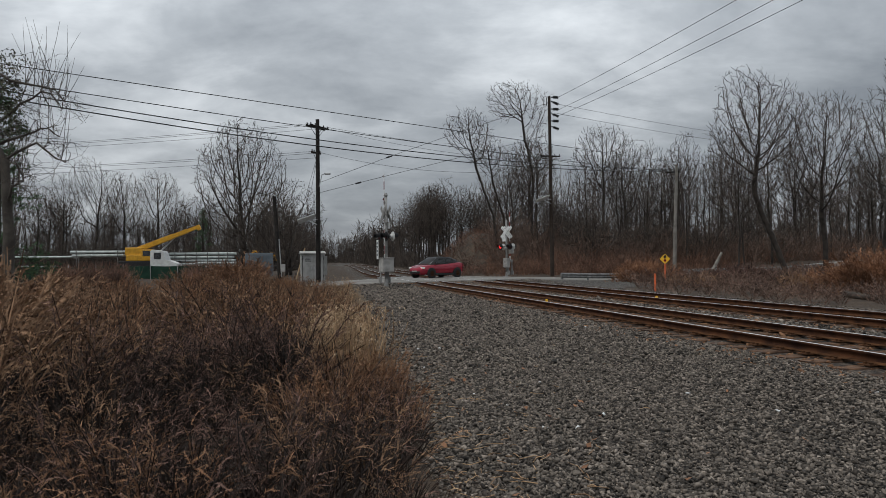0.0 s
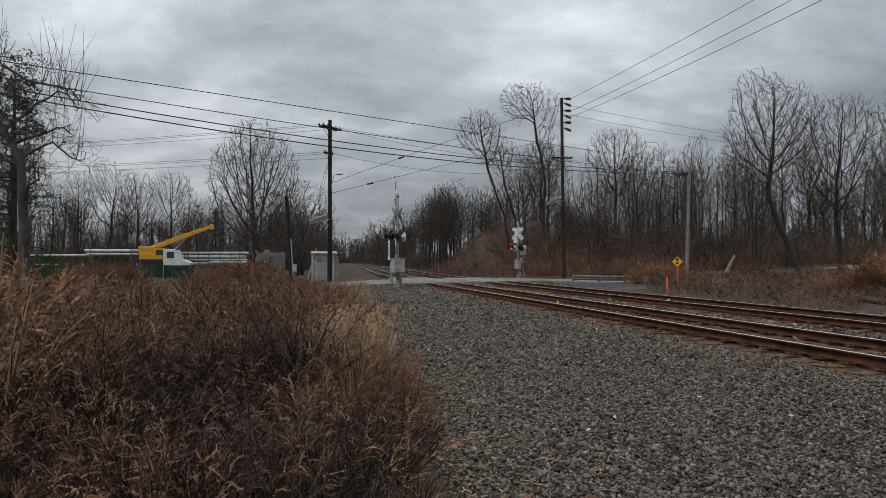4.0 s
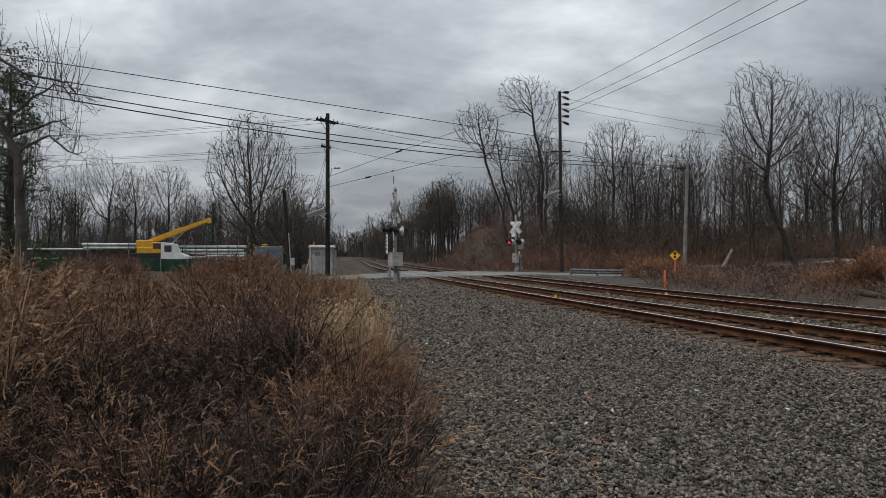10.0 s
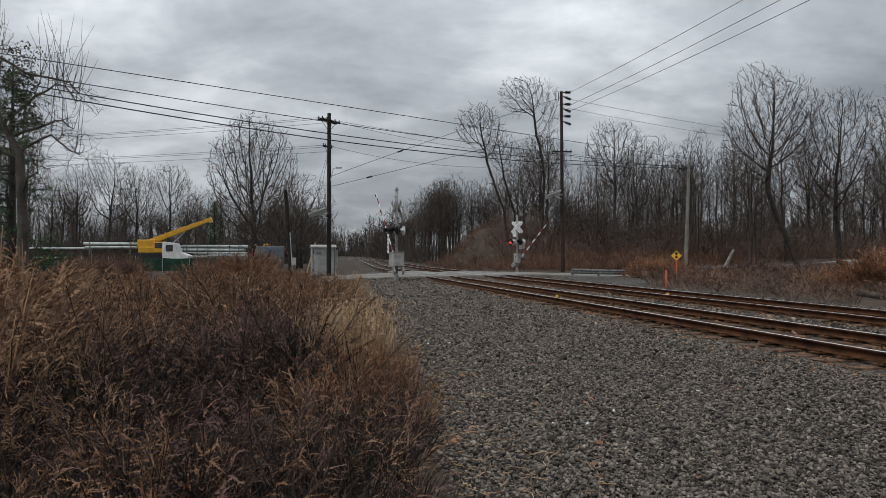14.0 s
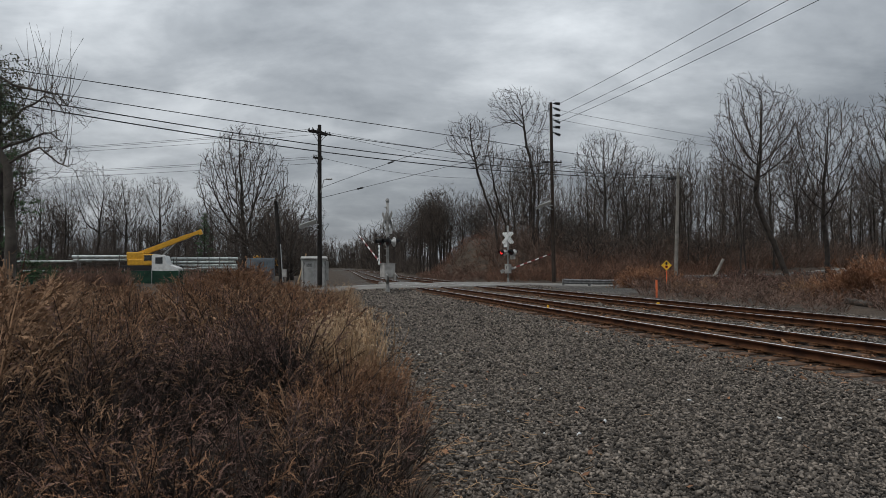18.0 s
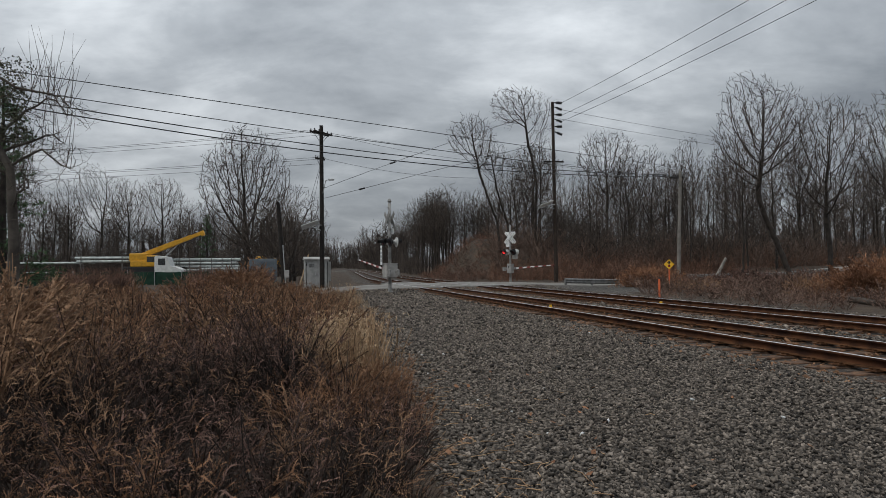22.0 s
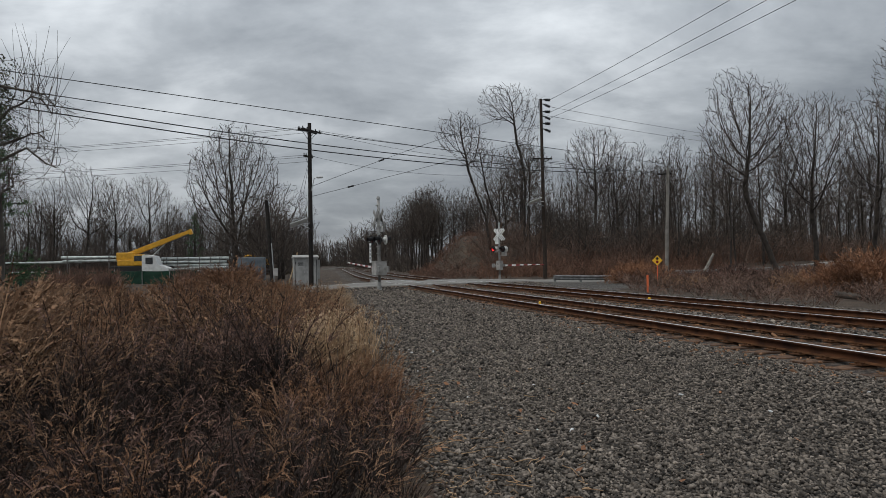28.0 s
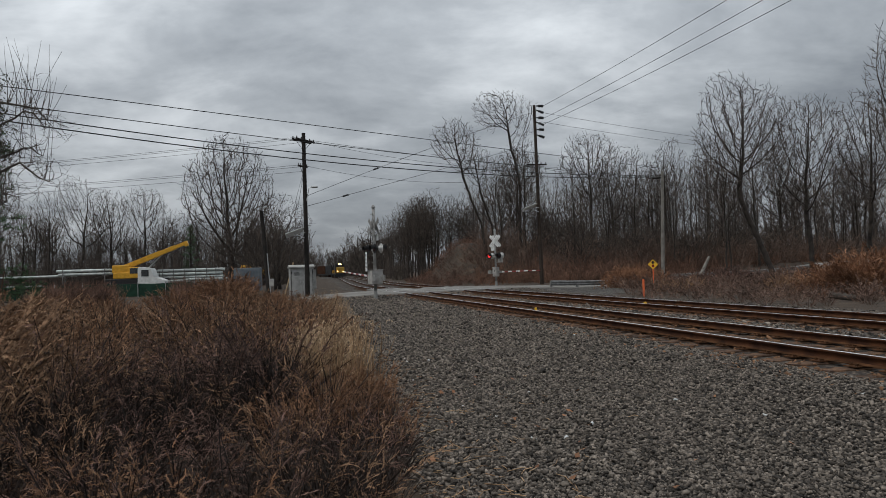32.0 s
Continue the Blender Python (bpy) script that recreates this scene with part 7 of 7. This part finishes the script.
# ---- crushed stone ----
def stone_base(seed):
    """A broken, angular chip of twelve faces."""
    rng = np.random.default_rng(seed)
    V = np.array([(x, y, z) for x in (-0.6, 0.6) for y in (-0.33, 0.33) for z in (-0.22, 0.22)])
    V = V * (1 + rng.uniform(-0.45, 0.12, V.shape)) + rng.normal(0, 0.05, V.shape)
    F = np.array([(0, 1, 3), (0, 3, 2), (4, 6, 7), (4, 7, 5), (0, 4, 5), (0, 5, 1), (2, 3, 7), (2, 7, 6), (0, 2, 6), (0, 6, 4), (1, 5, 7), (1, 7, 3)])
    return V, F


def stones():
    rng = np.random.default_rng(5)
    kinds = [stone_base(300 + k) for k in range(14)]
    Xs, Ys, Zs, Ss = [], [], [], []
    # one layer that nearly closes, and some stones lying on it; larger as they grow small in view
    for y0, y1, gap in ((3.2, 6.0, 0.027), (6.0, 10.0, 0.029), (10.0, 16.0, 0.036), (16.0, 25.0, 0.047), (25.0, 38.0, 0.066)):
        for layer, g in ((0, gap), (1, gap * 1.9)):
            gx, gy = np.meshgrid(np.arange(float(weed_edge(y1)) - 0.3, 0.69 * y1 + 0.4, g), np.arange(y0, y1, g))
            X = gx.ravel() + rng.uniform(-0.46, 0.46, gx.size) * g
            Y = gy.ravel() + rng.uniform(-0.46, 0.46, gx.size) * g
            ok = (X > weed_edge(Y) - 0.25 * rng.random(len(X))) & (across_tracks(X, Y)[0] < -3.3) & (X < 0.69 * Y + 0.4)
            S = gap * 1.06 * rng.lognormal(0, 0.24, ok.sum())
            Xs.append(X[ok])
            Ys.append(Y[ok])
            Ss.append(S)
            Zs.append(S * (rng.uniform(-0.05, 0.25, len(S)) + 0.38 * layer))
    X, Y, S = np.concatenate(Xs), np.concatenate(Ys), np.concatenate(Ss)
    V, F = tumble(kinds, X, Y, ground_z(X, Y) + np.concatenate(Zs), S, rng, 0.5)
    tagged(raw("crushed_stone", V, F, M_STONE), "loose grey crushed stone of the path", "gravel", kind="stuff")
    n = 12000
    nn, s = rng.uniform(-4.0, 3.9, n), rng.uniform(1, 40, n)
    X, Y, h = track_at(s, nn)
    near = np.abs(np.abs(nn) - 1.925)
    ok = (np.abs(near - 0.755) > 0.13)
    X, Y = X[ok], Y[ok]
    S = rng.lognormal(math.log(0.05), 0.3, len(X))
    V, F = tumble(kinds, X, Y, ground_z(X, Y) + S * 0.12, S, rng)
    nn, s = np.concatenate([rng.uniform(-0.62, 0.62, 9000), rng.uniform(3.2, 6.2, 9000)]), rng.uniform(3, 44, 18000)
    X, Y, h = track_at(s, nn)
    S1 = rng.lognormal(math.log(0.055), 0.3, len(X))
    V1, F1 = tumble(kinds, X, Y, ground_z(X, Y) + S1 * 0.2, S1, rng)
    tagged(raw("ballast_stone", V1, F1, M_STONE), "pale ballast stone beside the rails", "gravel", kind="stuff")
    tagged(raw("ballast_stone", V, F, M_STONE_RUST), "rust-dusted ballast stone between the rails", "gravel", kind="stuff")


stones()


def litter():
    """Broken twigs, dead leaves and pale pebbles strewn along the path's edge."""
    rng = np.random.default_rng(91)
    lines = []
    for k in range(260):
        y = 3.4 + rng.random() ** 1.5 * 9
        x = float(weed_edge(y)) + rng.exponential(0.5) - 0.1
        a, L = rng.uniform(0, 6.28), rng.uniform(0.05, 0.22)
        d = np.array([math.cos(a), math.sin(a), rng.normal(0, 0.06)])
        p = np.array([x, y, gz(x, y) + 0.03])
        lines.append((np.array([p, p + d * L * 0.5 + rng.normal(0, 0.01, 3), p + d * L]), np.array([0.004, 0.0035, 0.002])))
    V, F = tubes(lines, 4)
    tagged(raw("fallen_twigs", V, F, M_STALK), "tan broken twigs strewn on the stones", "twigs", kind="stuff")
    kinds = [stone_base(700 + k) for k in range(4)]
    n = 34
    Y = 3.4 + rng.random(n) ** 1.4 * 11
    X = weed_edge(Y) + rng.uniform(0.1, 7, n)
    ok = across_tracks(X, Y)[0] < -3.6
    X, Y = X[ok], Y[ok]
    V, F = tumble(kinds, X, Y, ground_z(X, Y) + 0.025, rng.uniform(0.025, 0.05, len(X)), rng)
    tagged(raw("white_pebbles", V, F, M_HOUSE), "few white pebbles among the grey stones", "pebbles", kind="stuff")
    V = []
    for k in range(70):
        y = 3.4 + rng.random() * 8
        x = float(weed_edge(y)) + rng.exponential(0.9)
        a, s, z = rng.uniform(0, 6.28), rng.uniform(0.02, 0.04), gz(x, y) + 0.035
        u, w = np.array([math.cos(a), math.sin(a), 0.2]) * s, np.array([-math.sin(a), math.cos(a), rng.normal(0, 0.4)]) * s * 0.6
        p = np.array([x, y, z])
        V += [p - u, p + w, p + u + np.array([0, 0, 0.01]), p - w]
    tagged(raw("fallen_leaves", V, np.arange(len(V)).reshape(-1, 4), M_BUSH_O), "few curled brown leaves on the stones", "leaves", kind="stuff")


litter()


# ---- what moves ----
def motions():
    # gate arms: upright, then falling to level
    for arm, y, k in ((near_arm, 0.04, 0.87), (far_arm, 0.26, 1.0)):
        walk(arm, [(t, pose(0.13, y, 1.15, 0, a * (k + (0.962 - k) * float(sstep(17, 23, t)) if k < 1 else 1), 0)) for t, a in ARM_ANGLES])
    # car: along its lane at a steady pace
    lane, v, s0 = 2.9, 8.25, 0.3
    drift = math.radians(5.5)
    rows, turn = [], math.degrees(math.atan2(-RU[1], -RU[0])) + 12.0
    for k in range(0, 65):
        t = k * 0.5
        s = s0 - v * t
        x, y = ROAD_C + RU * s + RN * (lane + math.sin(drift) * (5.0 - v * min(t, 2.0)))
        n, _ = across_tracks(x, y)
        z = max(gz(x, y) + 0.03, 0.345 * (1 - float(sstep(4.2, 7.0, abs(n)))))
        rows.append((t, pose(x, y, z, 0, 0, turn)))
    walk(car, rows)
    for w in car_wheels:
        p = w.matrix_basis.translation.copy()
        walk(w, [(k / 15, pose(*p) @ Matrix.Rotation(v * k / 15 / 0.34, 4, "Y")) for k in range(0, 481)])
    # train: on the nearer track, towards the crossing
    for ob, back in ((loco, 10.5), (wagons[0], 31.0), (wagons[1], 49.0)):
        rows = []
        for k in range(0, 65):
            t = k * 0.5
            s = 217.0 + 24.0 * (32.0 - t) + back
            x, y, h = track_at(s, TRACKS[0] - 9.825)
            rows.append((t, pose(float(x), float(y), RAIL_Z, 0, 0, math.degrees(float(h)) - 90)))
        walk(ob, rows)


motions()
